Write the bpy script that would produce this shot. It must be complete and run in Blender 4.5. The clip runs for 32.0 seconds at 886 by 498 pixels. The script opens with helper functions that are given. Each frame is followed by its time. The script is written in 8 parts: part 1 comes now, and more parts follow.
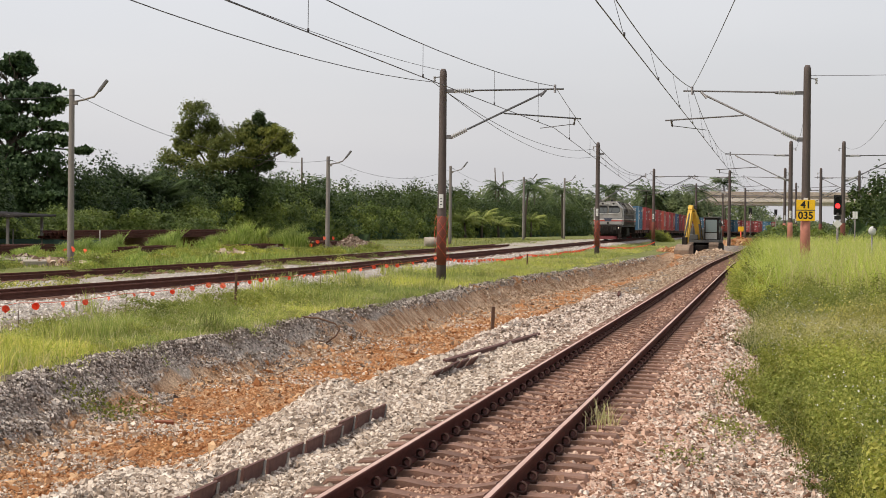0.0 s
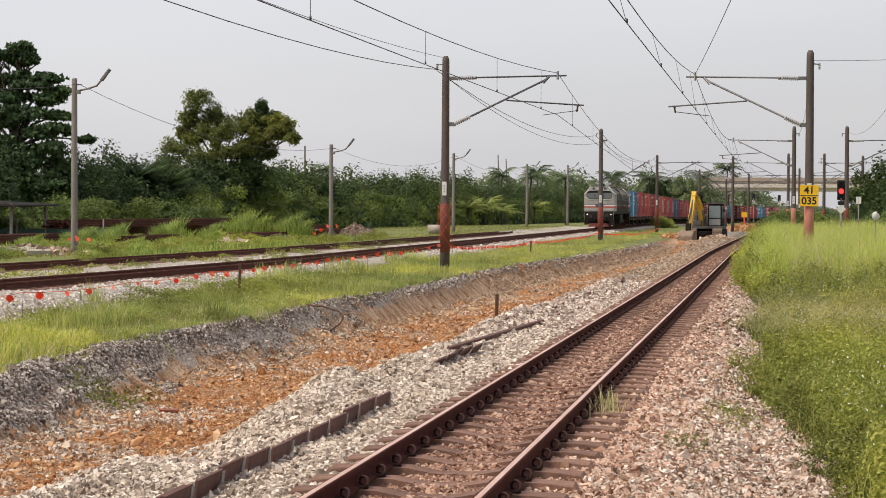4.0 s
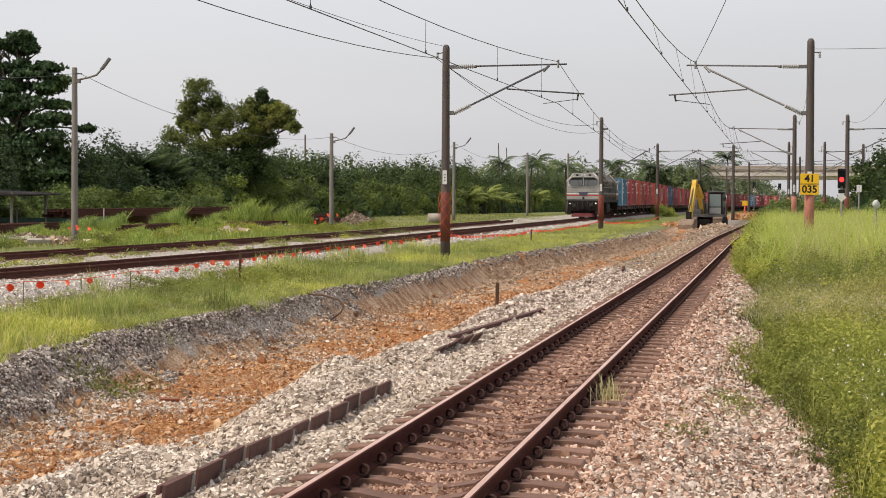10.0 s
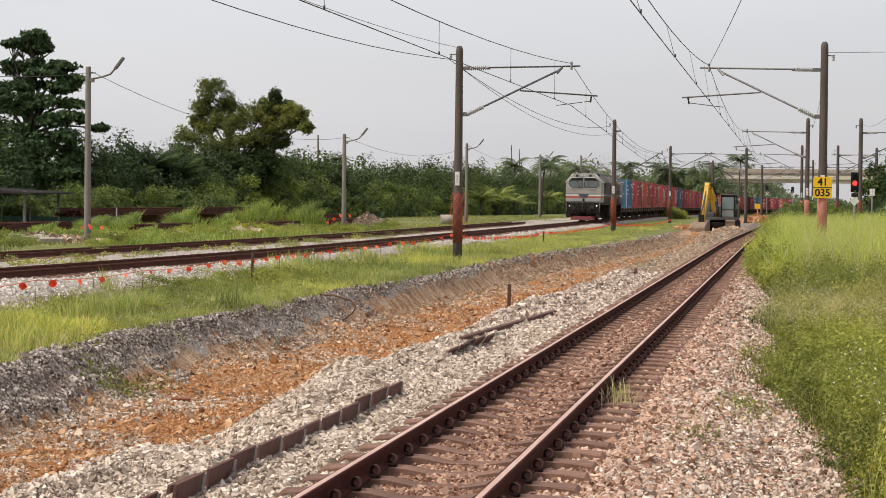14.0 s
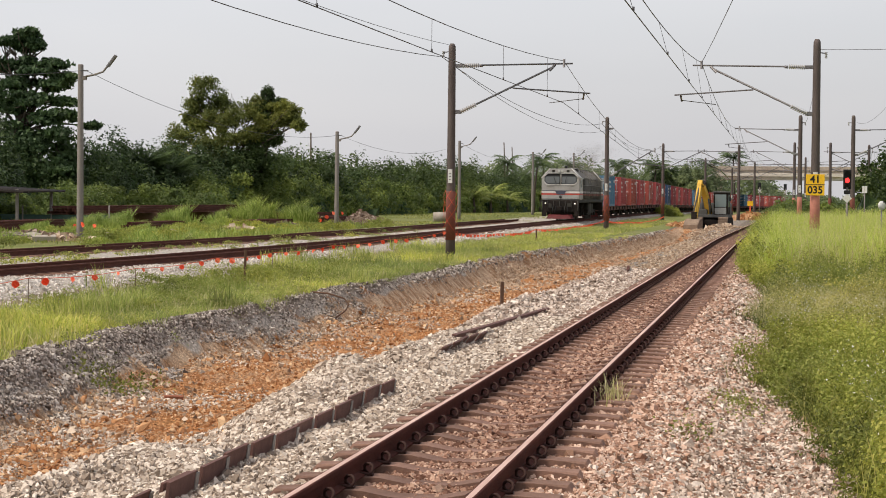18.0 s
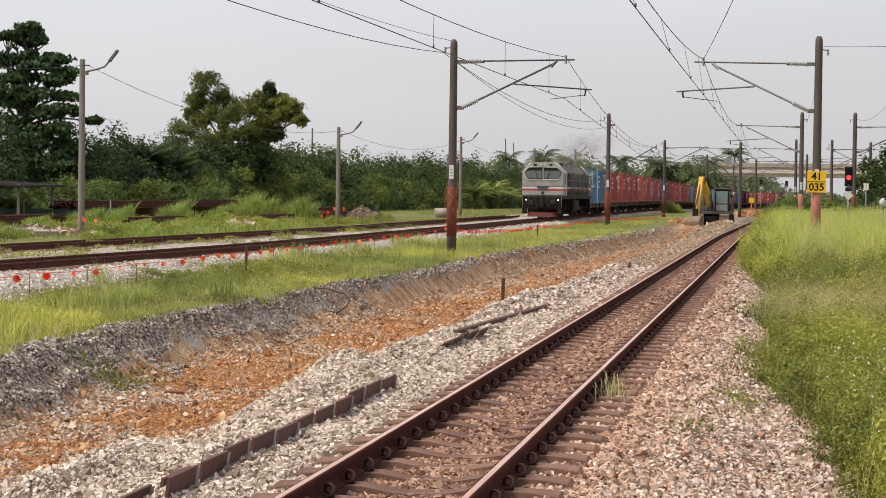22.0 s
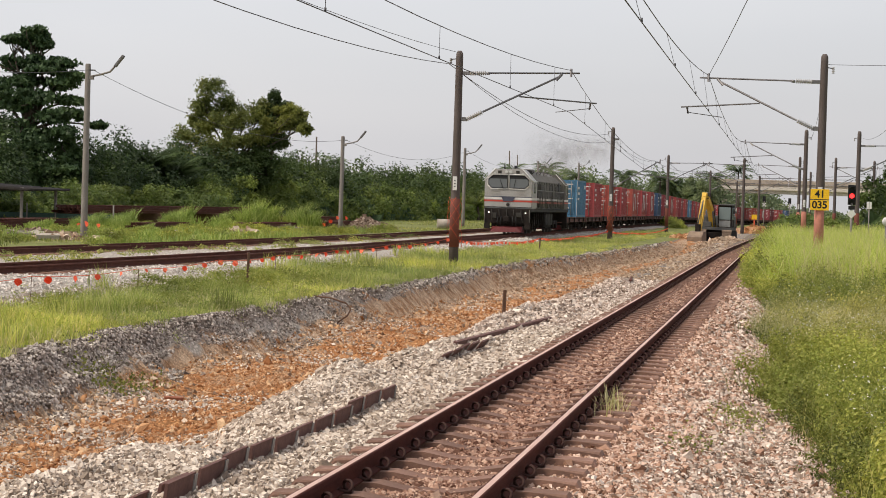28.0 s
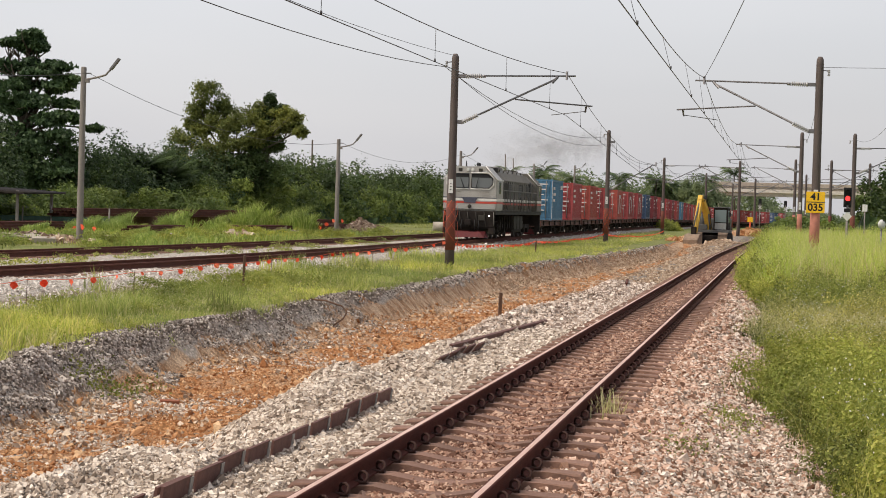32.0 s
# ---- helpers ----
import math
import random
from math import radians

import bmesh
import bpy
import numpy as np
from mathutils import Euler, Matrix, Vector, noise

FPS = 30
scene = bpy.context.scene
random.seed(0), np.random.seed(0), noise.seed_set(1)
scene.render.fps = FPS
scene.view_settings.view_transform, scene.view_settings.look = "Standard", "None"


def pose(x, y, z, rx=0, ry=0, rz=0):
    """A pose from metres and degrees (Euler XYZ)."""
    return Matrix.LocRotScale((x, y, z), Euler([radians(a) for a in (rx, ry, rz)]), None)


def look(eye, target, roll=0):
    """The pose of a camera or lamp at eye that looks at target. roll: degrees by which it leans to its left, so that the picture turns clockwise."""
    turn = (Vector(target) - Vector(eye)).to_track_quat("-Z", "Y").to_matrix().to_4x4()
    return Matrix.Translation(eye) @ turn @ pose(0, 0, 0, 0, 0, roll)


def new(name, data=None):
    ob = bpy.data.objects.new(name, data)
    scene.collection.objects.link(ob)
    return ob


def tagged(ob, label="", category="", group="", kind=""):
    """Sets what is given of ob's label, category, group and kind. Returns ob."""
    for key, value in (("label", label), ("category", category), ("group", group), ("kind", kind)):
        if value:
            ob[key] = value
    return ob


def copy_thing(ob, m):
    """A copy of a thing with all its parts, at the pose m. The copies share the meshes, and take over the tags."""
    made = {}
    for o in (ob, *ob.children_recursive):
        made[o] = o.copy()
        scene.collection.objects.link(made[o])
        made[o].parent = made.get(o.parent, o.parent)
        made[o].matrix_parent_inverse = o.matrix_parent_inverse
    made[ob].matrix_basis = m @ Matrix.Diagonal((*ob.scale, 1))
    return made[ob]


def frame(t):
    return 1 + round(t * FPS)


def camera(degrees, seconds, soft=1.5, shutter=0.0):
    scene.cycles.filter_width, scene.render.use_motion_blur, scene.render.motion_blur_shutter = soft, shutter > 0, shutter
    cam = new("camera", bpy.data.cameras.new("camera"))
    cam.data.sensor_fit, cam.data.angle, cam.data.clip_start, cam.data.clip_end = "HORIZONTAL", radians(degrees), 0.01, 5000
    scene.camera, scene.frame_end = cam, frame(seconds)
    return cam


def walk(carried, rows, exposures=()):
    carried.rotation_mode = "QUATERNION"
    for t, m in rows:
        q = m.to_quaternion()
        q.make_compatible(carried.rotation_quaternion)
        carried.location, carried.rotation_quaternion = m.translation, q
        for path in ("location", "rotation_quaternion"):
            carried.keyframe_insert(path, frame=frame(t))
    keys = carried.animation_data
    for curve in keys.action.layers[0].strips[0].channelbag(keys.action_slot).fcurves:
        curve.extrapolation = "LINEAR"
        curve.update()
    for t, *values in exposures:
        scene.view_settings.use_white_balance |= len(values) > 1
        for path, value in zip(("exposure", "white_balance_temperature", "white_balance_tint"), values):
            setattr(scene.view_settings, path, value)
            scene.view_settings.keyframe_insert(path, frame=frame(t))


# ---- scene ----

# ---- camera: hand-held on one spot beside the near track ----
EYE = (0.0, 0.0, 1.796)
cam = camera(25.61, 32.0, soft=0.9)


def aim(heading, tilt, roll):
    """Camera pose: degrees turned to the left of the track's direction, tilted up, leaning left."""
    a, b = radians(heading), radians(tilt)
    way = Vector((-math.sin(a) * math.cos(b), math.cos(a) * math.cos(b), math.sin(b)))
    return look(EYE, Vector(EYE) + way * 100, roll)


AIMS = (
    (0, 9.599, -0.811, 0.620), (0.5, 9.697, -0.797, 0.695),
    (1, 9.784, -0.847, 0.730), (1.5, 9.838, -0.938, 0.695),
    (2, 9.883, -1.056, 0.635), (2.5, 9.884, -1.145, 0.545),
    (3, 9.839, -1.175, 0.464), (3.5, 9.774, -1.178, 0.370),
    (5.5, 9.548, -1.224, 0.328), (6, 9.536, -1.249, 0.332),
    (6.5, 9.537, -1.289, 0.290), (7, 9.542, -1.307, 0.344),
    (7.5, 9.546, -1.315, 0.360), (8, 9.561, -1.313, 0.311),
    (8.5, 9.582, -1.338, 0.290), (9, 9.615, -1.388, 0.266),
    (9.5, 9.658, -1.454, 0.245), (10, 9.711, -1.514, 0.261),
    (10.5, 9.765, -1.527, 0.224), (11, 9.834, -1.538, 0.268),
    (11.5, 9.899, -1.547, 0.324), (12, 9.967, -1.567, 0.392),
    (12.5, 10.016, -1.582, 0.470), (13, 10.044, -1.566, 0.572),
    (13.5, 10.055, -1.533, 0.593), (14, 10.069, -1.481, 0.610),
    (14.5, 10.088, -1.430, 0.610), (16.5, 10.090, -1.352, 0.510),
    (17, 10.002, -1.447, 0.539), (17.5, 9.921, -1.529, 0.539),
    (18, 9.859, -1.550, 0.556), (18.5, 9.818, -1.521, 0.571),
    (19, 9.783, -1.485, 0.555), (19.5, 9.759, -1.497, 0.582),
    (20, 9.742, -1.537, 0.657), (20.5, 9.764, -1.586, 0.672),
    (21, 9.792, -1.633, 0.727), (21.5, 9.842, -1.666, 0.790),
    (22, 9.891, -1.671, 0.738), (22.5, 9.918, -1.644, 0.755),
    (23, 9.930, -1.573, 0.713), (23.5, 9.915, -1.469, 0.743),
    (24, 9.893, -1.384, 0.751), (24.5, 9.878, -1.336, 0.815),
    (25, 9.879, -1.325, 0.948), (25.5, 9.908, -1.334, 1.087),
    (27.5, 9.967, -1.366, 1.735), (28, 9.960, -1.349, 1.774),
    (28.5, 9.953, -1.351, 1.712), (29, 9.922, -1.353, 1.670),
    (29.5, 9.896, -1.364, 1.633), (30, 9.856, -1.341, 1.605),
    (30.5, 9.819, -1.302, 1.667), (31, 9.825, -1.243, 1.702),
    (31.5, 9.850, -1.211, 1.735), (32, 9.843, -1.261, 1.730),
)
walk(cam, [(t, aim(a, b, c)) for t, a, b, c in AIMS], exposures=((0, 0.0), (32, 0.0)))

# ---- light: a bright overcast sky and a weak, wide sun high on the left ----
world = bpy.data.worlds.new("overcast_sky")
scene.world = world
world.use_nodes = True
wn, wl = world.node_tree.nodes, world.node_tree.links
wn.clear()
sky = wn.new("ShaderNodeTexSky")
sky.sky_type, sky.sun_disc = "NISHITA", False
sky.sun_elevation, sky.sun_rotation = radians(54), radians(240)
sky.air_density, sky.dust_density, sky.ozone_density = 1.0, 4.0, 1.0
clear_part = wn.new("ShaderNodeBackground")
clear_part.inputs["Strength"].default_value = 0.05
wl.new(sky.outputs[0], clear_part.inputs["Color"])
coord = wn.new("ShaderNodeTexCoord")
cloud = wn.new("ShaderNodeTexNoise")
cloud.inputs["Scale"].default_value, cloud.inputs["Detail"].default_value = 1.6, 4
squash = wn.new("ShaderNodeMapping")
squash.inputs["Scale"].default_value = (1.0, 1.0, 4.0)
wl.new(coord.outputs["Generated"], squash.inputs["Vector"])
wl.new(squash.outputs[0], cloud.inputs["Vector"])
veil = wn.new("ShaderNodeValToRGB")
veil.color_ramp.elements[0].position, veil.color_ramp.elements[0].color = 0.3, (0.55, 0.55, 0.585, 1)
veil.color_ramp.elements[1].position, veil.color_ramp.elements[1].color = 0.75, (0.688, 0.67, 0.684, 1)
wl.new(cloud.outputs[0], veil.inputs[0])
split = wn.new("ShaderNodeSeparateXYZ")
wl.new(coord.outputs["Generated"], split.inputs[0])
thicker = wn.new("ShaderNodeMapRange")
thicker.inputs["From Min"].default_value, thicker.inputs["From Max"].default_value = -0.35, 0.1
thicker.inputs["To Min"].default_value, thicker.inputs["To Max"].default_value = 1.02, 0.88
wl.new(split.outputs[0], thicker.inputs["Value"])
overcast = wn.new("ShaderNodeBackground")
wl.new(thicker.outputs[0], overcast.inputs["Strength"])
wl.new(veil.outputs[0], overcast.inputs["Color"])
both = wn.new("ShaderNodeAddShader")
wl.new(clear_part.outputs[0], both.inputs[0])
wl.new(overcast.outputs[0], both.inputs[1])
wo = wn.new("ShaderNodeOutputWorld")
wl.new(both.outputs[0], wo.inputs[0])

sun = new("sun", bpy.data.lights.new("sun", "SUN"))
sun.data.energy, sun.data.angle, sun.data.color = 3.0, radians(10), (1.0, 0.9, 0.77)
sun.matrix_basis = look((-40, -4, 66), (0, 20, 0))

# ---- materials ----
def mix_rgb(nt, fac, a, b, mode="MIX"):
    n = nt.nodes.new("ShaderNodeMix")
    n.data_type, n.blend_type = "RGBA", mode
    for sock, v in ((n.inputs[0], fac), (n.inputs[6], a), (n.inputs[7], b)):
        if isinstance(v, (int, float)):
            sock.default_value = v
        elif isinstance(v, (tuple, list)):
            sock.default_value = (*v[:3], 1)
        else:
            nt.links.new(v, sock)
    return n.outputs[2]


def noise_tex(nt, scale, detail=4, rough=0.6, vec=None, stretch=None):
    n = nt.nodes.new("ShaderNodeTexNoise")
    n.inputs["Scale"].default_value, n.inputs["Detail"].default_value, n.inputs["Roughness"].default_value = scale, detail, rough
    if vec is None:
        vec = nt.nodes.new("ShaderNodeTexCoord").outputs["Object"]
    if stretch:
        m = nt.nodes.new("ShaderNodeMapping")
        m.inputs["Scale"].default_value = stretch
        nt.links.new(vec, m.inputs["Vector"])
        vec = m.outputs[0]
    nt.links.new(vec, n.inputs["Vector"])
    return n.outputs[0]


def ramp(nt, fac, stops):
    n = nt.nodes.new("ShaderNodeValToRGB")
    e = n.color_ramp.elements
    while len(e) < len(stops):
        e.new(0.5)
    for el, (p, c) in zip(e, stops):
        el.position, el.color = p, (*(c if isinstance(c, tuple) else (c, c, c)), 1)
    nt.links.new(fac, n.inputs[0])
    return n.outputs[0]


def surface(name, base, dark=None, rough=0.8, metal=0.0, grain=20.0, blotch=1.5, amount=0.6, bump=0.3, bump_size=0.01, stretch=None, vary=0.0, island=0.0, spec=0.3):
    """A painted or raw surface: base colour broken up by blotches and grain, with fine relief."""
    m = bpy.data.materials.new(name)
    m.use_nodes = True
    nt = m.node_tree
    bsdf = nt.nodes["Principled BSDF"]
    dark = dark or tuple(c * 0.55 for c in base)
    big = ramp(nt, noise_tex(nt, blotch, 5, 0.65, stretch=stretch), ((0.35, 0.0), (0.7, 1.0)))
    col = mix_rgb(nt, big, base, mix_rgb(nt, amount, base, dark))
    fine = noise_tex(nt, grain, 4, 0.7)
    col = mix_rgb(nt, 0.35, col, mix_rgb(nt, 1.0, col, ramp(nt, fine, ((0.25, 0.35), (0.75, 1.5))), "MULTIPLY"))
    if vary:
        info = nt.nodes.new("ShaderNodeObjectInfo")
        col = mix_rgb(nt, 1.0, col, ramp(nt, info.outputs["Random"], ((0.0, 1 - vary), (1.0, 1 + vary))), "MULTIPLY")
    if island:
        geo = nt.nodes.new("ShaderNodeNewGeometry")
        col = mix_rgb(nt, 1.0, col, ramp(nt, geo.outputs["Random Per Island"], ((0.0, 1 - island), (1.0, 1 + island))), "MULTIPLY")
    nt.links.new(col, bsdf.inputs["Base Color"])
    bsdf.inputs["Roughness"].default_value, bsdf.inputs["Metallic"].default_value = rough, metal
    bsdf.inputs["Specular IOR Level"].default_value = spec
    if bump:
        b = nt.nodes.new("ShaderNodeBump")
        b.inputs["Strength"].default_value, b.inputs["Distance"].default_value = bump, bump_size
        nt.links.new(fine, b.inputs["Height"])
        nt.links.new(b.outputs[0], bsdf.inputs["Normal"])
    return m


def leafy(name, a, b, c, through_light=0.35, rough=0.55, patchy=1.0, speck=1.0):
    """Leaves or blades: three greens mixed blade by blade and in broad patches, lit through."""
    m = bpy.data.materials.new(name)
    m.use_nodes = True
    nt = m.node_tree
    bsdf = nt.nodes["Principled BSDF"]
    geo = nt.nodes.new("ShaderNodeNewGeometry")
    near_b = lambda q: tuple(m0 + (q0 - m0) * speck for q0, m0 in zip(q, b))
    col = ramp(nt, geo.outputs["Random Per Island"], ((0.0, near_b(a)), (0.55, b), (1.0, near_b(c))))
    patch = ramp(nt, noise_tex(nt, 0.7, 4, 0.7), ((0.32, 0.5), (0.5, 1.0), (0.68, 1.35)))
    col = mix_rgb(nt, patchy, col, patch, "MULTIPLY")
    stand = ramp(nt, noise_tex(nt, 0.13, 3, 0.6), ((0.36, (0.62, 0.68, 0.72)), (0.5, 1.0), (0.64, (1.4, 1.3, 1.0))))
    col = mix_rgb(nt, patchy, col, stand, "MULTIPLY")
    nt.links.new(col, bsdf.inputs["Base Color"])
    bsdf.inputs["Roughness"].default_value = rough
    bsdf.inputs["Specular IOR Level"].default_value = 0.25
    tr = nt.nodes.new("ShaderNodeBsdfTranslucent")
    nt.links.new(col, tr.inputs["Color"])
    mx = nt.nodes.new("ShaderNodeMixShader")
    mx.inputs[0].default_value = through_light
    nt.links.new(bsdf.outputs[0], mx.inputs[1])
    nt.links.new(tr.outputs[0], mx.inputs[2])
    nt.links.new(mx.outputs[0], nt.nodes["Material Output"].inputs[0])
    return m


def glow(name, colour, strength):
    m = bpy.data.materials.new(name)
    m.use_nodes = True
    b = m.node_tree.nodes["Principled BSDF"]
    b.inputs["Base Color"].default_value = (*colour, 1)
    b.inputs["Emission Color"].default_value = (*colour, 1)
    b.inputs["Emission Strength"].default_value = strength
    return m


def glassy(name, colour, rough=0.08):
    m = bpy.data.materials.new(name)
    m.use_nodes = True
    b = m.node_tree.nodes["Principled BSDF"]
    b.inputs["Base Color"].default_value = (*colour, 1)
    b.inputs["Roughness"].default_value = rough
    b.inputs["Specular IOR Level"].default_value = 0.7
    return m


RUST = surface("rusty_rail_steel", (0.085, 0.026, 0.019), (0.045, 0.016, 0.012), 0.85, 0.0, 60, 3, 0.7, 0.4, 0.004, spec=0.08)
RAIL_TOP = surface("worn_rail_head", (0.6, 0.42, 0.35), (0.36, 0.2, 0.15), 0.5, 0.0, 80, 2, 0.7, 0.1, 0.002, stretch=(8, 0.4, 8), spec=0.2)
YARD_RUST = surface("dark_brown_yard_rail", (0.115, 0.047, 0.034), (0.06, 0.027, 0.021), 0.85, 0.0, 60, 3, 0.7, 0.4, 0.004, spec=0.1)
CLIP = surface("rusty_spring_clip", (0.055, 0.025, 0.019), None, 0.8, 0.1, 90, 9, 0.5, 0.3, 0.003)
SLEEPER = surface("stained_concrete_sleeper", (0.25, 0.145, 0.105), (0.13, 0.07, 0.052), 0.9, 0, 45, 4, 0.8, 0.5, 0.006, vary=0.18)
OLD_STEEL = surface("old_rusty_plate", (0.17, 0.085, 0.068), (0.08, 0.042, 0.036), 0.8, 0.1, 40, 4, 0.7, 0.4, 0.005)
STRAP = surface("dull_grey_strap", (0.3, 0.28, 0.255), None, 0.7, 0.1, 40, 5, 0.5, 0.3, 0.003)
MAST = surface("weathered_brown_mast", (0.125, 0.1, 0.09), (0.065, 0.05, 0.045), 0.75, 0.1, 25, 1.2, 0.7, 0.3, 0.004, stretch=(3, 3, 0.5))
LAMP_POST = surface("weathered_grey_post", (0.25, 0.225, 0.2), (0.13, 0.11, 0.1), 0.85, 0, 25, 1.5, 0.7, 0.3, 0.004, stretch=(3, 3, 0.5))
GALV = surface("dull_galvanised_tube", (0.2, 0.19, 0.19), None, 0.5, 0.5, 40, 4, 0.5, 0.1, 0.002)
WIRE = surface("dark_overhead_wire", (0.1, 0.095, 0.1), None, 0.6, 0.4, 40, 4, 0.4, 0)
INSUL = surface("grey_porcelain_insulator", (0.42, 0.41, 0.4), None, 0.3, 0, 30, 6, 0.4, 0)
ORANGE = surface("faded_orange_mesh", (0.75, 0.12, 0.05), (0.5, 0.09, 0.05), 0.8, 0, 30, 3, 0.6, 0.2, 0.003)
FLAG = surface("orange_red_flag_plastic", (1.0, 0.22, 0.11), (0.95, 0.15, 0.08), 0.6, 0, 30, 6, 0.4, 0.1, 0.002, vary=0.12)
PINK_PAINT = surface("sun_bleached_red_band", (0.55, 0.22, 0.16), (0.35, 0.15, 0.11), 0.8, 0, 30, 4, 0.7, 0.2, 0.003)
RED_PAINT = surface("faded_red_band", (0.22, 0.07, 0.05), (0.13, 0.055, 0.042), 0.8, 0, 30, 4, 0.7, 0.2, 0.003)
YELLOW = surface("yellow_sign_enamel", (0.85, 0.5, 0.02), None, 0.5, 0, 30, 2, 0.15, 0)
BLACK = surface("black_paint", (0.015, 0.015, 0.015), None, 0.6, 0, 30, 3, 0.4, 0)
WHITE = surface("dirty_white_paint", (0.7, 0.69, 0.66), None, 0.6, 0, 30, 3, 0.35, 0)

# ---- mesh tools ----
def mesh_object(name, verts, faces, mats, parent=None, label="", smooth=False):
    me = bpy.data.meshes.new(name)
    me.from_pydata(verts, [], faces)
    for m in mats if isinstance(mats, (list, tuple)) else (mats,):
        me.materials.append(m)
    if smooth:
        me.polygons.foreach_set("use_smooth", [True] * len(me.polygons))
    ob = new(name, me)
    if parent:
        ob.parent = parent
    if label:
        tagged(ob, label)
    return ob


def part(name, bm, material, parent=None, label="", smooth=False):
    """Links a bmesh as one mesh object under a thing or under a part."""
    me = bpy.data.meshes.new(name)
    bmesh.ops.recalc_face_normals(bm, faces=bm.faces)
    bm.to_mesh(me)
    bm.free()
    for m in material if isinstance(material, (list, tuple)) else (material,):
        me.materials.append(m)
    if smooth:
        me.polygons.foreach_set("use_smooth", [True] * len(me.polygons))
    ob = new(name, me)
    if parent:
        ob.parent = parent
    if label:
        tagged(ob, label)
    return ob


def thing(name, place, label, category, group="", kind=""):
    ob = new(name)
    ob.matrix_basis = place if isinstance(place, Matrix) else Matrix.Translation(place)
    return tagged(ob, label, category, group, kind)


def add_box(bm, x0, x1, y0, y1, z0, z1, bevel=0.0, mat=0, turn=None):
    vs = [bm.verts.new((x, y, z)) for z in (z0, z1) for x, y in ((x0, y0), (x1, y0), (x1, y1), (x0, y1))]
    fs = [bm.faces.new([vs[i] for i in f]) for f in ((3, 2, 1, 0), (4, 5, 6, 7), (0, 1, 5, 4), (1, 2, 6, 5), (2, 3, 7, 6), (3, 0, 4, 7))]
    for f in fs:
        f.material_index = mat
    if turn is not None:
        bmesh.ops.transform(bm, matrix=turn, verts=vs)
    if bevel:
        es = {e for f in fs for e in f.edges}
        r = bmesh.ops.bevel(bm, geom=list(es), offset=bevel, segments=2, affect="EDGES", profile=0.6)
        for f in r["faces"]:
            f.material_index = mat
    return bm


def box(x0, x1, y0, y1, z0, z1, bevel=0.0):
    return add_box(bmesh.new(), x0, x1, y0, y1, z0, z1, bevel)


def add_tube(bm, pts, r, seg=8, r_end=None, caps=True, mat=0):
    """A round bar along a line of points."""
    pts = [Vector(p) for p in pts]
    rings = []
    for i, p in enumerate(pts):
        d = (pts[min(i + 1, len(pts) - 1)] - pts[max(i - 1, 0)]).normalized()
        side = d.orthogonal().normalized() if abs(d.z) > 0.95 else d.cross(Vector((0, 0, 1))).normalized()
        up = side.cross(d)
        rr = r if r_end is None else r + (r_end - r) * i / (len(pts) - 1)
        rings.append([bm.verts.new(p + (side * math.cos(a) + up * math.sin(a)) * rr) for a in (2 * math.pi * k / seg for k in range(seg))])
    for a, b in zip(rings, rings[1:]):
        for k in range(seg):
            f = bm.faces.new((a[k], a[(k + 1) % seg], b[(k + 1) % seg], b[k]))
            f.material_index, f.smooth = mat, True
    if caps:
        for ring in (rings[0], rings[-1]):
            bm.faces.new(ring).material_index = mat
    return bm


def tube(pts, r, seg=8, r_end=None):
    return add_tube(bmesh.new(), pts, r, seg, r_end)


def add_profile(bm, outline, y0, y1, mat=0):
    """An outline of (x, z) drawn out along y."""
    a = [bm.verts.new((x, y0, z)) for x, z in outline]
    b = [bm.verts.new((x, y1, z)) for x, z in outline]
    n = len(outline)
    for i in range(n):
        bm.faces.new((a[i], a[(i + 1) % n], b[(i + 1) % n], b[i])).material_index = mat
    bm.faces.new(a).material_index = mat
    bm.faces.new(b[::-1]).material_index = mat
    return bm


def add_lathe(bm, outline, seg=16, axis="Z", at=(0, 0, 0), mat=0):
    """An outline of (radius, height) turned round an axis."""
    rows = []
    for r, hgt in outline:
        row = []
        for k in range(seg):
            a = 2 * math.pi * k / seg
            c, s = r * math.cos(a), r * math.sin(a)
            p = {"Z": (c, s, hgt), "X": (hgt, c, s), "Y": (c, hgt, s)}[axis]
            row.append(bm.verts.new(Vector(p) + Vector(at)))
        rows.append(row)
    for a, b in zip(rows, rows[1:]):
        for k in range(seg):
            f = bm.faces.new((a[k], a[(k + 1) % seg], b[(k + 1) % seg], b[k]))
            f.material_index, f.smooth = mat, True
    for row in (rows[0], rows[-1]):
        bm.faces.new(row).material_index = mat
    return bm


def pieces(name, shape_v, shape_f, places, mats, label, category, parent=None, kind="stuff"):
    """Many small pieces of one kind joined in one mesh: places is an array of (4 x 4) matrices or of (3 x 4)."""
    shape_v, shape_f, places = np.asarray(shape_v, float), np.asarray(shape_f, int), np.asarray(places, float)
    n, k = len(places), len(shape_v)
    co = (np.einsum("nij,kj->nki", places[:, :3, :3], shape_v) + places[:, None, :3, 3]).reshape(-1, 3)
    fa = (shape_f[None] + (np.arange(n) * k)[:, None, None]).reshape(-1, shape_f.shape[1])
    return raw_mesh(name, co, fa, mats, label, category, parent, kind)


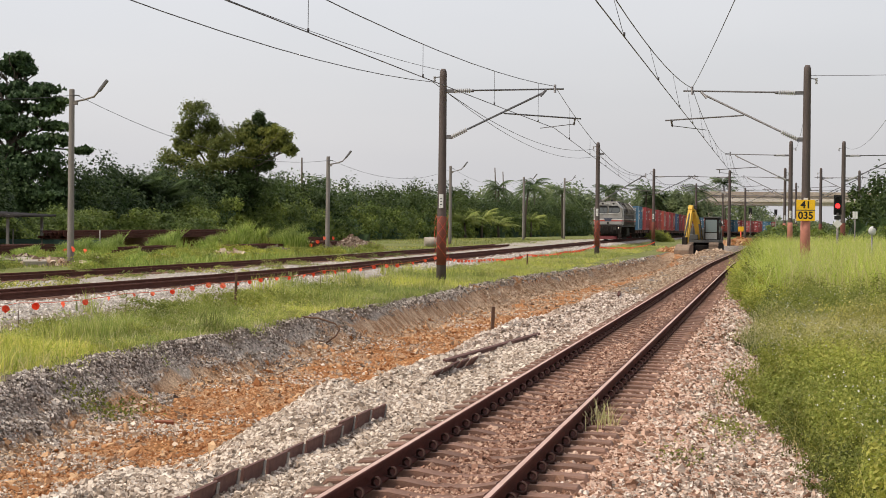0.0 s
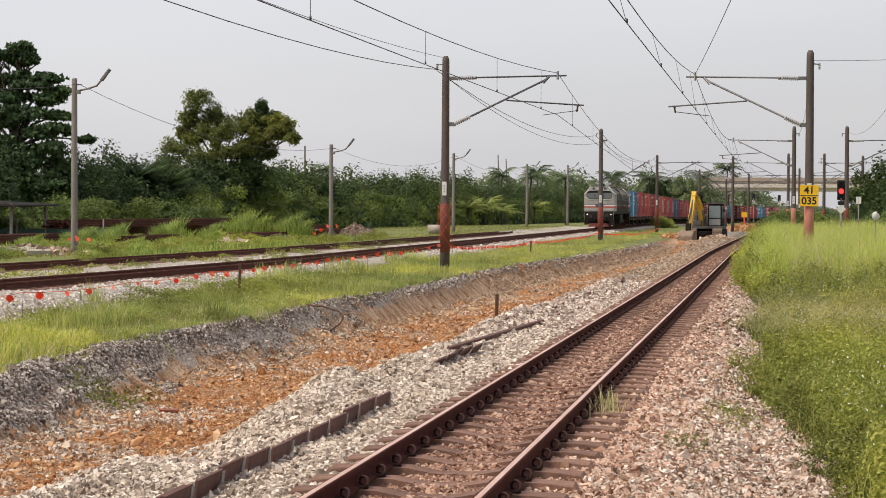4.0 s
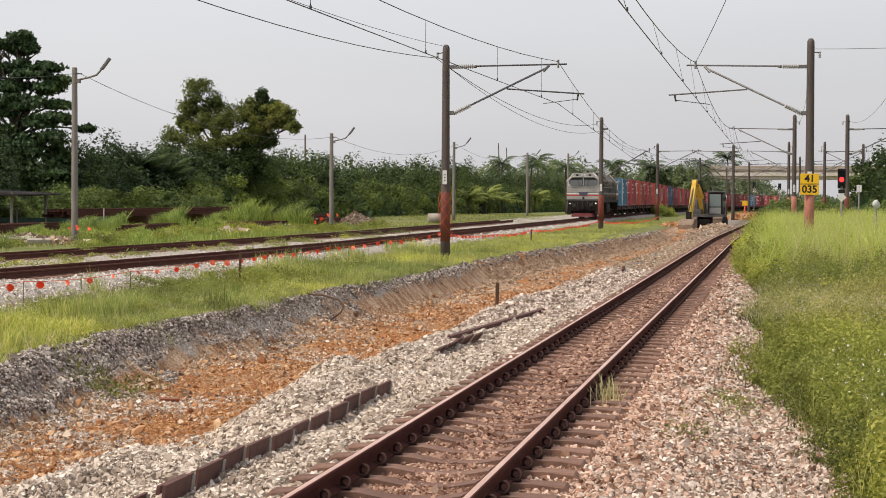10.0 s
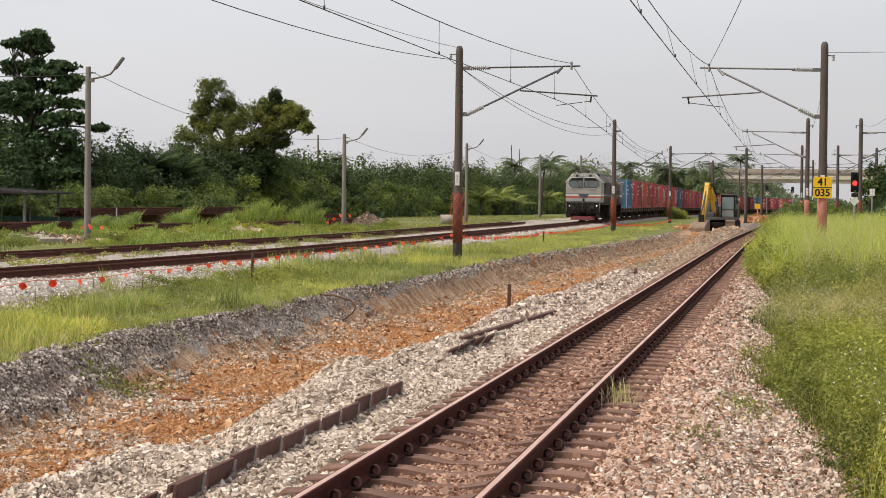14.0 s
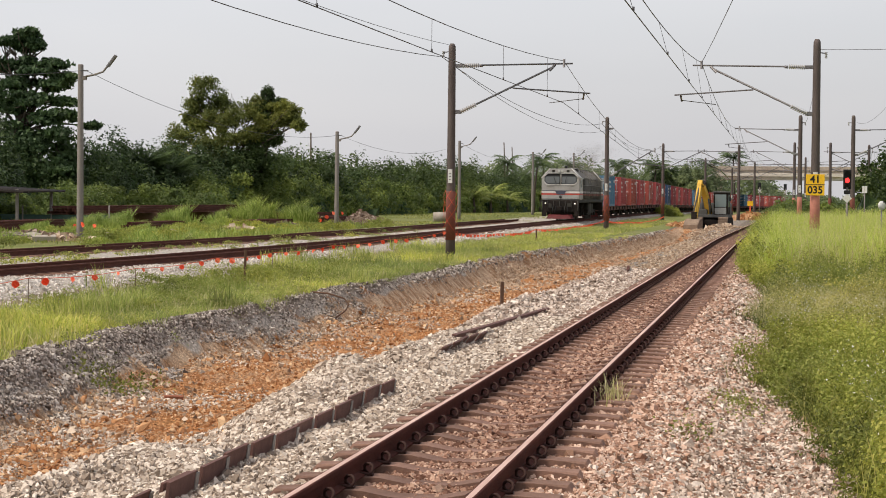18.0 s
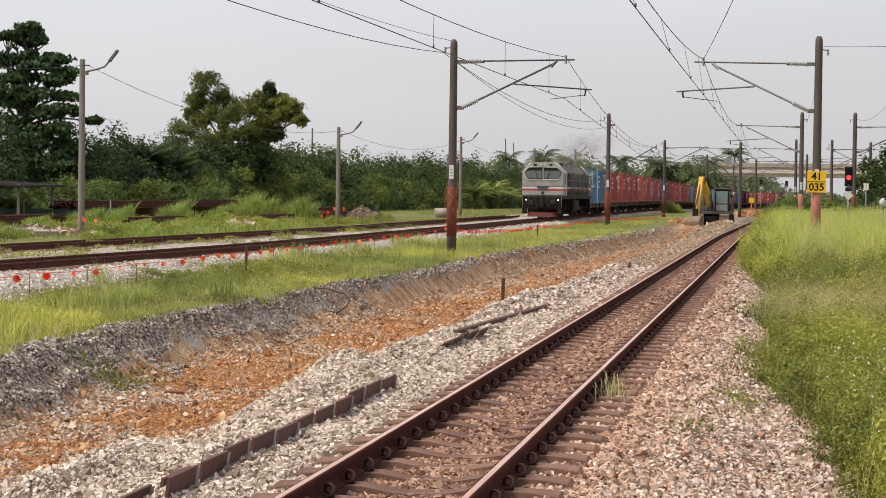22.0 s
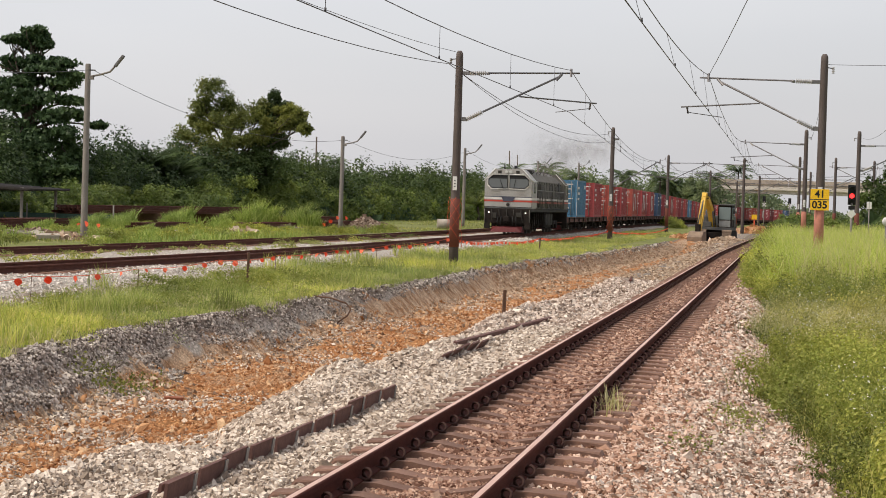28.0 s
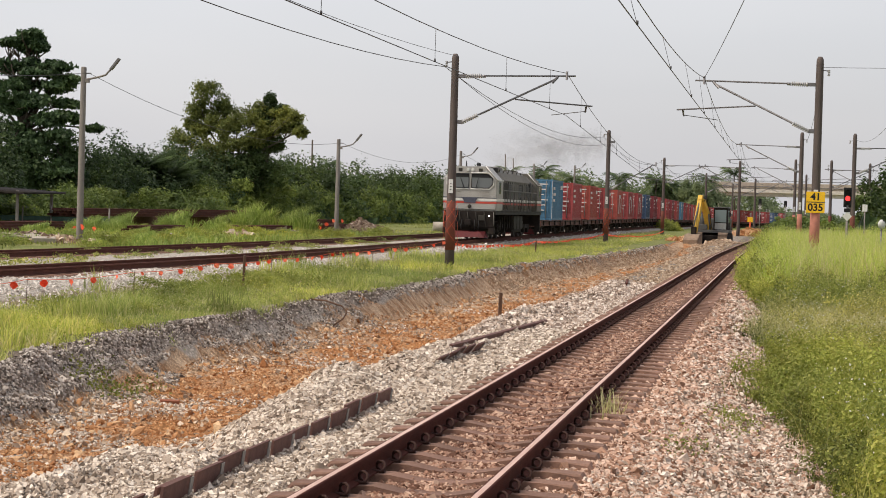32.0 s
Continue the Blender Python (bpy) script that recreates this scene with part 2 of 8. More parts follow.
def raw_mesh(name, co, fa, mats, label="", category="", parent=None, kind=""):
    w = fa.shape[1]
    me = bpy.data.meshes.new(name)
    me.vertices.add(len(co))
    me.vertices.foreach_set("co", np.ascontiguousarray(co, np.float32).ravel())
    me.loops.add(fa.size)
    me.loops.foreach_set("vertex_index", np.ascontiguousarray(fa, np.int32).ravel())
    me.polygons.add(len(fa))
    me.polygons.foreach_set("loop_start", np.arange(len(fa), dtype=np.int32) * w)
    me.polygons.foreach_set("use_smooth", [False] * len(fa))
    me.update(calc_edges=True)
    for m in mats if isinstance(mats, (list, tuple)) else (mats,):
        me.materials.append(m)
    ob = new(name, me)
    if parent:
        ob.parent = parent
    return tagged(ob, label, category, "", kind)


def turns(rng, n, tilt=math.pi):
    """n random rotations as an (n, 3, 3) array."""
    q = rng.normal(size=(n, 4))
    q /= np.linalg.norm(q, axis=1)[:, None]
    w, x, y, z = q.T
    return np.stack([1 - 2 * (y * y + z * z), 2 * (x * y - z * w), 2 * (x * z + y * w), 2 * (x * y + z * w), 1 - 2 * (x * x + z * z), 2 * (y * z - x * w),
                     2 * (x * z - y * w), 2 * (y * z + x * w), 1 - 2 * (x * x + y * y)], 1).reshape(n, 3, 3)


def placed(rot, scale, pos):
    m = np.zeros((len(pos), 3, 4))
    m[:, :, :3] = rot * np.asarray(scale)[:, None, :] if np.ndim(scale) == 2 else rot * np.asarray(scale)[:, None, None]
    m[:, :, 3] = pos
    return m

# ---- the ground: one sheet with the track beds, the dug-out trench and the banks ----
def lattice_noise(x, y, size, seed):
    """Smooth value noise in -1 to 1 over arrays of places."""
    rng = np.random.default_rng(seed)
    tab = rng.uniform(-1, 1, (256, 256))
    u, v = np.asarray(x) / size + 1000.3, np.asarray(y) / size + 1000.7
    i, j = np.floor(u).astype(int), np.floor(v).astype(int)
    a, b = u - i, v - j
    a, b = a * a * (3 - 2 * a), b * b * (3 - 2 * b)
    g = lambda p, r: tab[p % 256, r % 256]
    return (g(i, j) * (1 - a) + g(i + 1, j) * a) * (1 - b) + (g(i, j + 1) * (1 - a) + g(i + 1, j + 1) * a) * b


# cross-section of the railway land: distance across, height (0 is the near rails' top)
ACROSS = ((-400, -0.3), (-60, -0.3), (-25.2, -0.3), (-23.9, -0.12), (-18.9, -0.1), (-18.0, -0.16), (-17.3, -0.03), (-14.2, -0.03), (-13.3, -0.27), (-12, -0.32), (-10.1, -0.32),
          (-9.8, -0.33), (-9.68, -0.38), (-9.42, -0.72), (-9.3, -0.78), (-9.14, -1.0), (-8.7, -1.06), (-7.4, -1.06), (-6.5, -0.96), (-6.0, -0.84), (-5.3, -0.52), (-4.7, -0.28), (-4.1, -0.2), (-3.35, -0.21), (-3.2, -0.205), (-1.5, -0.205), (-1.25, -0.21), (-0.75, -0.25),
          (-0.1, -0.45), (0.6, -0.5), (3, -0.45), (9, -0.3), (400, -0.3))
AX, AZ = (np.array(v) for v in zip(*ACROSS))
FILLED = ((-9.75, -0.36), (-9.2, -0.4), (-8, -0.45), (-6, -0.42), (-5, -0.35), (-4.1, -0.22))
FX, FZ = (np.array(v) for v in zip(*FILLED))


def bank_line(y):
    """Where the grass bank breaks off above the trench."""
    return np.interp(y, (18, 23, 26, 30, 33, 36, 39, 45, 49, 54, 65, 78, 90), (-9.5, -9.5, -9.95, -10.2, -10.1, -9.8, -10.05, -10.15, -9.75, -9.65, -9.9, -9.75, -9.7))


def heap_line(y):
    """Where the stone heaped beside the track runs out on the trench floor."""
    return np.interp(y, (12, 14.6, 15.4, 16, 18.5, 20.5, 22.5, 25, 27, 30, 34, 43, 56, 90), (-6.6, -6.3, -5.9, -5.6, -5.7, -6.2, -5.85, -5.95, -6.3, -6.15, -6.0, -6.1, -6.0, -5.8))


def edge_shift(x, y):
    """The trench's edges wander, and far off it narrows towards the track."""
    x, y = np.asarray(x, float), np.asarray(y, float)
    left = np.exp(-((x + 9.6) / 1.5) ** 4) * (-9.8 - bank_line(y) + 0.14 * lattice_noise(0 * y, y, 1.9, 4) + 0.03 * lattice_noise(0 * y, y, 0.6, 9))
    right = np.exp(-((x + 5.9) / 1.3) ** 4) * (-6.05 - heap_line(y) + 0.16 * lattice_noise(0 * y, y, 1.9, 3))
    far = np.interp(x, (-13.2, -10.2, -7.0, -4.4), (0, 1, 1, 0)) * np.interp(y, (72, 90, 117, 137), (0, -1.0, -1.9, -2.1))
    return left + right + far


def ground_z(x, y):
    x, y = np.asarray(x, float), np.asarray(y, float)
    xs = x + edge_shift(x, y)
    z = np.interp(xs, AX, AZ)
    open_part = np.clip((137 - y) / 8, 0, 1)
    inside = (xs > -9.8) & (xs < -4.1)
    z = np.where(inside, z * open_part + np.interp(xs, FX, FZ) * (1 - open_part), z)
    rough = np.where(inside, 1.0, 0.35) * np.where((x > -3.4) & (x < -1.2), 0.15, 1)
    z = z + rough * (0.075 * lattice_noise(x, y, 1.1, 5) + 0.05 * lattice_noise(x, y, 0.36, 6))
    floor = (xs > -9.2) & (xs < -5.6) & (y < 130)
    z = z + np.where(floor, 0.05 * lattice_noise(x, y, 0.62, 8) + 0.035 * np.abs(lattice_noise(x, y, 0.27, 10)), 0)
    z = z - 0.004 * np.clip(np.minimum(y, 650) - 220, 0, None)
    heap = np.exp(-((x + 4.95) / 0.62) ** 2) * np.clip((y - 8) / 4, 0, 1) * np.clip((60 - y) / 20, 0, 1)
    return z + heap * (0.08 + 0.2 * lattice_noise(x, y, 1.9, 7) + 0.09 * lattice_noise(x, y, 0.8, 13))


def right_edge(y):
    """Where the greenery begins beside the near track."""
    return np.interp(y, (11, 14, 16.3, 18, 19.4, 21, 22.5, 24.4, 26, 29, 31.5, 34, 37, 40, 44, 50, 60, 88, 136, 170), (0.75, 0.5, 0.33, 0.27, 0.16, 0.0, -0.22, -0.5, -0.25, -0.1, -0.2, -0.62, -0.3, -0.15, -0.4, -0.95, -1.2, -1.35, -1.25, -0.6)) + 0.09 * lattice_noise(0 * y, y, 1.1, 81)


def soil_masks(x, y):
    """How much stone, clay and turf lies on top."""
    xs = x + edge_shift(x, y) + 0.22 * lattice_noise(x, y, 0.8, 11) + 0.1 * lattice_noise(x, y, 0.25, 12)
    stone = np.interp(xs, (-24.6, -23.8, -18.6, -18, -17.5, -14.0, -13.5, -9.95, -9.8, -9.4, -9.3, -6.3, -5.9, -0.35, 0.1), (0, 0.8, 0.8, 0.4, 1, 1, 0, 0, 1, 1, 0.1, 0.1, 1, 1, 0))
    clay = np.interp(xs, (-9.42, -9.32, -6.3, -5.9), (0, 1, 1, 0))
    turf = np.interp(xs, (-24.6, -23.6, -19.0, -18.3, -13.8, -13.3, -9.95, -9.8, -0.3, 0.15), (1, 0.25, 0.1, 0.1, 0.0, 1, 1, 0, 0, 1))
    patch = np.clip(lattice_noise(x, y, 4.0, 14) * 1.6 + 0.2, 0, 1)
    turf = np.where((x > -23.8) & (x < -17.4), np.maximum(turf, patch * 0.5), turf)
    green = np.clip((x - right_edge(y) - 0.05) / 0.25 + 0.5, 0, 1)
    turf = np.where(x > -1.4, green, turf)
    stone = np.where(x > -1.4, 1 - green, stone)
    far = np.clip((y - 125) / 25, 0, 1) * ((x > -10) & (x < -4.2))
    clay = np.maximum(clay, far * 0.8)
    face = (xs > -9.7 + 0.22 * np.clip((52 - y) / 10, 0, 1)) & (xs < -8.9) & (y > 40 + 5 * lattice_noise(x * 0, y, 3.0, 17))
    clay, stone = np.where(face, 1.0, clay), np.where(face, 0.0, stone)
    return stone, clay, turf


gx = np.concatenate([[-3000, -1200, -500, -250, -140, -90], np.arange(-70, -24, 2.0), np.arange(-24, -13.6, 0.4), np.arange(-13.6, 1.6, 0.13), np.arange(1.6, 8, 0.5), np.arange(8, 40, 4.0),
                     [60, 100, 200, 500, 1200, 3000]])
gy = np.concatenate([[-800, -200, -60, -20, -5, 2, 6], np.arange(9, 40, 0.18), np.arange(40, 110, 0.45), np.arange(110, 200, 1.0), np.arange(200, 420, 8.0), [450, 520, 700, 1000, 1600, 2600, 4200]])
GX, GY = np.meshgrid(gx, gy, indexing="ij")
GZ = ground_z(GX, GY)
gi = np.arange(GX.size).reshape(GX.shape)
gf = np.stack([gi[:-1, :-1], gi[1:, :-1], gi[1:, 1:], gi[:-1, 1:]], -1).reshape(-1, 4)


def ground_material():
    m = bpy.data.materials.new("railway_land")
    m.use_nodes = True
    nt = m.node_tree
    bsdf = nt.nodes["Principled BSDF"]
    at = nt.nodes.new("ShaderNodeAttribute")
    at.attribute_name = "soil"
    sep = nt.nodes.new("ShaderNodeSeparateColor")
    nt.links.new(at.outputs["Color"], sep.inputs[0])
    fine = noise_tex(nt, 22, 6, 0.75)
    mid = noise_tex(nt, 3.0, 5, 0.65)
    broad = noise_tex(nt, 0.25, 4, 0.6)
    earth = mix_rgb(nt, ramp(nt, mid, ((0.35, 0.0), (0.65, 1.0))), (0.3, 0.22, 0.15), (0.19, 0.14, 0.1))
    clay = mix_rgb(nt, ramp(nt, mid, ((0.38, 0.0), (0.66, 1.0))), (0.38, 0.155, 0.055), (0.5, 0.26, 0.115))
    clay = mix_rgb(nt, ramp(nt, noise_tex(nt, 0.9, 5, 0.65, stretch=(1.2, 0.6, 1)), ((0.5, 0.0), (0.68, 0.85))), clay, (0.47, 0.34, 0.23))
    streak = noise_tex(nt, 2.6, 5, 0.72, stretch=(0.7, 1.5, 0.8))
    bare = mix_rgb(nt, ramp(nt, streak, ((0.4, 0.0), (0.62, 1.0))), (0.6, 0.44, 0.3), (0.3, 0.16, 0.08))
    clay = mix_rgb(nt, ramp(nt, at.outputs["Alpha"], ((0.55, 0.0), (0.95, 1.0))), clay, bare)
    # crumb and stone cells darken at their edges: gap shade in the colour
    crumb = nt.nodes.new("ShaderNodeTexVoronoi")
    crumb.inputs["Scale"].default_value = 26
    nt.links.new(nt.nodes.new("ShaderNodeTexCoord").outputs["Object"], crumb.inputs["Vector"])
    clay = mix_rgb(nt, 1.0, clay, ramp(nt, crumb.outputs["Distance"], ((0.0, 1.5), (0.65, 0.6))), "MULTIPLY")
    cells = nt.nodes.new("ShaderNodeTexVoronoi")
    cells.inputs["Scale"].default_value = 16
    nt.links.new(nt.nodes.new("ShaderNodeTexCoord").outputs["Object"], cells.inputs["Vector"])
    # dark brown under the ballast stands for the shade between the stones
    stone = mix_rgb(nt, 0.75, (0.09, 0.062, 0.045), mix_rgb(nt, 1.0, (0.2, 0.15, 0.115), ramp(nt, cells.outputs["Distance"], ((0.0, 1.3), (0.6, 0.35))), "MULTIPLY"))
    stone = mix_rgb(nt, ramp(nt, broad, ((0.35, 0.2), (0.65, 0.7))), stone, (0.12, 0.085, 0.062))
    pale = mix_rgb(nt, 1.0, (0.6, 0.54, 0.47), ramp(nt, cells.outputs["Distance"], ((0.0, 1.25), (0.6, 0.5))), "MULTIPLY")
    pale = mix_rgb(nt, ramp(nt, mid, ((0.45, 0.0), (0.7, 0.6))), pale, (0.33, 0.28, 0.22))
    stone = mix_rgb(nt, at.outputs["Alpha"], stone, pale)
    turf = mix_rgb(nt, ramp(nt, fine, ((0.3, 0.0), (0.7, 1.0))), (0.09, 0.115, 0.03), (0.19, 0.215, 0.06))
    turf = mix_rgb(nt, ramp(nt, broad, ((0.4, 0.0), (0.65, 0.7))), turf, (0.23, 0.215, 0.09))
    col = mix_rgb(nt, ramp(nt, sep.outputs[1], ((0.3, 0.0), (0.7, 1.0))), earth, clay)
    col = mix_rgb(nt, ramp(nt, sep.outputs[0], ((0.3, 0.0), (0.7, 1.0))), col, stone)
    col = mix_rgb(nt, ramp(nt, sep.outputs[2], ((0.3, 0.0), (0.7, 1.0))), col, turf)
    col = mix_rgb(nt, 0.5, col, mix_rgb(nt, 1.0, col, ramp(nt, fine, ((0.2, 0.3), (0.8, 1.6))), "MULTIPLY"))
    nt.links.new(col, bsdf.inputs["Base Color"])
    bsdf.inputs["Roughness"].default_value = 0.95
    bsdf.inputs["Specular IOR Level"].default_value = 0.15
    lumps = nt.nodes.new("ShaderNodeTexVoronoi")
    lumps.inputs["Scale"].default_value = 9
    nt.links.new(nt.nodes.new("ShaderNodeTexCoord").outputs["Object"], lumps.inputs["Vector"])
    b = nt.nodes.new("ShaderNodeBump")
    b.inputs["Strength"].default_value, b.inputs["Distance"].default_value = 0.9, 0.06
    nt.links.new(mix_rgb(nt, 0.45, fine, lumps.outputs["Distance"]), b.inputs["Height"])
    nt.links.new(b.outputs[0], bsdf.inputs["Normal"])
    return m


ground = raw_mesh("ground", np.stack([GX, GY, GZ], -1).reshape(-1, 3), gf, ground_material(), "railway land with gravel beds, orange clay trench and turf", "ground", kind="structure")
XS = GX + edge_shift(GX, GY)
ma = np.stack([*soil_masks(GX, GY), np.where(GX < -12.5, 1.0, np.where((GX < -3.3) & (GX > -6), 0.45, 0.2) + np.where((XS > -9.6) & (XS < -8.75), 0.75, 0) + np.where((XS > -9.75) & (XS < -8.1) & (GY > 49 + 2 * lattice_noise(GX, GY, 1.0, 18)) & (GY < 64), 0.8, 0)).clip(0, 1)], -1).reshape(-1, 4)
ground.data.attributes.new("soil", "FLOAT_COLOR", "POINT").data.foreach_set("color", ma.astype(np.float32).ravel())
ground.data.polygons.foreach_set("use_smooth", [True] * len(ground.data.polygons))

# ---- the tracks ----
RAIL_LOW = ((-0.062, -0.145), (0.062, -0.145), (0.062, -0.135), (0.012, -0.118), (0.008, -0.045), (0.034, -0.036), (0.034, -0.008), (-0.034, -0.008), (-0.034, -0.036), (-0.008, -0.045),
            (-0.012, -0.118), (-0.062, -0.135))
RAIL_HEAD = ((-0.034, -0.008), (0.034, -0.008), (0.03, -0.002), (0.02, 0.0), (-0.02, 0.0), (-0.03, -0.002))


def rail(parent, x, y0, y1, top=None, low=None, bend=None):
    """A rail of its true section in one piece: rusty below, worn on the head."""
    ys = np.linspace(y0, y1, 120)
    outline = RAIL_LOW[:7] + tuple(reversed(RAIL_HEAD[2:])) [::-1] + RAIL_LOW[7:]
    n = len(outline)
    co = [(x + a + bend(y), y, z + fall(y)) for y in ys for a, z in outline]
    fa = [(i * n + k, i * n + (k + 1) % n, (i + 1) * n + (k + 1) % n, (i + 1) * n + k) for i in range(len(ys) - 1) for k in range(n)]
    ob = mesh_object("rail", co, fa, (low or RUST, top or RAIL_TOP), parent)
    ob.data.polygons.foreach_set("material_index", [1 if k == 8 else 0 for i in range(len(ys) - 1) for k in range(n)])
    return ob


def ease(y, y0, k):
    """A straight that leans off gently past y0."""
    u = max(0.0, y - y0)
    return k * u * u / (u + 12)


def near_bend(y):
    return ease(y, 84, 0.0145) + (max(0.0, y - 330) ** 2 / 1800)


def train_bend(y):
    return max(0.0, y - 330) ** 2 / 1800


def yard_bend(y):
    """The train's track curves off towards the yard close by."""
    return train_bend(y) - 0.0014 * max(0.0, 70 - y) ** 2


def siding_bend(y):
    return train_bend(y) - 0.0009 * max(0.0, 100 - y) ** 2


def fall(y):
    """The land falls away slowly in the distance."""
    return -0.004 * max(0.0, min(y, 650) - 220)


SLEEPER_OUT = ((-1.0, -0.22), (-0.95, -0.155), (-0.72, -0.148), (-0.36, -0.148), (-0.15, -0.185), (0.15, -0.185), (0.36, -0.148), (0.72, -0.148), (0.95, -0.155), (1.0, -0.22), (0.98, -0.34), (-0.98, -0.34))


def sleeper_bm():
    bm = bmesh.new()
    add_profile(bm, SLEEPER_OUT, -0.105, 0.105)
    bmesh.ops.bevel(bm, geom=[e for e in bm.edges if abs(e.verts[0].co.y - e.verts[1].co.y) < 0.01 and max(e.verts[0].co.z, e.verts[1].co.z) > -0.2], offset=0.018, segments=1, affect="EDGES")
    return bm


def clip_bm():
    """A sprung rail clip: a bent round bar that loops over the rail's foot."""
    pts = [(0.0, -0.05, -0.128), (0.05, -0.05, -0.128)] + [(0.075 + 0.036 * math.sin(a), -0.045 + 0.017 * a, -0.1 - 0.036 * math.cos(a)) for a in (0.2, 0.8, 1.5, 2.2, 2.9, 3.6, 4.3, 5.0, 5.7)] + [(0.03, 0.055, -0.125)]
    bm = tube(pts, 0.0115, 6)
    add_box(bm, 0.07, 0.11, -0.025, 0.025, -0.15, -0.135, 0.003)
    return bm


NEAR_X, GAUGE = -2.35, 1.065
near_track = thing("railway_track", (NEAR_X, 0, 0), "rusty single railway track on concrete sleepers in gravel", "railway track")
for side in (-1, 1):
    rail(near_track, side * GAUGE / 2, -6, 260, bend=near_bend)
sleeper0 = part("sleeper", sleeper_bm(), SLEEPER, near_track)
clip0 = part("rail_clip", clip_bm(), CLIP, near_track)
S0, PITCH = 12.015, 0.6
first = True
for k in range(-6, 120):
    o = sleeper0 if first else new("sleeper", sleeper0.data)
    o.parent = near_track
    y = S0 + k * PITCH
    o.matrix_basis = pose(near_bend(y), y, 0.0, 0, 0, 0.6 * math.sin(k * 2.7))
    if k < 62:
        for side in (-1, 1):
            for out in (-1, 1):
                c = clip0 if first else new("rail_clip", clip0.data)
                first = False
                c.parent = near_track
                c.matrix_basis = pose(side * GAUGE / 2 + near_bend(y), y, 0, 0, 0, 0 if out > 0 else 180)
far_sl = bmesh.new()
for k in range(120, 400):
    y = S0 + k * PITCH
    add_box(far_sl, -1 + near_bend(y), 1 + near_bend(y), y - 0.1, y + 0.1, -0.3 + fall(y), -0.15 + fall(y))
tagged(part("far_sleepers", far_sl, SLEEPER, near_track), kind="stuff")
far_cl = bmesh.new()
for k in range(62, 170):
    y = S0 + k * PITCH
    for side in (-1, 1):
        for out in (-1, 1):
            cx = side * GAUGE / 2 + near_bend(y) + out * 0.085
            add_box(far_cl, cx - 0.035, cx + 0.035, y - 0.05, y + 0.05, -0.15, -0.065)
tagged(part("far_rail_clips", far_cl, CLIP, near_track), kind="stuff")

TRAIN_X, TRAIN_Z = -15.6, 0.15
SIDING_X, SIDING_Z = -20.7, 0.08
for tx, tz, label in ((TRAIN_X, TRAIN_Z, "rusty railway track that the goods train rolls along"), (SIDING_X, SIDING_Z, "overgrown rusty siding track in gravel and weeds")):
    tr = thing("railway_track", (tx, 0, tz), label, "railway track")
    bend = yard_bend if tx == TRAIN_X else siding_bend
    for side in (-1, 1):
        rail(tr, side * GAUGE / 2, -6, 620 if tx == TRAIN_X else 150, top=YARD_RUST, low=YARD_RUST, bend=bend)
    for k in range(34, 150):
        o = new("sleeper", sleeper0.data)
        o.parent = tr
        o.matrix_basis = pose(bend(k * PITCH), k * PITCH, 0)
    bm = bmesh.new()
    for k in range(150, 420 if tx == TRAIN_X else 245):
        y = k * PITCH
        add_box(bm, -1 + bend(y), 1 + bend(y), y - 0.1, y + 0.1, -0.3 + fall(y), -0.15 + fall(y))
    tagged(part("far_sleepers", bm, SLEEPER, tr), kind="stuff")

# ---- overhead line: masts, cantilevers, wires ----
def add_insulator(bm, a, b, n=8, r=0.075, mat=1):
    """A ribbed insulator between two points, in one turned piece."""
    a, b = Vector(a), Vector(b)
    d = (b - a).normalized()
    side = d.orthogonal().normalized()
    up = side.cross(d)
    rows = []
    for k in range(n):
        for u, rr in ((0.05, 0.5), (0.25, 1.0), (0.6, 0.95), (0.75, 0.5)):
            p = a.lerp(b, (k + u) / n)
            rows.append([bm.verts.new(p + (side * math.cos(w) + up * math.sin(w)) * r * rr) for w in (2 * math.pi * i / 10 for i in range(10))])
    for p, q in zip(rows, rows[1:]):
        for i in range(10):
            f = bm.faces.new((p[i], p[(i + 1) % 10], q[(i + 1) % 10], q[i]))
            f.material_index, f.smooth = mat, True
    bm.faces.new(rows[0]), bm.faces.new(rows[-1])
    return bm


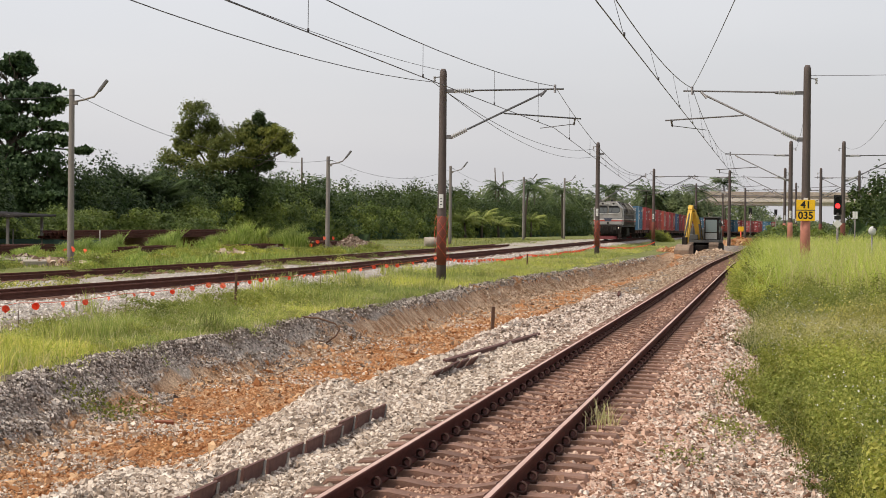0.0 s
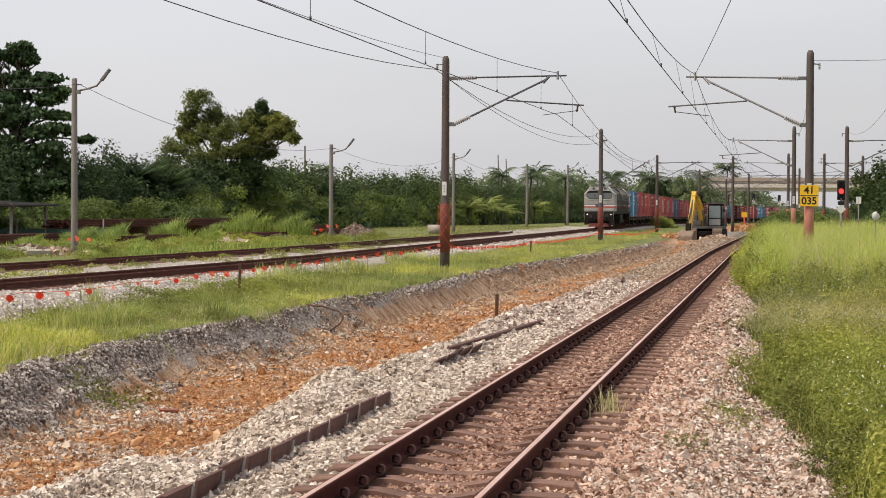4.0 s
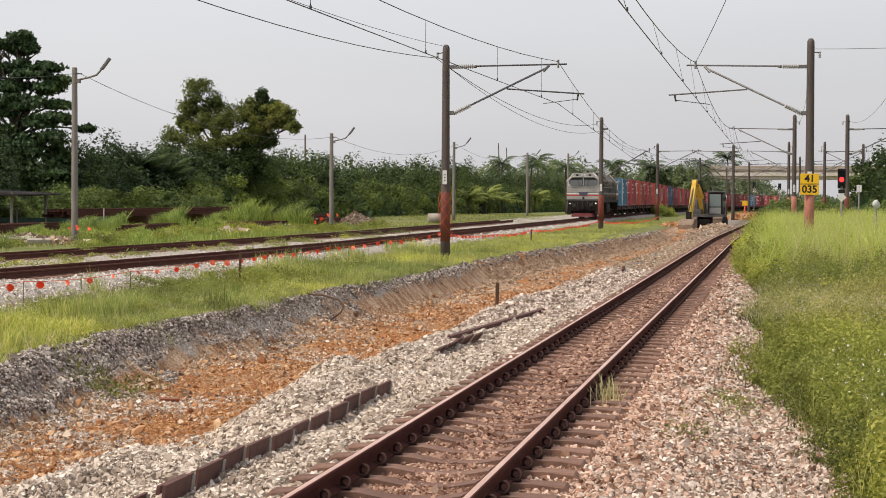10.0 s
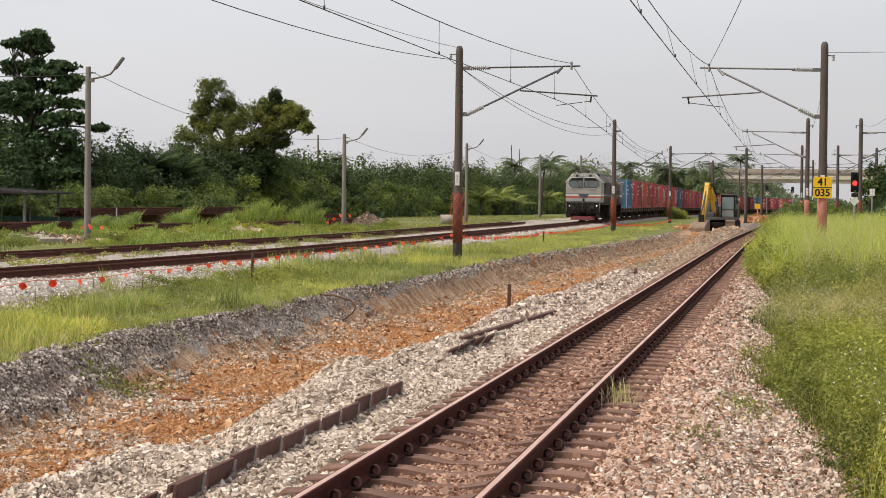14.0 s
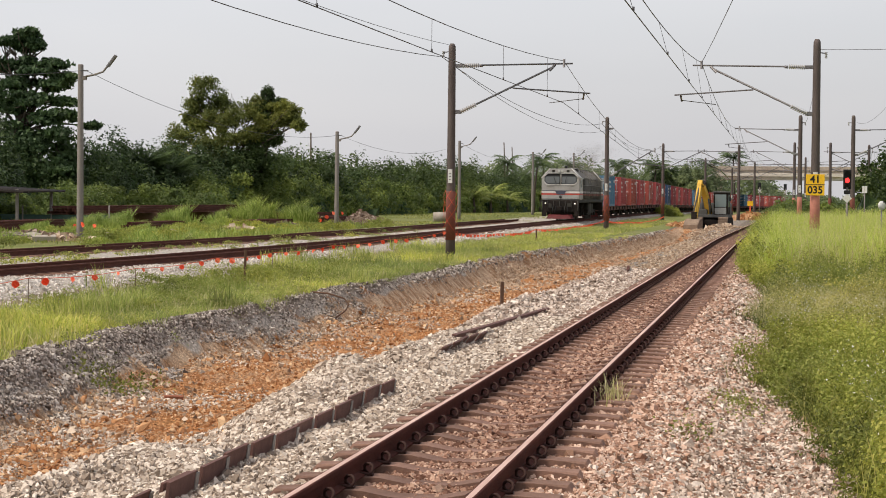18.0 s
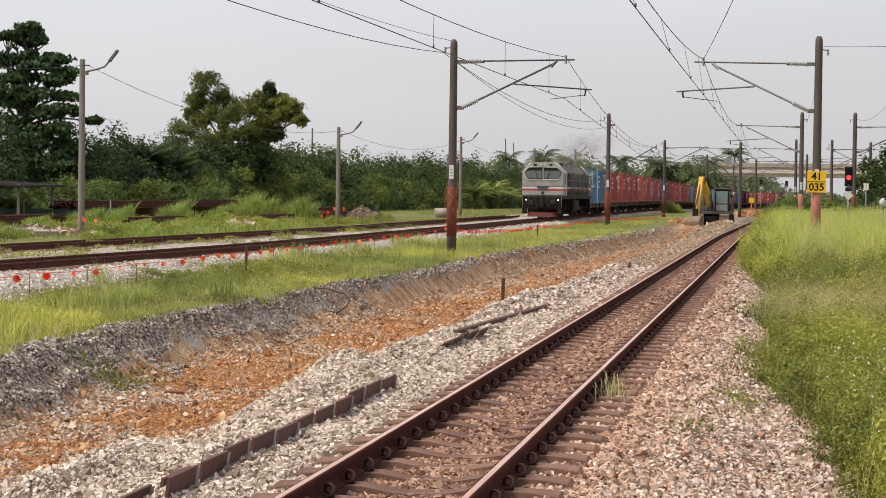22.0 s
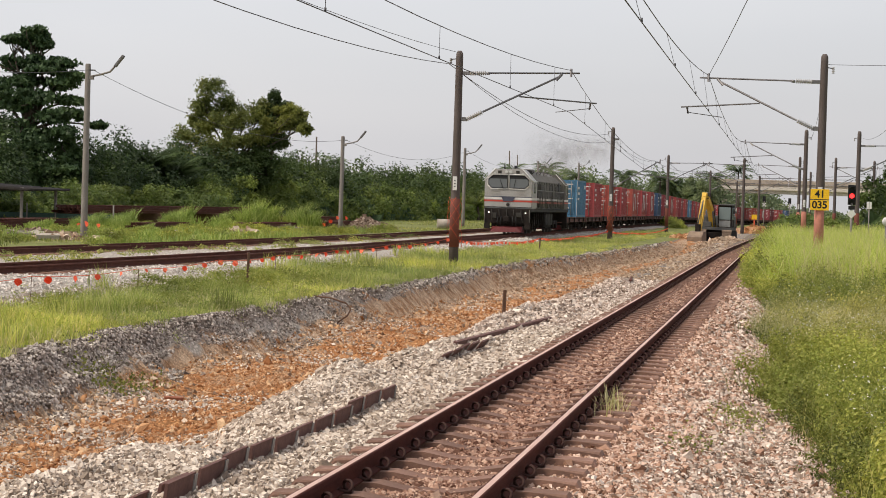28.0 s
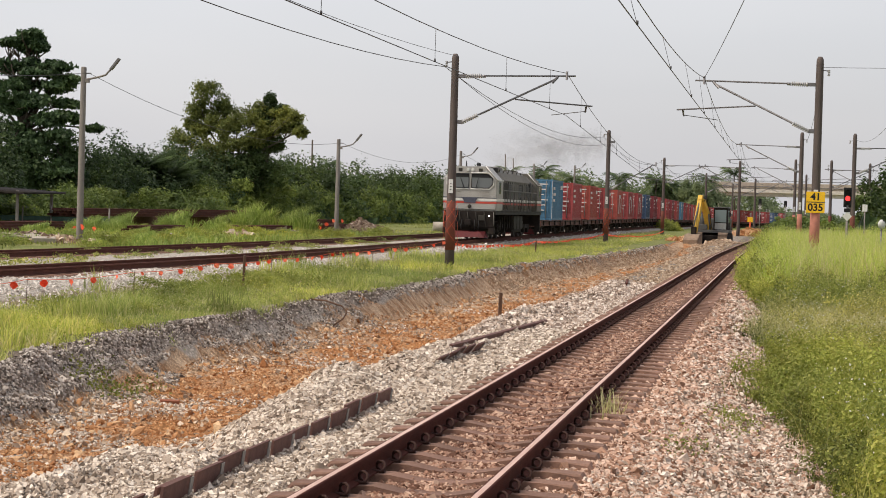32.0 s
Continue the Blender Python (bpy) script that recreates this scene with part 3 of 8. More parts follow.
def mast(place, side, base=-0.35, top=7.1, reach=3.85, arm=True, red=True, sign=False, label="", plate=True, band=None, drop=0.0, short=1.0):
    """A concrete mast with a hinged cantilever that reaches to one side (+1 right, -1 left)."""
    m = thing("overhead_line_mast", place, label or "weathered brown overhead-line mast with a hinged steel cantilever", "mast", "overhead-line masts")
    bm = bmesh.new()
    add_lathe(bm, ((0.17, base - 0.3), (0.165, base + 1), (0.14, 3.5), (0.125, top - 0.25), (0.12, top - 0.1), (0.07, top)), 14)
    part("post", bm, MAST, m)
    if red:
        bm = bmesh.new()
        add_lathe(bm, ((0.176, 0.3), (0.162, 1.95), (0.15, 1.97), (0.16, 0.29)), 14)
        part("red_band", bm, band or RED_PAINT, m, "faded red paint band")
    if plate:
        bm = box(-0.075, 0.075, -0.185, -0.16, 2.25, 2.72, 0.004)
        part("number_plate", bm, WHITE, m, "small white plate")
        for k in range(3):
            part("plate_mark", box(-0.03, 0.03, -0.19, -0.186, 2.36 + k * 0.1, 2.385 + k * 0.1), BLACK, m)
    if arm:
        s = side
        c = part("cantilever", bmesh.new(), GALV, m)
        bm = bmesh.new()
        q = s * short
        if not drop:
            add_tube(bm, ((s * 0.95, 0, 6.28), (s * (reach + 0.3), 0, 6.33)), 0.028)          # top tube
        add_tube(bm, ((q * 0.85, 0, 4.95 - drop), (q * 3.45, 0, 6.2 - drop)), 0.035)           # bracket tube
        add_tube(bm, ((q * 2.1, 0, 5.5 - drop), (q * 4.75, 0, 5.32 - drop)), 0.025)            # registration tube
        add_tube(bm, ((q * 4.5, 0.02, 5.3 - drop), (q * 4.55, 0.03, 5.15 - drop), (q * 3.35, 0.03, 5.0 - drop)), 0.014, 6)   # steady arm
        add_tube(bm, ((q * 4.55, 0.0, 5.33 - drop), (q * 4.5, 0.0, 5.1 - drop)), 0.03, 6)
        add_tube(bm, ((q * reach, 0, 6.2 - drop), (q * reach, 0, 6.48 - drop)), 0.045, 6)
        add_tube(bm, ((q * 3.35, 0, 6.08 - drop), (q * 3.55, 0, 6.3 - drop)), 0.05, 6)
        if drop:
            add_tube(bm, ((q * 3.5, 0, 6.25 - drop), (q * reach, 0, 6.3 - drop)), 0.028)
        bm.to_mesh(c.data)
        bm.free()
        bm = bmesh.new()
        if not drop:
            add_insulator(bm, (s * 0.38, 0, 6.26), (s * 0.95, 0, 6.28), 8, 0.085, 0)
            part("insulator", bm, INSUL, m, "ribbed grey insulator")
            bm = bmesh.new()
            for e in (0.33, 1.0):
                add_tube(bm, ((s * (e - 0.05), 0, 6.265), (s * (e + 0.07), 0, 6.27)), 0.05, 8)
            part("insulator_cap", bm, GALV, m)
            bm = bmesh.new()
        add_insulator(bm, (s * 0.3, 0, 4.69 - drop), (q * 0.85, 0, 4.95 - drop), 8, 0.085, 0)
        part("insulator", bm, INSUL, m, "ribbed grey insulator")
        part("bracket", box(*sorted((s * 0.12, s * 0.4)), -0.05, 0.05, 6.2, 6.32, 0.01), GALV, m)
        part("bracket", box(*sorted((s * 0.12, s * 0.32)), -0.05, 0.05, 4.62 - drop, 4.76 - drop, 0.01), GALV, m)
        part("wire_arm", tube(((-s * 0.05, 0, 6.75), (-s * 0.32, 0, 6.72)), 0.02, 6), GALV, m)
        part("small_insulator", add_insulator(bmesh.new(), (-s * 0.3, 0, 6.55), (-s * 0.3, 0, 6.78), 4, 0.05, 0), INSUL, m)
    return m


def hang(name, supports, r, sag, label, first_parent=None, seg=5, steps=14):
    """A wire slung from support to support."""
    bm = bmesh.new()
    pts = []
    for a, b in zip(supports, supports[1:]):
        a, b = Vector(a), Vector(b)
        for k in range(steps):
            u = k / steps
            p = a.lerp(b, u)
            p.z -= 4 * sag * u * (1 - u)
            pts.append(p)
    pts.append(Vector(supports[-1]))
    add_tube(bm, pts, r, seg)
    ob = part(name, bm, WIRE, first_parent, "" if first_parent else label)
    return ob if first_parent else tagged(ob, label, "wire")


def catenary(x, ys, label, drift=0.0, stagger=0.0, dips=None):
    """Messenger and contact wire with droppers over one track; dips: support number, how far it hangs lower and aside."""
    line = thing("overhead_line", (0, 0, 0), label, "overhead line")
    sup, stag = [], []
    for k, y in enumerate(ys):
        low, aside = (dips or {}).get(k, (0.0, 0.0))
        xs = x + line_bend(y) + drift * wire_shift(y) + aside
        sup.append((xs, y, 6.42 - low + fall(y)))
        stag.append((xs + stagger, y, 5.0 - 0.75 * low + fall(y)))
    hang("messenger_wire", sup, 0.011, 0.75, "", line)
    hang("contact_wire", stag, 0.011, 0.02, "", line)
    for k, (a, b) in enumerate(zip(ys, ys[1:])):
        if a > 190:
            continue
        for u in (0.1, 0.27, 0.44, 0.61, 0.78, 0.93):
            top, foot = Vector(sup[k]).lerp(Vector(sup[k + 1]), u), Vector(stag[k]).lerp(Vector(stag[k + 1]), u)
            top.z -= 4 * 0.75 * u * (1 - u)
            foot.z -= 4 * 0.02 * u * (1 - u)
            d = bmesh.new()
            add_tube(d, (top, foot), 0.007, 4)
            add_tube(d, (foot + Vector((0, 0, 0.07)), foot), 0.022, 5)
            part("dropper", d, WIRE, line)
    return line


SPAN = 60.0
LEFT_X, LEFT_Y = -11.2, 65.9
RIGHT_X, RIGHT_Y = 1.08, 66.9


def line_bend(y):
    return max(0.0, y - 190) * 0.03


def wire_shift(y):
    """The wires lie a little off the masts' line on the span over the camera."""
    return max(0.0, 66.0 - y) / 60


for k in range(5):
    y = LEFT_Y + SPAN * k
    mast((LEFT_X + line_bend(y), y, fall(y)), 1, top=7.02, drop=1.45 if k == 1 else 0.0, short=0.8 if k == 1 else 1.0, label="brown overhead-line mast with cantilever and red-painted foot on the grass bank")
for k in range(4):
    y = RIGHT_Y + SPAN * k
    mast((RIGHT_X + line_bend(y), y, fall(y)), -1, top=7.2, band=PINK_PAINT, label="brown overhead-line mast with cantilever standing in tall grass")
for k in range(3):
    mast((4.4, 127 + SPAN * k, fall(127 + SPAN * k)), 1, top=7.2, label="brown overhead-line mast with cantilever beside the bushes", plate=False)
mast((7.95, 187, 0), -1, top=7.0, red=False, plate=False, label="far brown overhead-line mast with cantilever")
mast((-4.1, 187, 0), -1, top=6.95, red=False, plate=False, label="brown overhead-line mast behind the digger")
mast((-3.5, 250, -0.1), 1, top=6.6, red=False, plate=False, label="far brown overhead-line mast with cantilever")
ys_l = [LEFT_Y + SPAN * k for k in range(-1, 6)]
ys_r = [RIGHT_Y + SPAN * k for k in range(-1, 6)]
catenary(LEFT_X + 3.85, ys_l, "thin dark overhead wires with droppers over the removed track", -0.85, 0.0, {2: (1.5, -1.1)})
catenary(RIGHT_X - 3.85, ys_r, "thin dark overhead wires with droppers over the near track", 0.05, 0.2)
hang("anchor_wire", [(RIGHT_X - 3.85, RIGHT_Y, 6.42), (1.4, 6.9, 6.4)], 0.009, 0.25, "thin dark wire led off over the near track")
catenary(4.4 + 3.85, [67 + SPAN * k for k in range(0, 4)], "thin dark overhead wires over the track beyond the bushes")
hang("feeder_wire", [(LEFT_X - 0.36 + line_bend(y), y, 6.57 + fall(y)) for y in ys_l], 0.012, 0.82, "dark feeder wire slung along the masts")
hang("earth_wire", [(LEFT_X + 0.1, y, 6.93) for y in ys_l[:2]], 0.008, 0.64, "thin dark earth wire from mast top to mast top")
hang("earth_wire", [(LEFT_X + 0.15 + line_bend(y), y, 6.2 + fall(y)) for y in ys_l[1:]], 0.01, 0.95, "dark earth wire slung along the masts")
hang("earth_wire", [(RIGHT_X + 0.1 + line_bend(y), y, 6.75 + fall(y)) for y in ys_r[1:]], 0.008, 0.9, "thin dark wire slung along the masts")
hang("earth_wire", [(4.5, 127, 6.8), (4.5, 67, 6.8)], 0.008, 0.9, "thin dark wire slung along the farther masts")
hang("cross_wire", [(RIGHT_X, RIGHT_Y, 6.85), (14, 50, 6.6)], 0.008, 0.3, "thin dark wire slung across the tracks")

# ---- loose stone: ballast, heaps and the trench ----
def stone_shape(seed):
    """A chipped stone: an icosahedron pushed out of true."""
    g = (1 + 5 ** 0.5) / 2
    v = np.array([(-1, g, 0), (1, g, 0), (-1, -g, 0), (1, -g, 0), (0, -1, g), (0, 1, g), (0, -1, -g), (0, 1, -g), (g, 0, -1), (g, 0, 1), (-g, 0, -1), (-g, 0, 1)]) / 1.9
    f = np.array([(0, 11, 5), (0, 5, 1), (0, 1, 7), (0, 7, 10), (0, 10, 11), (1, 5, 9), (5, 11, 4), (11, 10, 2), (10, 7, 6), (7, 1, 8), (3, 9, 4), (3, 4, 2), (3, 2, 6), (3, 6, 8), (3, 8, 9),
                  (4, 9, 5), (2, 4, 11), (6, 2, 10), (8, 6, 7), (9, 8, 1)])
    rng = np.random.default_rng(seed)
    return v * rng.uniform(0.5, 1.25, (12, 1)) * (1.1, 0.8, 0.6), f


def chip_shape(seed):
    """A wedge-shaped chip: a three-sided prism knocked out of true."""
    v = np.array([(-1, -0.75, -0.6), (1, -0.8, -0.6), (0.1, 0.95, -0.6), (-0.8, -0.6, 0.6), (0.75, -0.5, 0.6), (0.0, 0.75, 0.6)])
    f = np.array([(0, 2, 1), (3, 4, 5), (0, 1, 4), (0, 4, 3), (1, 2, 5), (1, 5, 4), (2, 0, 3), (2, 3, 5)])
    rng = np.random.default_rng(seed)
    return (v + rng.normal(0, 0.14, v.shape)) * 0.95, f


def chunk_shape(seed):
    """A broken block with six uneven sides, for the stones close by."""
    v = np.array([(x, y, z) for z in (-1, 1) for x, y in ((-1, -1), (1, -1), (1, 1), (-1, 1))], float)
    f = np.array([(0, 2, 1), (0, 3, 2), (4, 5, 6), (4, 6, 7), (0, 1, 5), (0, 5, 4), (1, 2, 6), (1, 6, 5), (2, 3, 7), (2, 7, 6), (3, 0, 4), (3, 4, 7)])
    rng = np.random.default_rng(seed)
    return (v + rng.normal(0, 0.22, v.shape)) * (0.85, 0.66, 0.46), f


def stone_stuff(name, x0, x1, y0, y1, density, size, mat, label, seed, keep=None, sink=0.25):
    rng = np.random.default_rng(seed)
    n = int((x1 - x0) * (y1 - y0) * density)
    x, y = rng.uniform(x0, x1, n), rng.uniform(y0, y1, n)
    k = x > -0.47 * y - 0.6
    if keep is not None:
        k &= keep(x, y, rng)
    x, y = x[k], y[k]
    n = len(x)
    s = size * rng.lognormal(0, 0.3, n)
    z = ground_z(x, y) + s * (0.5 - sink - rng.uniform(0, 0.35, n)) * 0.9
    v, f = stone_shape(seed) if name.startswith("clay") else chunk_shape(seed) if y1 < 35 else chip_shape(seed)
    scale = (s * 0.72)[:, None] * rng.uniform(0.7, 1.25, (n, 3))
    return pieces(name, v, f, placed(turns(rng, n), scale, np.stack([x, y, z], 1)), mat, label, "stones")


def stones_mat(name, a, b, c):
    m = bpy.data.materials.new(name)
    m.use_nodes = True
    nt = m.node_tree
    bsdf = nt.nodes["Principled BSDF"]
    geo = nt.nodes.new("ShaderNodeNewGeometry")
    col = ramp(nt, geo.outputs["Random Per Island"], ((0.0, a), (0.45, b), (1.0, c)))
    dust = noise_tex(nt, 1.3, 4)
    col = mix_rgb(nt, ramp(nt, dust, ((0.45, 0.0), (0.75, 0.25))), col, a)
    fine = noise_tex(nt, 70, 4, 0.7)
    col = mix_rgb(nt, 0.4, col, mix_rgb(nt, 1.0, col, ramp(nt, fine, ((0.3, 0.4), (0.7, 1.4))), "MULTIPLY"))
    nt.links.new(col, bsdf.inputs["Base Color"])
    bsdf.inputs["Roughness"].default_value = 0.9
    bsdf.inputs["Specular IOR Level"].default_value = 0.2
    return m


PALE = stones_mat("pale_granite_ballast", (0.18, 0.135, 0.1), (0.5, 0.405, 0.32), (0.84, 0.74, 0.63))
PINK = stones_mat("rust_stained_ballast", (0.15, 0.075, 0.046), (0.45, 0.27, 0.185), (0.78, 0.58, 0.46))
SAND = stones_mat("pale_pinkish_ballast", (0.16, 0.11, 0.08), (0.5, 0.39, 0.31), (0.86, 0.75, 0.65))
TAN = stones_mat("tan_clay_crumbs", (0.22, 0.14, 0.09), (0.42, 0.3, 0.2), (0.62, 0.5, 0.38))
BROWN = stones_mat("brown_stained_ballast", (0.12, 0.055, 0.036), (0.34, 0.19, 0.13), (0.62, 0.43, 0.32))
SLATE = stones_mat("dark_grey_ballast", (0.085, 0.067, 0.054), (0.28, 0.235, 0.198), (0.68, 0.61, 0.54))
YARD = stones_mat("pale_dusty_yard_ballast", (0.38, 0.33, 0.28), (0.62, 0.56, 0.5), (0.82, 0.76, 0.7))
CLAYBITS = stones_mat("orange_clay_lumps", (0.25, 0.1, 0.036), (0.45, 0.225, 0.1), (0.68, 0.46, 0.27))


def between(x, y, rng):
    """Bare rail seats: keep off the rails and thin out over the sleepers."""
    d = np.abs(np.abs(x - NEAR_X) - GAUGE / 2)
    ph = np.abs(((y - S0) / PITCH + 0.5) % 1 - 0.5) * PITCH
    return (d > 0.1) & ((ph > 0.075) | (rng.random(len(x)) < 0.3))


def shoulder(x, y, rng):
    ph = np.abs(((y - S0) / PITCH + 0.5) % 1 - 0.5) * PITCH
    end = (x > -1.42) | (ph > 0.1) | (rng.random(len(x)) < np.interp(x, (-1.75, -1.6, -1.45), (0.1, 0.25, 0.75)))
    return end & (x < right_edge(y) + 0.16 + rng.normal(0, 0.12, len(x)))


def tinted(x, y, rng):
    """Rusty close to the rail, paler away from it."""
    return shoulder(x, y, rng) & (rng.random(len(x)) < np.interp(x, (-1.4, -0.9, -0.4), (0.95, 0.55, 0.25)))


def paler(x, y, rng):
    return shoulder(x, y, rng) & (rng.random(len(x)) < np.interp(x, (-1.4, -0.9, -0.4), (0.05, 0.45, 0.75)))


def left_heap(x, y, rng):
    lim = heap_line(y) + 0.15 * lattice_noise(x * 0, y, 0.9, 22) + 0.1 * lattice_noise(x, y, 0.5, 23)
    ph = np.abs(((y - S0) / PITCH + 0.5) % 1 - 0.5) * PITCH
    return (x > lim + np.abs(rng.normal(0, 0.22, len(x))) - 0.15) & ((x < -3.36) | (ph > 0.11))


def bank(x, y, rng):
    """Stone spilling over the trench's edge: far down the face close by, a thin crust farther on."""
    xs = x + edge_shift(x, y)
    low = np.interp(y, (18, 23, 27, 33, 42, 48, 60), (-9.2, -9.25, -9.38, -9.42, -9.42, -9.6, -9.66))
    spill = (lattice_noise(x * 0, y, 1.5, 27) > 0.35) & (xs < -8.7 + 0.3 * lattice_noise(x, y, 0.7, 28)) & (y < 46)
    return (xs > -9.9) & ((xs < low + 0.1 * lattice_noise(x * 0, y, 1.3, 26) + np.abs(rng.normal(0, 0.05, len(x)))) | spill)


for y0, y1, dens, size in ((12.0, 15, 1750, 0.0215), (15, 21, 1600, 0.0225), (21, 32, 900, 0.026), (32, 55, 300, 0.032), (55, 95, 70, 0.042)):
    stone_stuff("track_ballast", -2.83, -1.87, y0, y1, dens * 1.2, size * 0.95, BROWN, "brown rust-stained ballast between the rails", 31 + int(y0), between, 0.15)
    stone_stuff("shoulder_ballast", -1.73, 0.9, y0, y1, dens * 0.85, size * 1.12, PINK, "rust-tinged loose ballast beside the track", 41 + int(y0), tinted)
    stone_stuff("edge_ballast", -1.73, 1.0, y0, y1, dens * 0.85, size * 1.12, SAND, "pale pinkish ballast at the foot of the weeds", 46 + int(y0), paler)
    stone_stuff("heaped_ballast", -7.6, -2.97, y0, y1, dens, size * 1.15, PALE if y0 < 30 else SAND if y0 < 50 else TAN, "pale granite ballast heaped along the trench", 51 + int(y0), left_heap)
for y0, y1, dens, size in ((18, 34, 1200, 0.027), (34, 60, 480, 0.031), (60, 120, 60, 0.045)):
    stone_stuff("bank_ballast", -10.8, -6.8, y0, y1, dens, size, SLATE, "grey ballast laid bare on the trench side", 61 + int(y0), bank)
def on_floor(x, y, rng):
    return (x + edge_shift(x, y) > -9.25) & (x < heap_line(y) + 0.3)


def damp(x, y):
    """Over 0 where the orange clay lies bare, under 0 where pale stone is strewn on it."""
    return lattice_noise(x, y, 1.5, 24) + 0.5 * lattice_noise(x, y, 0.5, 25) + 0.6 - 0.36 * np.abs(x - heap_line(y) + 1.1)


stone_stuff("clay_crumbs", -9.6, -5.0, 15, 34, 420, 0.02, CLAYBITS, "orange clay crumbs on the trench floor", 70, lambda x, y, r: on_floor(x, y, r) & (damp(x, y) > -0.4), sink=0.2)
stone_stuff("clay_lumps", -9.6, -5.0, 34, 60, 110, 0.032, CLAYBITS, "orange and tan clay lumps on the trench floor", 71, on_floor, sink=0.25)
stone_stuff("clay_clods", -9.6, -5.0, 15, 60, 26, 0.05, CLAYBITS, "larger clay clods strewn along the trench", 74, on_floor, sink=0.3)
stone_stuff("clay_chunks", -9.4, -5.0, 15, 60, 3.5, 0.085, CLAYBITS, "broken chunks of orange clay in the trench", 741, on_floor, sink=0.3)
stone_stuff("pale_clods", -9.6, -5.0, 15, 50, 14, 0.05, TAN, "pale tan clods strewn along the trench", 742, on_floor, sink=0.3)
stone_stuff("face_crumbs", -10.4, -6.6, 18, 110, 120, 0.035, TAN, "crumbling clay at the foot of the trench face", 75, lambda x, y, r: np.abs(x + edge_shift(x, y) + 8.95) < 0.22, sink=0.2)
stone_stuff("face_lumps", -10.4, -6.6, 64, 130, 60, 0.05, TAN, "rough eroded clay lumps on the trench face", 751, lambda x, y, r: np.abs(x + edge_shift(x, y) + 9.3) < 0.4, sink=0.25)
stone_stuff("lip_stones", -11, -6.6, 52, 130, 90, 0.045, SLATE, "grey stones along the lip of the far trench", 752, lambda x, y, r: np.abs(x + edge_shift(x, y) + 9.75) < 0.18, sink=0.2)
stone_stuff("far_clods", -9.4, -4.6, 60, 135, 22, 0.055, TAN, "clay clods in the far trench", 76, on_floor, sink=0.3)
stone_stuff("far_stones", -6.2, -3.2, 95, 140, 16, 0.06, TAN, "broken stone round the far trench", 77, sink=0.3)
for y0, y1, dens, size in ((15, 34, 520, 0.024), (34, 60, 130, 0.03)):
    stone_stuff("trench_pebbles", -9.6, -5.0, y0, y1, dens, size, PALE, "pale stones strewn over the trench floor", 72 + y0, lambda x, y, r: on_floor(x, y, r) & (damp(x, y) < 0.05 + r.normal(0, 0.12, len(x))))
for y0, y1, dens, size in ((28, 60, 90, 0.034), (60, 95, 30, 0.045)):
    stone_stuff("yard_ballast", -19.2, -13.2, y0, y1, dens, size, YARD, "pale ballast round the rusty yard tracks", 73 + int(y0),
                lambda x, y, r: (np.abs(np.abs(x - TRAIN_X + 0.0014 * np.clip(70 - y, 0, None) ** 2) - GAUGE / 2) > 0.12) & (lattice_noise(x, y, 4.0, 14) < 0.35), sink=0.4)
stone_stuff("yard_ballast", -17.6, -13.6, 95, 180, 8, 0.055, YARD, "dusty ballast under the far train track", 78, lambda x, y, r: np.abs(np.abs(x - TRAIN_X) - GAUGE / 2) > 0.14, sink=0.4)

# ---- plants ----
GRASS = leafy("bank_grass", (0.22, 0.28, 0.055), (0.41, 0.455, 0.105), (0.6, 0.56, 0.22), 0.45)
TALL = leafy("tall_yellow_green_grass", (0.33, 0.42, 0.06), (0.53, 0.61, 0.115), (0.74, 0.71, 0.3), 0.5, patchy=0.35)
DRY = leafy("dry_seeding_grass", (0.36, 0.34, 0.13), (0.54, 0.49, 0.23), (0.7, 0.64, 0.38), 0.45, patchy=0.5)
WEED = leafy("broad_leaved_weeds", (0.15, 0.185, 0.035), (0.305, 0.335, 0.065), (0.52, 0.49, 0.15), 0.42, speck=0.65)
DARK_LEAF = leafy("dark_glossy_leaves_and_shade", (0.035, 0.06, 0.028), (0.065, 0.11, 0.044), (0.125, 0.19, 0.07), 0.3, speck=0.45)
OLIVE_LEAF = leafy("olive_leaves", (0.09, 0.112, 0.04), (0.175, 0.2, 0.055), (0.34, 0.325, 0.075), 0.42, speck=0.45)
VINE_LEAF = leafy("vine_leaves", (0.079, 0.114, 0.030), (0.141, 0.189, 0.044), (0.246, 0.282, 0.075), 0.4, speck=0.45)
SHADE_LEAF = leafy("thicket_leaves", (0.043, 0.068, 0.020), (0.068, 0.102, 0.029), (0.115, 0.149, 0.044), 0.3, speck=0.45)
DEEP_LEAF = leafy("deep_green_leaves", (0.032, 0.054, 0.020), (0.054, 0.086, 0.027), (0.099, 0.140, 0.041), 0.3, speck=0.45)
YARD_GRASS = leafy("rough_yard_grass", (0.13, 0.16, 0.035), (0.27, 0.3, 0.07), (0.47, 0.44, 0.17))
PALM_LEAF = leafy("palm_fronds", (0.06, 0.095, 0.035), (0.11, 0.155, 0.06), (0.2, 0.25, 0.11), 0.35)
TUSSOCK = leafy("fresh_green_tussocks", (0.17, 0.25, 0.045), (0.32, 0.41, 0.085), (0.5, 0.54, 0.18), 0.42, patchy=0.5)
# greyer, paler greens: the distance haze is put into the leaf colour
HAZY_LEAF = leafy("haze_paled_far_leaves", (0.11, 0.15, 0.075), (0.165, 0.21, 0.105), (0.25, 0.29, 0.15), 0.38, patchy=0.6, speck=0.45)
BRIGHT_LEAF = leafy("banana_leaves", (0.17, 0.22, 0.05), (0.28, 0.33, 0.08), (0.42, 0.43, 0.15), 0.42)
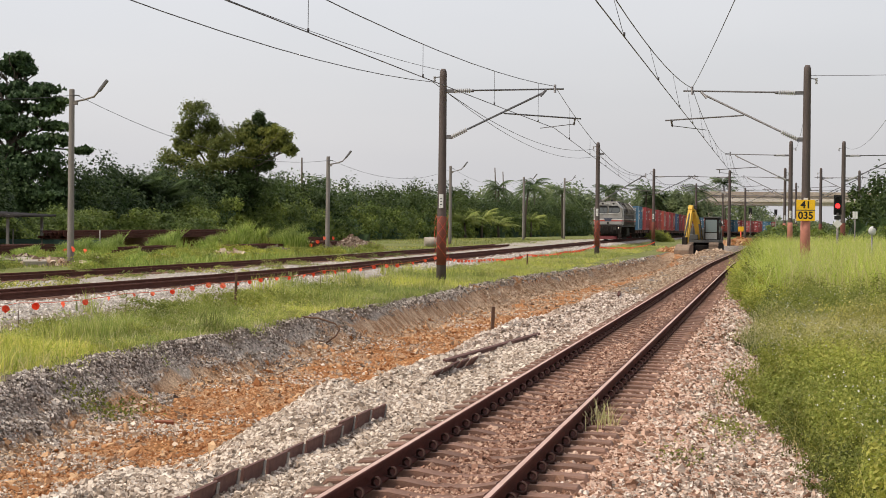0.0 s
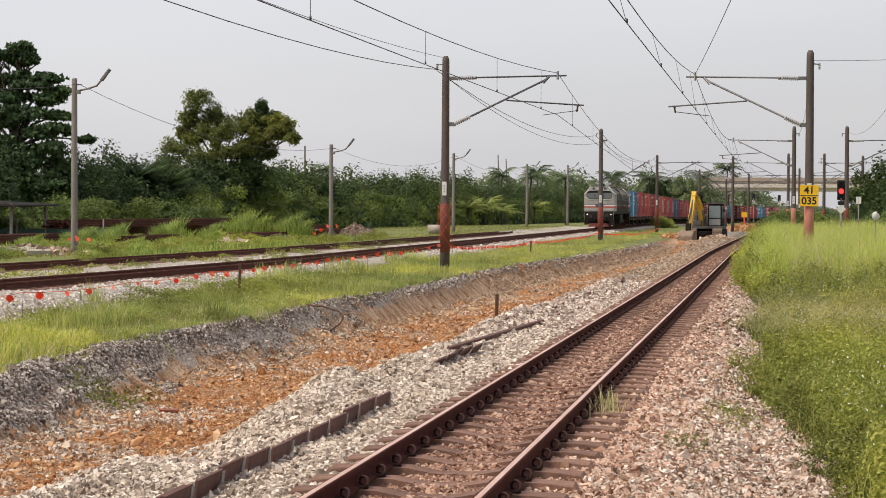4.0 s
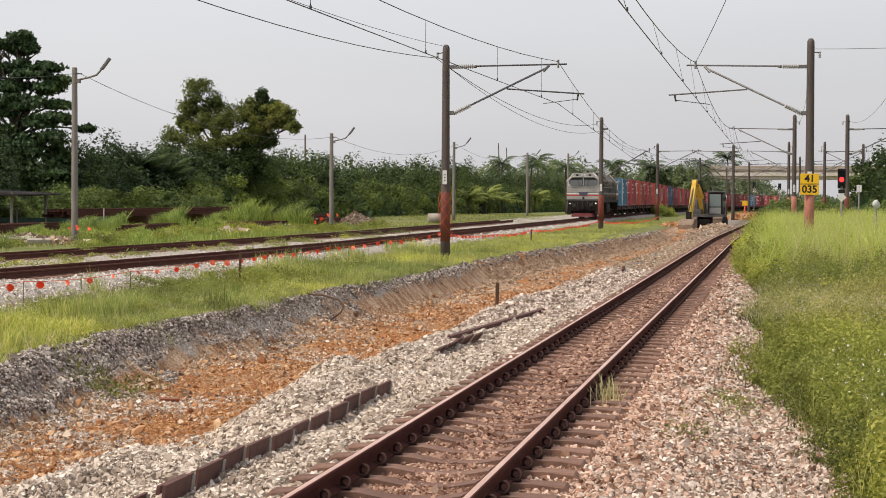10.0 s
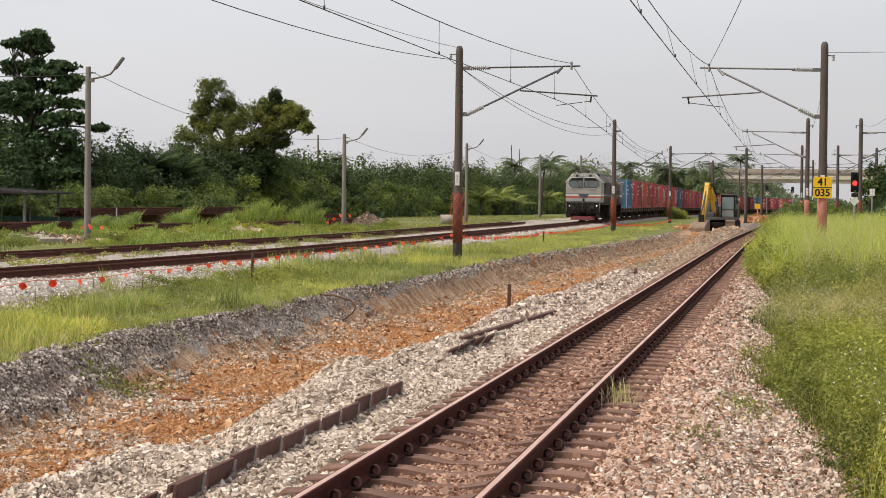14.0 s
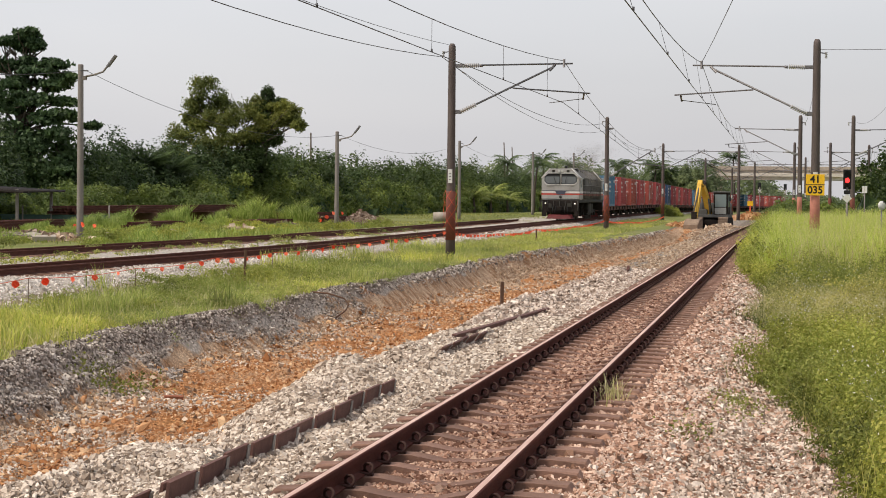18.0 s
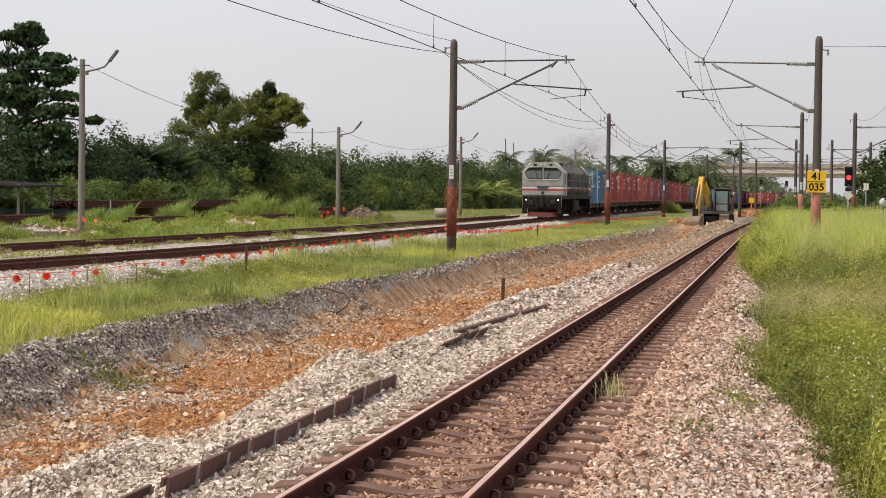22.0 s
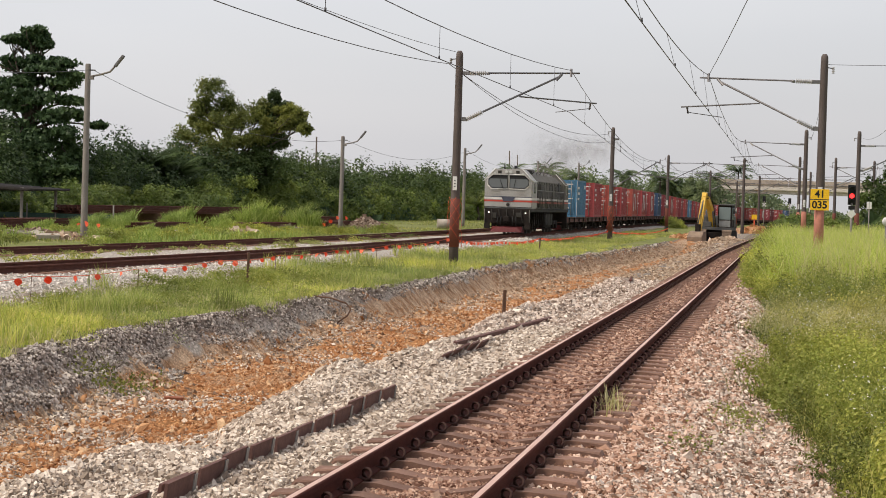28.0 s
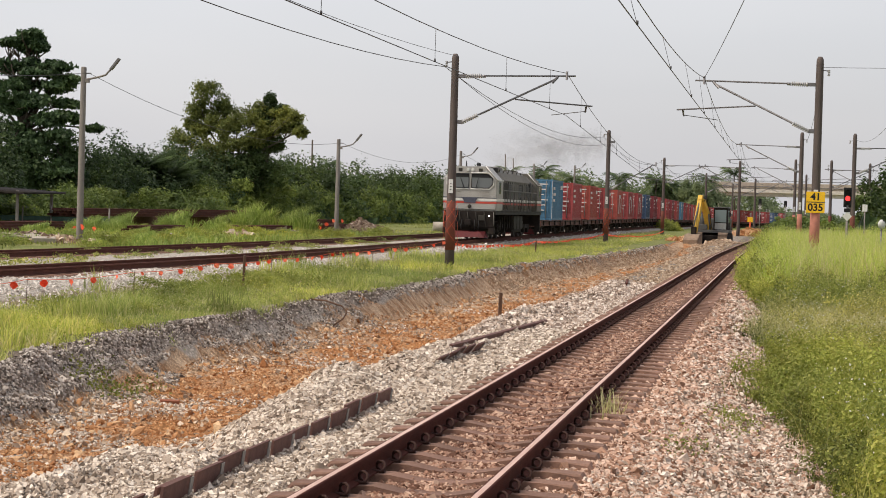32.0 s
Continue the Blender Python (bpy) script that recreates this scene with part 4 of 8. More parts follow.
BARK = surface("grey_brown_bark", (0.12, 0.095, 0.075), None, 0.95, 0, 14, 2, 0.7, 0.6, 0.02, stretch=(2, 2, 0.5))
PETAL = surface("small_white_flowers", (0.75, 0.74, 0.66), None, 0.7, 0, 30, 3, 0.2, 0)


def blades(name, x, y, height, width, mat, label, seed, lean=0.45, category="grass"):
    """Grass: each blade a bent strip of three triangles."""
    rng = np.random.default_rng(seed)
    n = len(x)
    hgt = height * rng.uniform(0.55, 1.25, n)
    a = rng.uniform(0, 2 * math.pi, n)
    d = np.stack([np.cos(a), np.sin(a), np.zeros(n)], 1)
    s = np.stack([-np.sin(a + rng.normal(0, 0.8, n)), np.cos(a), np.zeros(n)], 1)
    base = np.stack([x, y, ground_z(x, y) - 0.02], 1)
    w = (width * rng.uniform(0.6, 1.4, n))[:, None]
    up = np.array([0, 0, 1.0])
    bend = (lean * hgt * rng.uniform(0.15, 1.0, n))[:, None]
    mid = base + up * (hgt * 0.55)[:, None] + d * bend * 0.35
    tip = base + up * hgt[:, None] * (1 - 0.12 * rng.random(n))[:, None] + d * bend
    co = np.stack([base - s * w, base + s * w, mid - s * w * 0.8, mid + s * w * 0.8, tip], 1).reshape(-1, 3)
    tri = np.array([(0, 1, 3), (0, 3, 2), (2, 3, 4)])
    fa = (tri[None] + (np.arange(n) * 5)[:, None, None]).reshape(-1, 3)
    return raw_mesh(name, co, fa, mat, label, category, kind="stuff")


LEAF_V = np.array([(0, 0, 0), (0.5, 0.32, 0.1), (1, 0, -0.05), (0.5, -0.32, 0.1)])
LEAF_F = np.array([(0, 1, 2, 3)])
CHIP_V = np.array([(-0.1, -0.38, 0), (0.85, 0, 0.08), (0.0, 0.42, 0.0)])
CHIP_F = np.array([(0, 1, 2)])


def aimed(rng, normals, loose):
    """Rotations that turn a leaf's face along each normal, knocked about and spun at random."""
    z = normals / (np.linalg.norm(normals, axis=1)[:, None] + 1e-6) + rng.normal(0, loose, normals.shape)
    z /= np.linalg.norm(z, axis=1)[:, None]
    a = np.cross(z, rng.normal(size=z.shape))
    a /= np.linalg.norm(a, axis=1)[:, None]
    return np.stack([a, np.cross(z, a), z], 2)


def leaf_cloud(rng, centres, radii, per, size, clumps=24, shell=0.55):
    """Places of leaves gathered in clumps inside ellipsoids."""
    out = []
    for c, r in zip(centres, radii):
        u = rng.normal(size=(clumps, 3))
        u /= np.linalg.norm(u, axis=1)[:, None]
        u *= (shell + (1 - shell) * rng.random((clumps, 1)) ** 0.5) * rng.uniform(0.85, 1.15, (clumps, 1))
        cc = np.asarray(c) + u * np.asarray(r) * 0.85
        k = max(1, per // clumps)
        v = rng.normal(size=(clumps * k, 3))
        v /= np.linalg.norm(v, axis=1)[:, None]
        big = np.repeat(rng.uniform(0.25, 0.5, clumps), k)[:, None]
        spread = v * rng.uniform(0.3, 1.1, (len(v), 1)) * big + rng.normal(0, 0.13, v.shape)
        out.append((np.repeat(cc, k, 0) + spread * (np.asarray(r) * (1, 1, 0.9)), v + (0, 0, 0.3)))
    p, nrm = (np.concatenate(q) for q in zip(*out))
    n = len(p)
    return placed(aimed(rng, nrm, 0.7), size * rng.uniform(0.6, 1.35, n), p)


def tree(place, label, blobs, leaf_mat, per, size, trunk_r, fork, seed, clumps=24, shell=0.5, name="tree"):
    """A tapered trunk that forks into a limb for each clump of the crown."""
    rng = np.random.default_rng(seed)
    t = thing(name, place, label, "tree")
    bm = tube(((0, 0, -0.8), (0.1, 0, fork * 0.5), (0, 0.1, fork)), trunk_r, 8, trunk_r * 0.75)
    for c, r in blobs:
        c = Vector(c)
        m = Vector((c.x * 0.45, c.y * 0.45, fork + (c.z - fork) * 0.5 + 0.3))
        add_tube(bm, ((0, 0, fork - 0.3), m, c), trunk_r * 0.5, 6, trunk_r * 0.12)
        for k in range(4):
            e = c + Vector([rng.normal(0, 0.5) * q for q in r])
            add_tube(bm, (m.lerp(c, 0.6), m.lerp(e, 0.8), e), trunk_r * 0.2, 5, trunk_r * 0.05)
    part("trunk", bm, BARK, t)
    pl = leaf_cloud(rng, [b[0] for b in blobs], [b[1] for b in blobs], int(per * 1.7), size, clumps, shell)
    crown = pieces("crown", CHIP_V, CHIP_F, pl, leaf_mat, "", "", t, "")
    return t


def thicket(name, mounds, leaf_mat, per, size, label, seed):
    """A belt of shrubs: leaves over rounded mounds, with dark cores for the inner shade."""
    rng = np.random.default_rng(seed)
    pls = []
    v, f = stone_shape(5)
    v = v / np.linalg.norm(v, axis=1)[:, None]
    cores = []
    for x, y, r, hgt in mounds:
        z0 = float(ground_z(x, y))
        n = int(per * 1.9 * r / 2.5)
        m = max(12, int(14 * r))
        u = rng.normal(size=(m, 3))
        u[:, 2] = np.abs(u[:, 2]) * 1.2
        u /= np.linalg.norm(u, axis=1)[:, None]
        u *= rng.uniform(0.68, 1.0, (m, 1))
        k = rng.integers(0, m, n)
        v = rng.normal(size=(n, 3))
        v[:, 2] = np.abs(v[:, 2]) - 0.3
        v /= np.linalg.norm(v, axis=1)[:, None]
        g = v * rng.uniform(0.55, 1.08, (n, 1)) * rng.uniform(0.16, 0.36, (m, 1))[k] * (1, 1, 0.8)
        p = (u[k] + g) * (r, r, hgt) + (x, y, z0)
        p[:, 2] = np.maximum(p[:, 2], z0)
        pls.append(placed(aimed(rng, v + (0, 0, 0.4) + u[k] * 0.3, 0.4), size * 0.88 * rng.uniform(0.6, 1.4, n), p))
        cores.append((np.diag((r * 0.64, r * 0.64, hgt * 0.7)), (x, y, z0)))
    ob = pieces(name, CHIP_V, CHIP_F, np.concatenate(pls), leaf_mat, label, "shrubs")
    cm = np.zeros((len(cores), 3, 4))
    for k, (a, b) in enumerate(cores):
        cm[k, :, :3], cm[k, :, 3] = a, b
    # dark blobs added in the mounds, so gaps between leaves look shaded
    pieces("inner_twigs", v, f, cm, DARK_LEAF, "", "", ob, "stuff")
    return ob


def palm(place, label, hgt, frond, n, seed, mat=None, droop=0.9, low=-0.2):
    rng = np.random.default_rng(seed)
    t = thing("palm_tree", place, label, "palm tree", "palms behind the railway")
    lean = rng.uniform(-0.08, 0.08, 2) * hgt
    top = Vector((lean[0], lean[1], hgt))
    part("trunk", tube(((0, 0, -0.8), (lean[0] * 0.3, lean[1] * 0.3, hgt * 0.5), top), 0.22, 8, 0.13), BARK, t)
    co, fa = [], []
    for k in range(n):
        a = 2 * math.pi * k / n + rng.normal(0, 0.2)
        e = rng.uniform(low, 1.3)
        d = Vector((math.cos(a), math.sin(a), 0))
        side = Vector((-math.sin(a), math.cos(a), 0))
        ln = frond * rng.uniform(0.8, 1.15)
        prev = None
        for j in range(34):
            u = (j + 1) / 34
            p = top + d * (ln * u * math.cos(e * (1 - 0.4 * u))) + Vector((0, 0, ln * (math.sin(e) * u - droop * u * u * 0.75)))
            w = ln * rng.uniform(0.17, 0.32) * math.sin(math.pi * min(1, 0.12 + u * 0.86)) + 0.05
            for s in (-1, 1):
                i = len(co)
                q = p + side * s * w + d * w * 0.5 - Vector((0, 0, w * 0.55))
                co += [tuple(p - d * ln * 0.011), tuple(p + d * ln * 0.011), tuple(q)]
                fa.append((i, i + 1, i + 2))
    fr = mesh_object("fronds", co, fa, mat or PALM_LEAF, t)
    tagged(fr, kind="stuff")
    return t


rg = np.random.default_rng(7)


def scatter(n, x0, x1, y0, y1, keep):
    x, y = rg.uniform(x0, x1, n), y0 * (y1 / y0) ** rg.random(n)
    k = keep(x, y)
    return x[k], y[k]


def mound_leaves(name, mounds, per, size, mat, label, seed):
    """Bushy weeds: small leaves over low rounded mounds, thinner inside."""
    rng = np.random.default_rng(seed)
    out = []
    for x, y, r, hgt in mounds:
        n = int(per * (r / 0.4) ** 1.5)
        m = max(7, int(22 * r))
        c = rng.normal(size=(m, 3))
        c[:, 2] = np.abs(c[:, 2])
        c /= np.linalg.norm(c, axis=1)[:, None]
        c *= rng.uniform(0.6, 1.0, (m, 1))
        k = rng.integers(0, m, n)
        v = rng.normal(size=(n, 3))
        v[:, 2] = np.abs(v[:, 2]) - 0.35
        v /= np.linalg.norm(v, axis=1)[:, None]
        q = (c[k] + v * rng.uniform(0.4, 1.1, (n, 1)) * rng.uniform(0.2, 0.42, (m, 1))[k]) * (r, r * 1.2, hgt)
        p = q + (x, y, 0)
        p[:, 2] = np.maximum(p[:, 2], 0.01) + ground_z(p[:, 0], p[:, 1])
        out.append((p, v + (0, 0, 0.25)))
    p, nrm = (np.concatenate(q) for q in zip(*out))
    return pieces(name, LEAF_V, LEAF_F, placed(aimed(rng, nrm, 0.32), size * rng.uniform(0.5, 1.5, len(p)), p), mat, label, "weeds")


DARK_WEED = leafy("dark_weeds_and_foot_shade", (0.06, 0.08, 0.016), (0.14, 0.16, 0.03), (0.3, 0.3, 0.08), speck=0.65)
OLIVE_WEED = leafy("olive_weeds", (0.18, 0.19, 0.05), (0.38, 0.37, 0.1), (0.6, 0.54, 0.22), 0.42, speck=0.65)


def edge_mounds(n, y0, y1, r0, r1, h0, h1, seed, hug=0.0):
    rng = np.random.default_rng(seed)
    out = []
    for k in range(n):
        y = y0 * (y1 / y0) ** rng.random()
        r = rng.uniform(r0, r1)
        a, b = float(right_edge(np.array([y]))[0]) + r * 0.75, 0.066 * y + 0.5
        out.append((a + (b - a) * rng.random() ** (1 + hug), y, r, rng.uniform(h0, h1)))
    return out


# tall grass right of the near track, weeds before it
def green_side(x, y):
    return (x > right_edge(y) + 0.05) & (x < 0.066 * y + 0.6)


x, y = scatter(120000, -1.5, 9, 40, 130, lambda x, y: green_side(x, y) & (x > right_edge(y) + 0.25 + 0.6 * np.clip((54 - y) / 12, 0, 1)) & (lattice_noise(x, y, 1.3, 87) > (51 - y) / 7))
near_k = np.clip((y - 36) / 16, 0.4, 1) * (1 + 0.18 * lattice_noise(x, y, 2.5, 90))
blades("tall_grass", x, y, 1.3 * near_k * np.clip((x - right_edge(y)) / 1.2 + 0.35, 0.35, 1.1), 0.009, TALL, "tall yellow-green grass growing beside the track", 91, 0.75)
x, y = scatter(15000, 0.2, 9, 50, 130, green_side)
blades("grass_plumes", x, y, 1.62, 0.006, DRY, "pale seeding plumes over the tall grass", 901, 0.5)
x, y = scatter(20000, -0.9, 4.2, 27, 52, lambda x, y: green_side(x, y) & (lattice_noise(x, y, 1.1, 88) + 1.2 - np.abs(y - 37) / 6 > 0.2))
blades("dry_grass", x, y, 0.62, 0.0045, DRY, "dry seeding grass among the weeds", 92, 1.0)
x, y = scatter(2600, -0.9, 2.8, 11.5, 36, lambda x, y: green_side(x, y) & (lattice_noise(x, y, 0.9, 188) > -0.2))
blades("weed_stalks", x, y, 0.62, 0.0035, OLIVE_WEED, "thin olive weed stalks standing over the bushes", 93, 0.9)
mound_leaves("broad_weeds", edge_mounds(46, 12, 28, 0.4, 0.75, 0.45, 1.05, 181, 0.1), 1500, 0.035, WEED, "bushy broad-leaved weeds beside the ballast", 182)
# darker leaves along the edge: the overhanging bushes' shade is in their colour
mound_leaves("foot_weeds", edge_mounds(110, 13, 50, 0.2, 0.38, 0.2, 0.5, 188, 4.0), 420, 0.03, DARK_WEED, "weeds darkened for shade along the foot of the greenery", 189)
mound_leaves("olive_weeds", edge_mounds(60, 26, 42, 0.4, 0.8, 0.45, 1.0, 183), 700, 0.034, OLIVE_WEED, "dull olive weeds between the bushes and the tall grass", 184)
mound_leaves("green_bushes", edge_mounds(60, 41, 58, 0.4, 0.85, 0.5, 1.05, 1851, 0.3), 700, 0.045, WEED, "deep green bushes at the foot of the tall grass", 1861)
mound_leaves("edge_bushes", edge_mounds(90, 52, 100, 0.4, 0.8, 0.7, 1.25, 185, 3.0), 420, 0.065, WEED, "green bushes along the edge of the tall grass", 186)
x, y = scatter(26000, -1.0, 3.0, 11.5, 46, green_side)
pos = np.stack([x, y, ground_z(x, y) + 0.22 * rg.random(len(x))], 1)
# the dark green here stands for shade under the bushes
pieces("creeping_weeds", LEAF_V, LEAF_F, placed(turns(rg, len(x)), 0.034 * rg.uniform(0.5, 1.4, len(x)), pos), DARK_WEED, "low creeping weeds under the bushes", "weeds")
x, y = scatter(5600, -0.8, 3.4, 12, 54, lambda x, y: green_side(x, y) & (x > right_edge(y) + 0.25) & (lattice_noise(x, y, 1.6, 89) > -0.15))
pos = np.stack([x, y, ground_z(x, y) + rg.uniform(0.5, 0.95, len(x))], 1)
pieces("white_flowers", LEAF_V, LEAF_F, placed(turns(rg, len(x)), 0.019 * rg.uniform(0.6, 1.4, len(x)), pos), PETAL, "tiny white flower heads over the weeds", "flowers")
# dry branching weeds that lean out over the ballast
for cx, cy, n in ((-0.4, 24.2, 26), (-0.3, 22.9, 18), (-0.6, 34.0, 26)):
    bx, by = rg.normal(cx, 0.16, n), rg.normal(cy, 0.3, n)
    blades("leaning_weeds", bx, by, 0.34, 0.004, DARK_WEED, "dark straggling weeds leaning over the ballast", int(1000 + cy * 10), 1.4)
# grass bank between the trench and the yard
bx, by = scatter(100000, -14.2, -9.4, 20, 175, lambda x, y: soil_masks(x, y)[2] > 0.55)
half = rg.random(len(bx)) < 0.1 + 0.2 * np.clip(lattice_noise(bx, by, 2.6, 82), 0, 1)
blades("bank_hay", bx[half], by[half], 0.24, 0.005, DRY, "dry straw-coloured grass among the green of the bank", 99, 0.9)
bx, by = bx[~half], by[~half]
blades("bank_grass", bx, by, 0.11 + 0.2 * np.clip(lattice_noise(bx, by, 3.0, 83) + 0.2, 0, 1.2) + 0.1 * np.clip(lattice_noise(bx, by, 0.7, 80), 0, 1), 0.0065, GRASS, "soft green grass on the bank between the tracks", 94, 0.8)
# grass that hangs over the broken edge
hy = 20 * (110 / 20) ** rg.random(5200)
hx = bank_line(hy) + np.interp(hy, (72, 90, 117), (0, 1.0, 1.9)) - np.abs(rg.normal(0.05, 0.12, len(hy)))
keep = lattice_noise(hx * 0, hy, 1.6, 833) > -0.25
blades("edge_grass", hx[keep], hy[keep], 0.2, 0.006, GRASS, "tufts of grass over the broken edge of the bank", 941, 1.3)
rm = np.random.default_rng(77)
bm_list = [(rm.uniform(-13.6, -10.1), 26 * (95 / 26) ** rm.random(), rm.uniform(0.25, 0.6), rm.uniform(0.08, 0.26)) for k in range(300)]
mound_leaves("bank_weeds", bm_list, 190, 0.028, GRASS, "low soft weeds over the grass bank", 187)
bx, by = scatter(30000, -14.0, -10.1, 24, 75, lambda x, y: lattice_noise(x, y, 2.2, 84) > 0.3)
blades("grass_tussocks", bx, by, 0.42, 0.0065, GRASS, "taller grass tussocks on the bank", 95, 0.6)
mound_leaves("bank_clumps", [(-13.0, 39.5, 0.8, 0.42), (-12.5, 41, 0.9, 0.4), (-12.9, 43.5, 0.9, 0.45), (-12.3, 45.5, 0.8, 0.4), (-12.7, 48, 0.8, 0.36), (-12.0, 44.0, 0.5, 0.35), (-11.6, 36.0, 0.5, 0.22), (-11.2, 33.5, 0.5, 0.2), (-12.6, 33, 0.7, 0.25), (-13.2, 30, 0.6, 0.22), (-12.2, 52, 0.6, 0.25)],
             620, 0.035, WEED, "leafy green weeds in clumps on the bank", 192)
mound_leaves("trackside_bush", [(-13.6, 232, 1.2, 1.3), (-12.9, 230, 1.0, 1.0), (-13.2, 236, 1.1, 1.1), (-12.4, 234, 0.9, 0.9)], 420, 0.14, WEED, "leafy green bush beside the goods train's track", 193)
# yard and far side
bx, by = scatter(52000, -46, -17.5, 45, 260, lambda x, y: ((x < -22.2) | (lattice_noise(x, y, 4.0, 14) > 0.5)) & ((x > -23) | (lattice_noise(x, y, 6, 85) > -0.2)))
blades("yard_grass", bx, by, np.where(bx < -24, 0.17, 0.12), 0.018, YARD_GRASS, "rough grass round the yard and the siding", 96, 0.6)


def tussock(x, y, r, hgt, n, seed):
    """A rounded clump of long grass."""
    rng = np.random.default_rng(seed)
    a, d = rng.uniform(0, 2 * math.pi, n), np.sqrt(rng.random(n))
    return blades("grass_clump", x + r * d * np.cos(a), y + r * d * np.sin(a), hgt * np.sqrt(np.clip(1.05 - d * d * 0.8, 0.1, 1)), 0.02, TUSSOCK, "clump of long green grass over the stacked rails", seed, 0.65)


for k, (cx, cy, r, hgt) in enumerate(((-32.9, 104, 1.0, 1.5), (-33.8, 105, 0.8, 1.2), (-31.3, 106, 0.7, 1.2), (-30.9, 104.5, 0.6, 0.8), (-33.7, 121, 1.1, 1.9), (-32.8, 122, 0.8, 1.6), (-30.9, 122, 1.0, 1.7), (-30.2, 123, 0.6, 1.3), (-33.9, 97, 1.0, 1.1),
                                     (-34.6, 99, 0.9, 1.2), (-35.4, 97, 0.9, 0.9), (-36.8, 100, 1.2, 1.0), (-38.5, 103, 1.4, 0.7), (-31.4, 93, 0.8, 0.6), (-29.5, 88, 0.8, 0.5), (-27.5, 92, 0.8, 0.4), (-36.0, 91, 0.9, 0.7), (-33.0, 88, 0.8, 0.6), (-28.6, 110, 0.9, 0.5))):
    tussock(cx, cy, r, hgt * 1.05, 1000, 500 + k)
tx, ty = [], []
for cx, cy, n in ((-30.8, 98, 400), (-28.6, 97, 300), (-34.8, 97, 350), (-33, 106, 350), (-31, 112, 350), (-29.5, 104, 300), (-33.5, 90, 350), (-31, 85, 250), (-36, 112, 350), (-35, 126, 350)):
    tx.append(rg.normal(cx, 0.8, n)), ty.append(rg.normal(cy, 1.8, n))
for n, x0, x1, y0, y1 in ((7000, -37, -24.5, 74, 100), (4500, -37, -26, 100, 132)):
    kx, ky = rg.uniform(x0, x1, n), rg.uniform(y0, y1, n)
    keep = lattice_noise(kx, ky, 2.4, 86) > 0.15
    tx.append(kx[keep]), ty.append(ky[keep])
blades("low_tussocks", np.concatenate(tx), np.concatenate(ty), 0.5, 0.016, TUSSOCK, "low green tussocks round the stacked rails", 89, 0.7)
rm = np.random.default_rng(78)
mound_leaves("siding_weeds", [(rm.uniform(-23.2, -18.2), 46 * (100 / 46) ** rm.random(), rm.uniform(0.3, 0.7), rm.uniform(0.08, 0.26)) for k in range(75)], 130, 0.05, YARD_GRASS, "low weeds growing over the siding", 190)
mound_leaves("yard_weeds", [(rm.uniform(-37.5, -25.5), 74 * (128 / 74) ** rm.random(), rm.uniform(0.45, 1.1), rm.uniform(0.25, 0.7)) for k in range(95)], 330, 0.075, WEED, "leafy green weeds heaped over the yard", 191)
# weeds in the near track
cx, cy = rg.normal(-1.62, 0.09, 80), rg.normal(19.0, 0.25, 80)
blades("track_weeds", cx, cy, 0.28, 0.005, DRY, "grass tuft sprouting beside the near rail", 98, 0.8)
bx = np.concatenate([rg.normal(-0.42, 0.14, 420), rg.normal(-0.75, 0.12, 150)])
by = np.concatenate([rg.normal(20.2, 0.6, 420), rg.normal(17.0, 0.4, 150)])
pos = np.stack([bx, by, ground_z(bx, by) + rg.uniform(0.02, 0.12, len(bx))], 1)
pieces("ballast_weeds", LEAF_V, LEAF_F, placed(turns(rg, len(bx)), 0.032 * rg.uniform(0.5, 1.3, len(bx)), pos), WEED, "small creeping weeds on the ballast", "weeds")
bx, by = rg.normal(-9.2, 0.25, 500), rg.normal(26.2, 0.5, 500)
pos = np.stack([bx, by, ground_z(bx, by) + rg.uniform(0.02, 0.2, len(bx))], 1)
pieces("bank_weeds", LEAF_V, LEAF_F, placed(turns(rg, len(bx)), 0.05 * rg.uniform(0.5, 1.3, len(bx)), pos), DARK_WEED, "weeds hanging over the trench side", "weeds")

px = np.concatenate([rg.normal(cx, 0.45, 900) for cx in (-12.4, -11.6, -12.0)])
py = np.concatenate([rg.normal(cy, 0.9, 900) for cy in (43.2, 47.5, 52.0)])
pos = np.stack([px, py, ground_z(px, py) + np.abs(rg.normal(0, 0.17, len(px)))], 1)
pieces("bank_bushes", LEAF_V, LEAF_F, placed(turns(rg, len(px)), 0.07 * rg.uniform(0.5, 1.3, len(px)), pos), WEED, "low leafy weeds on the grass bank", "weeds")

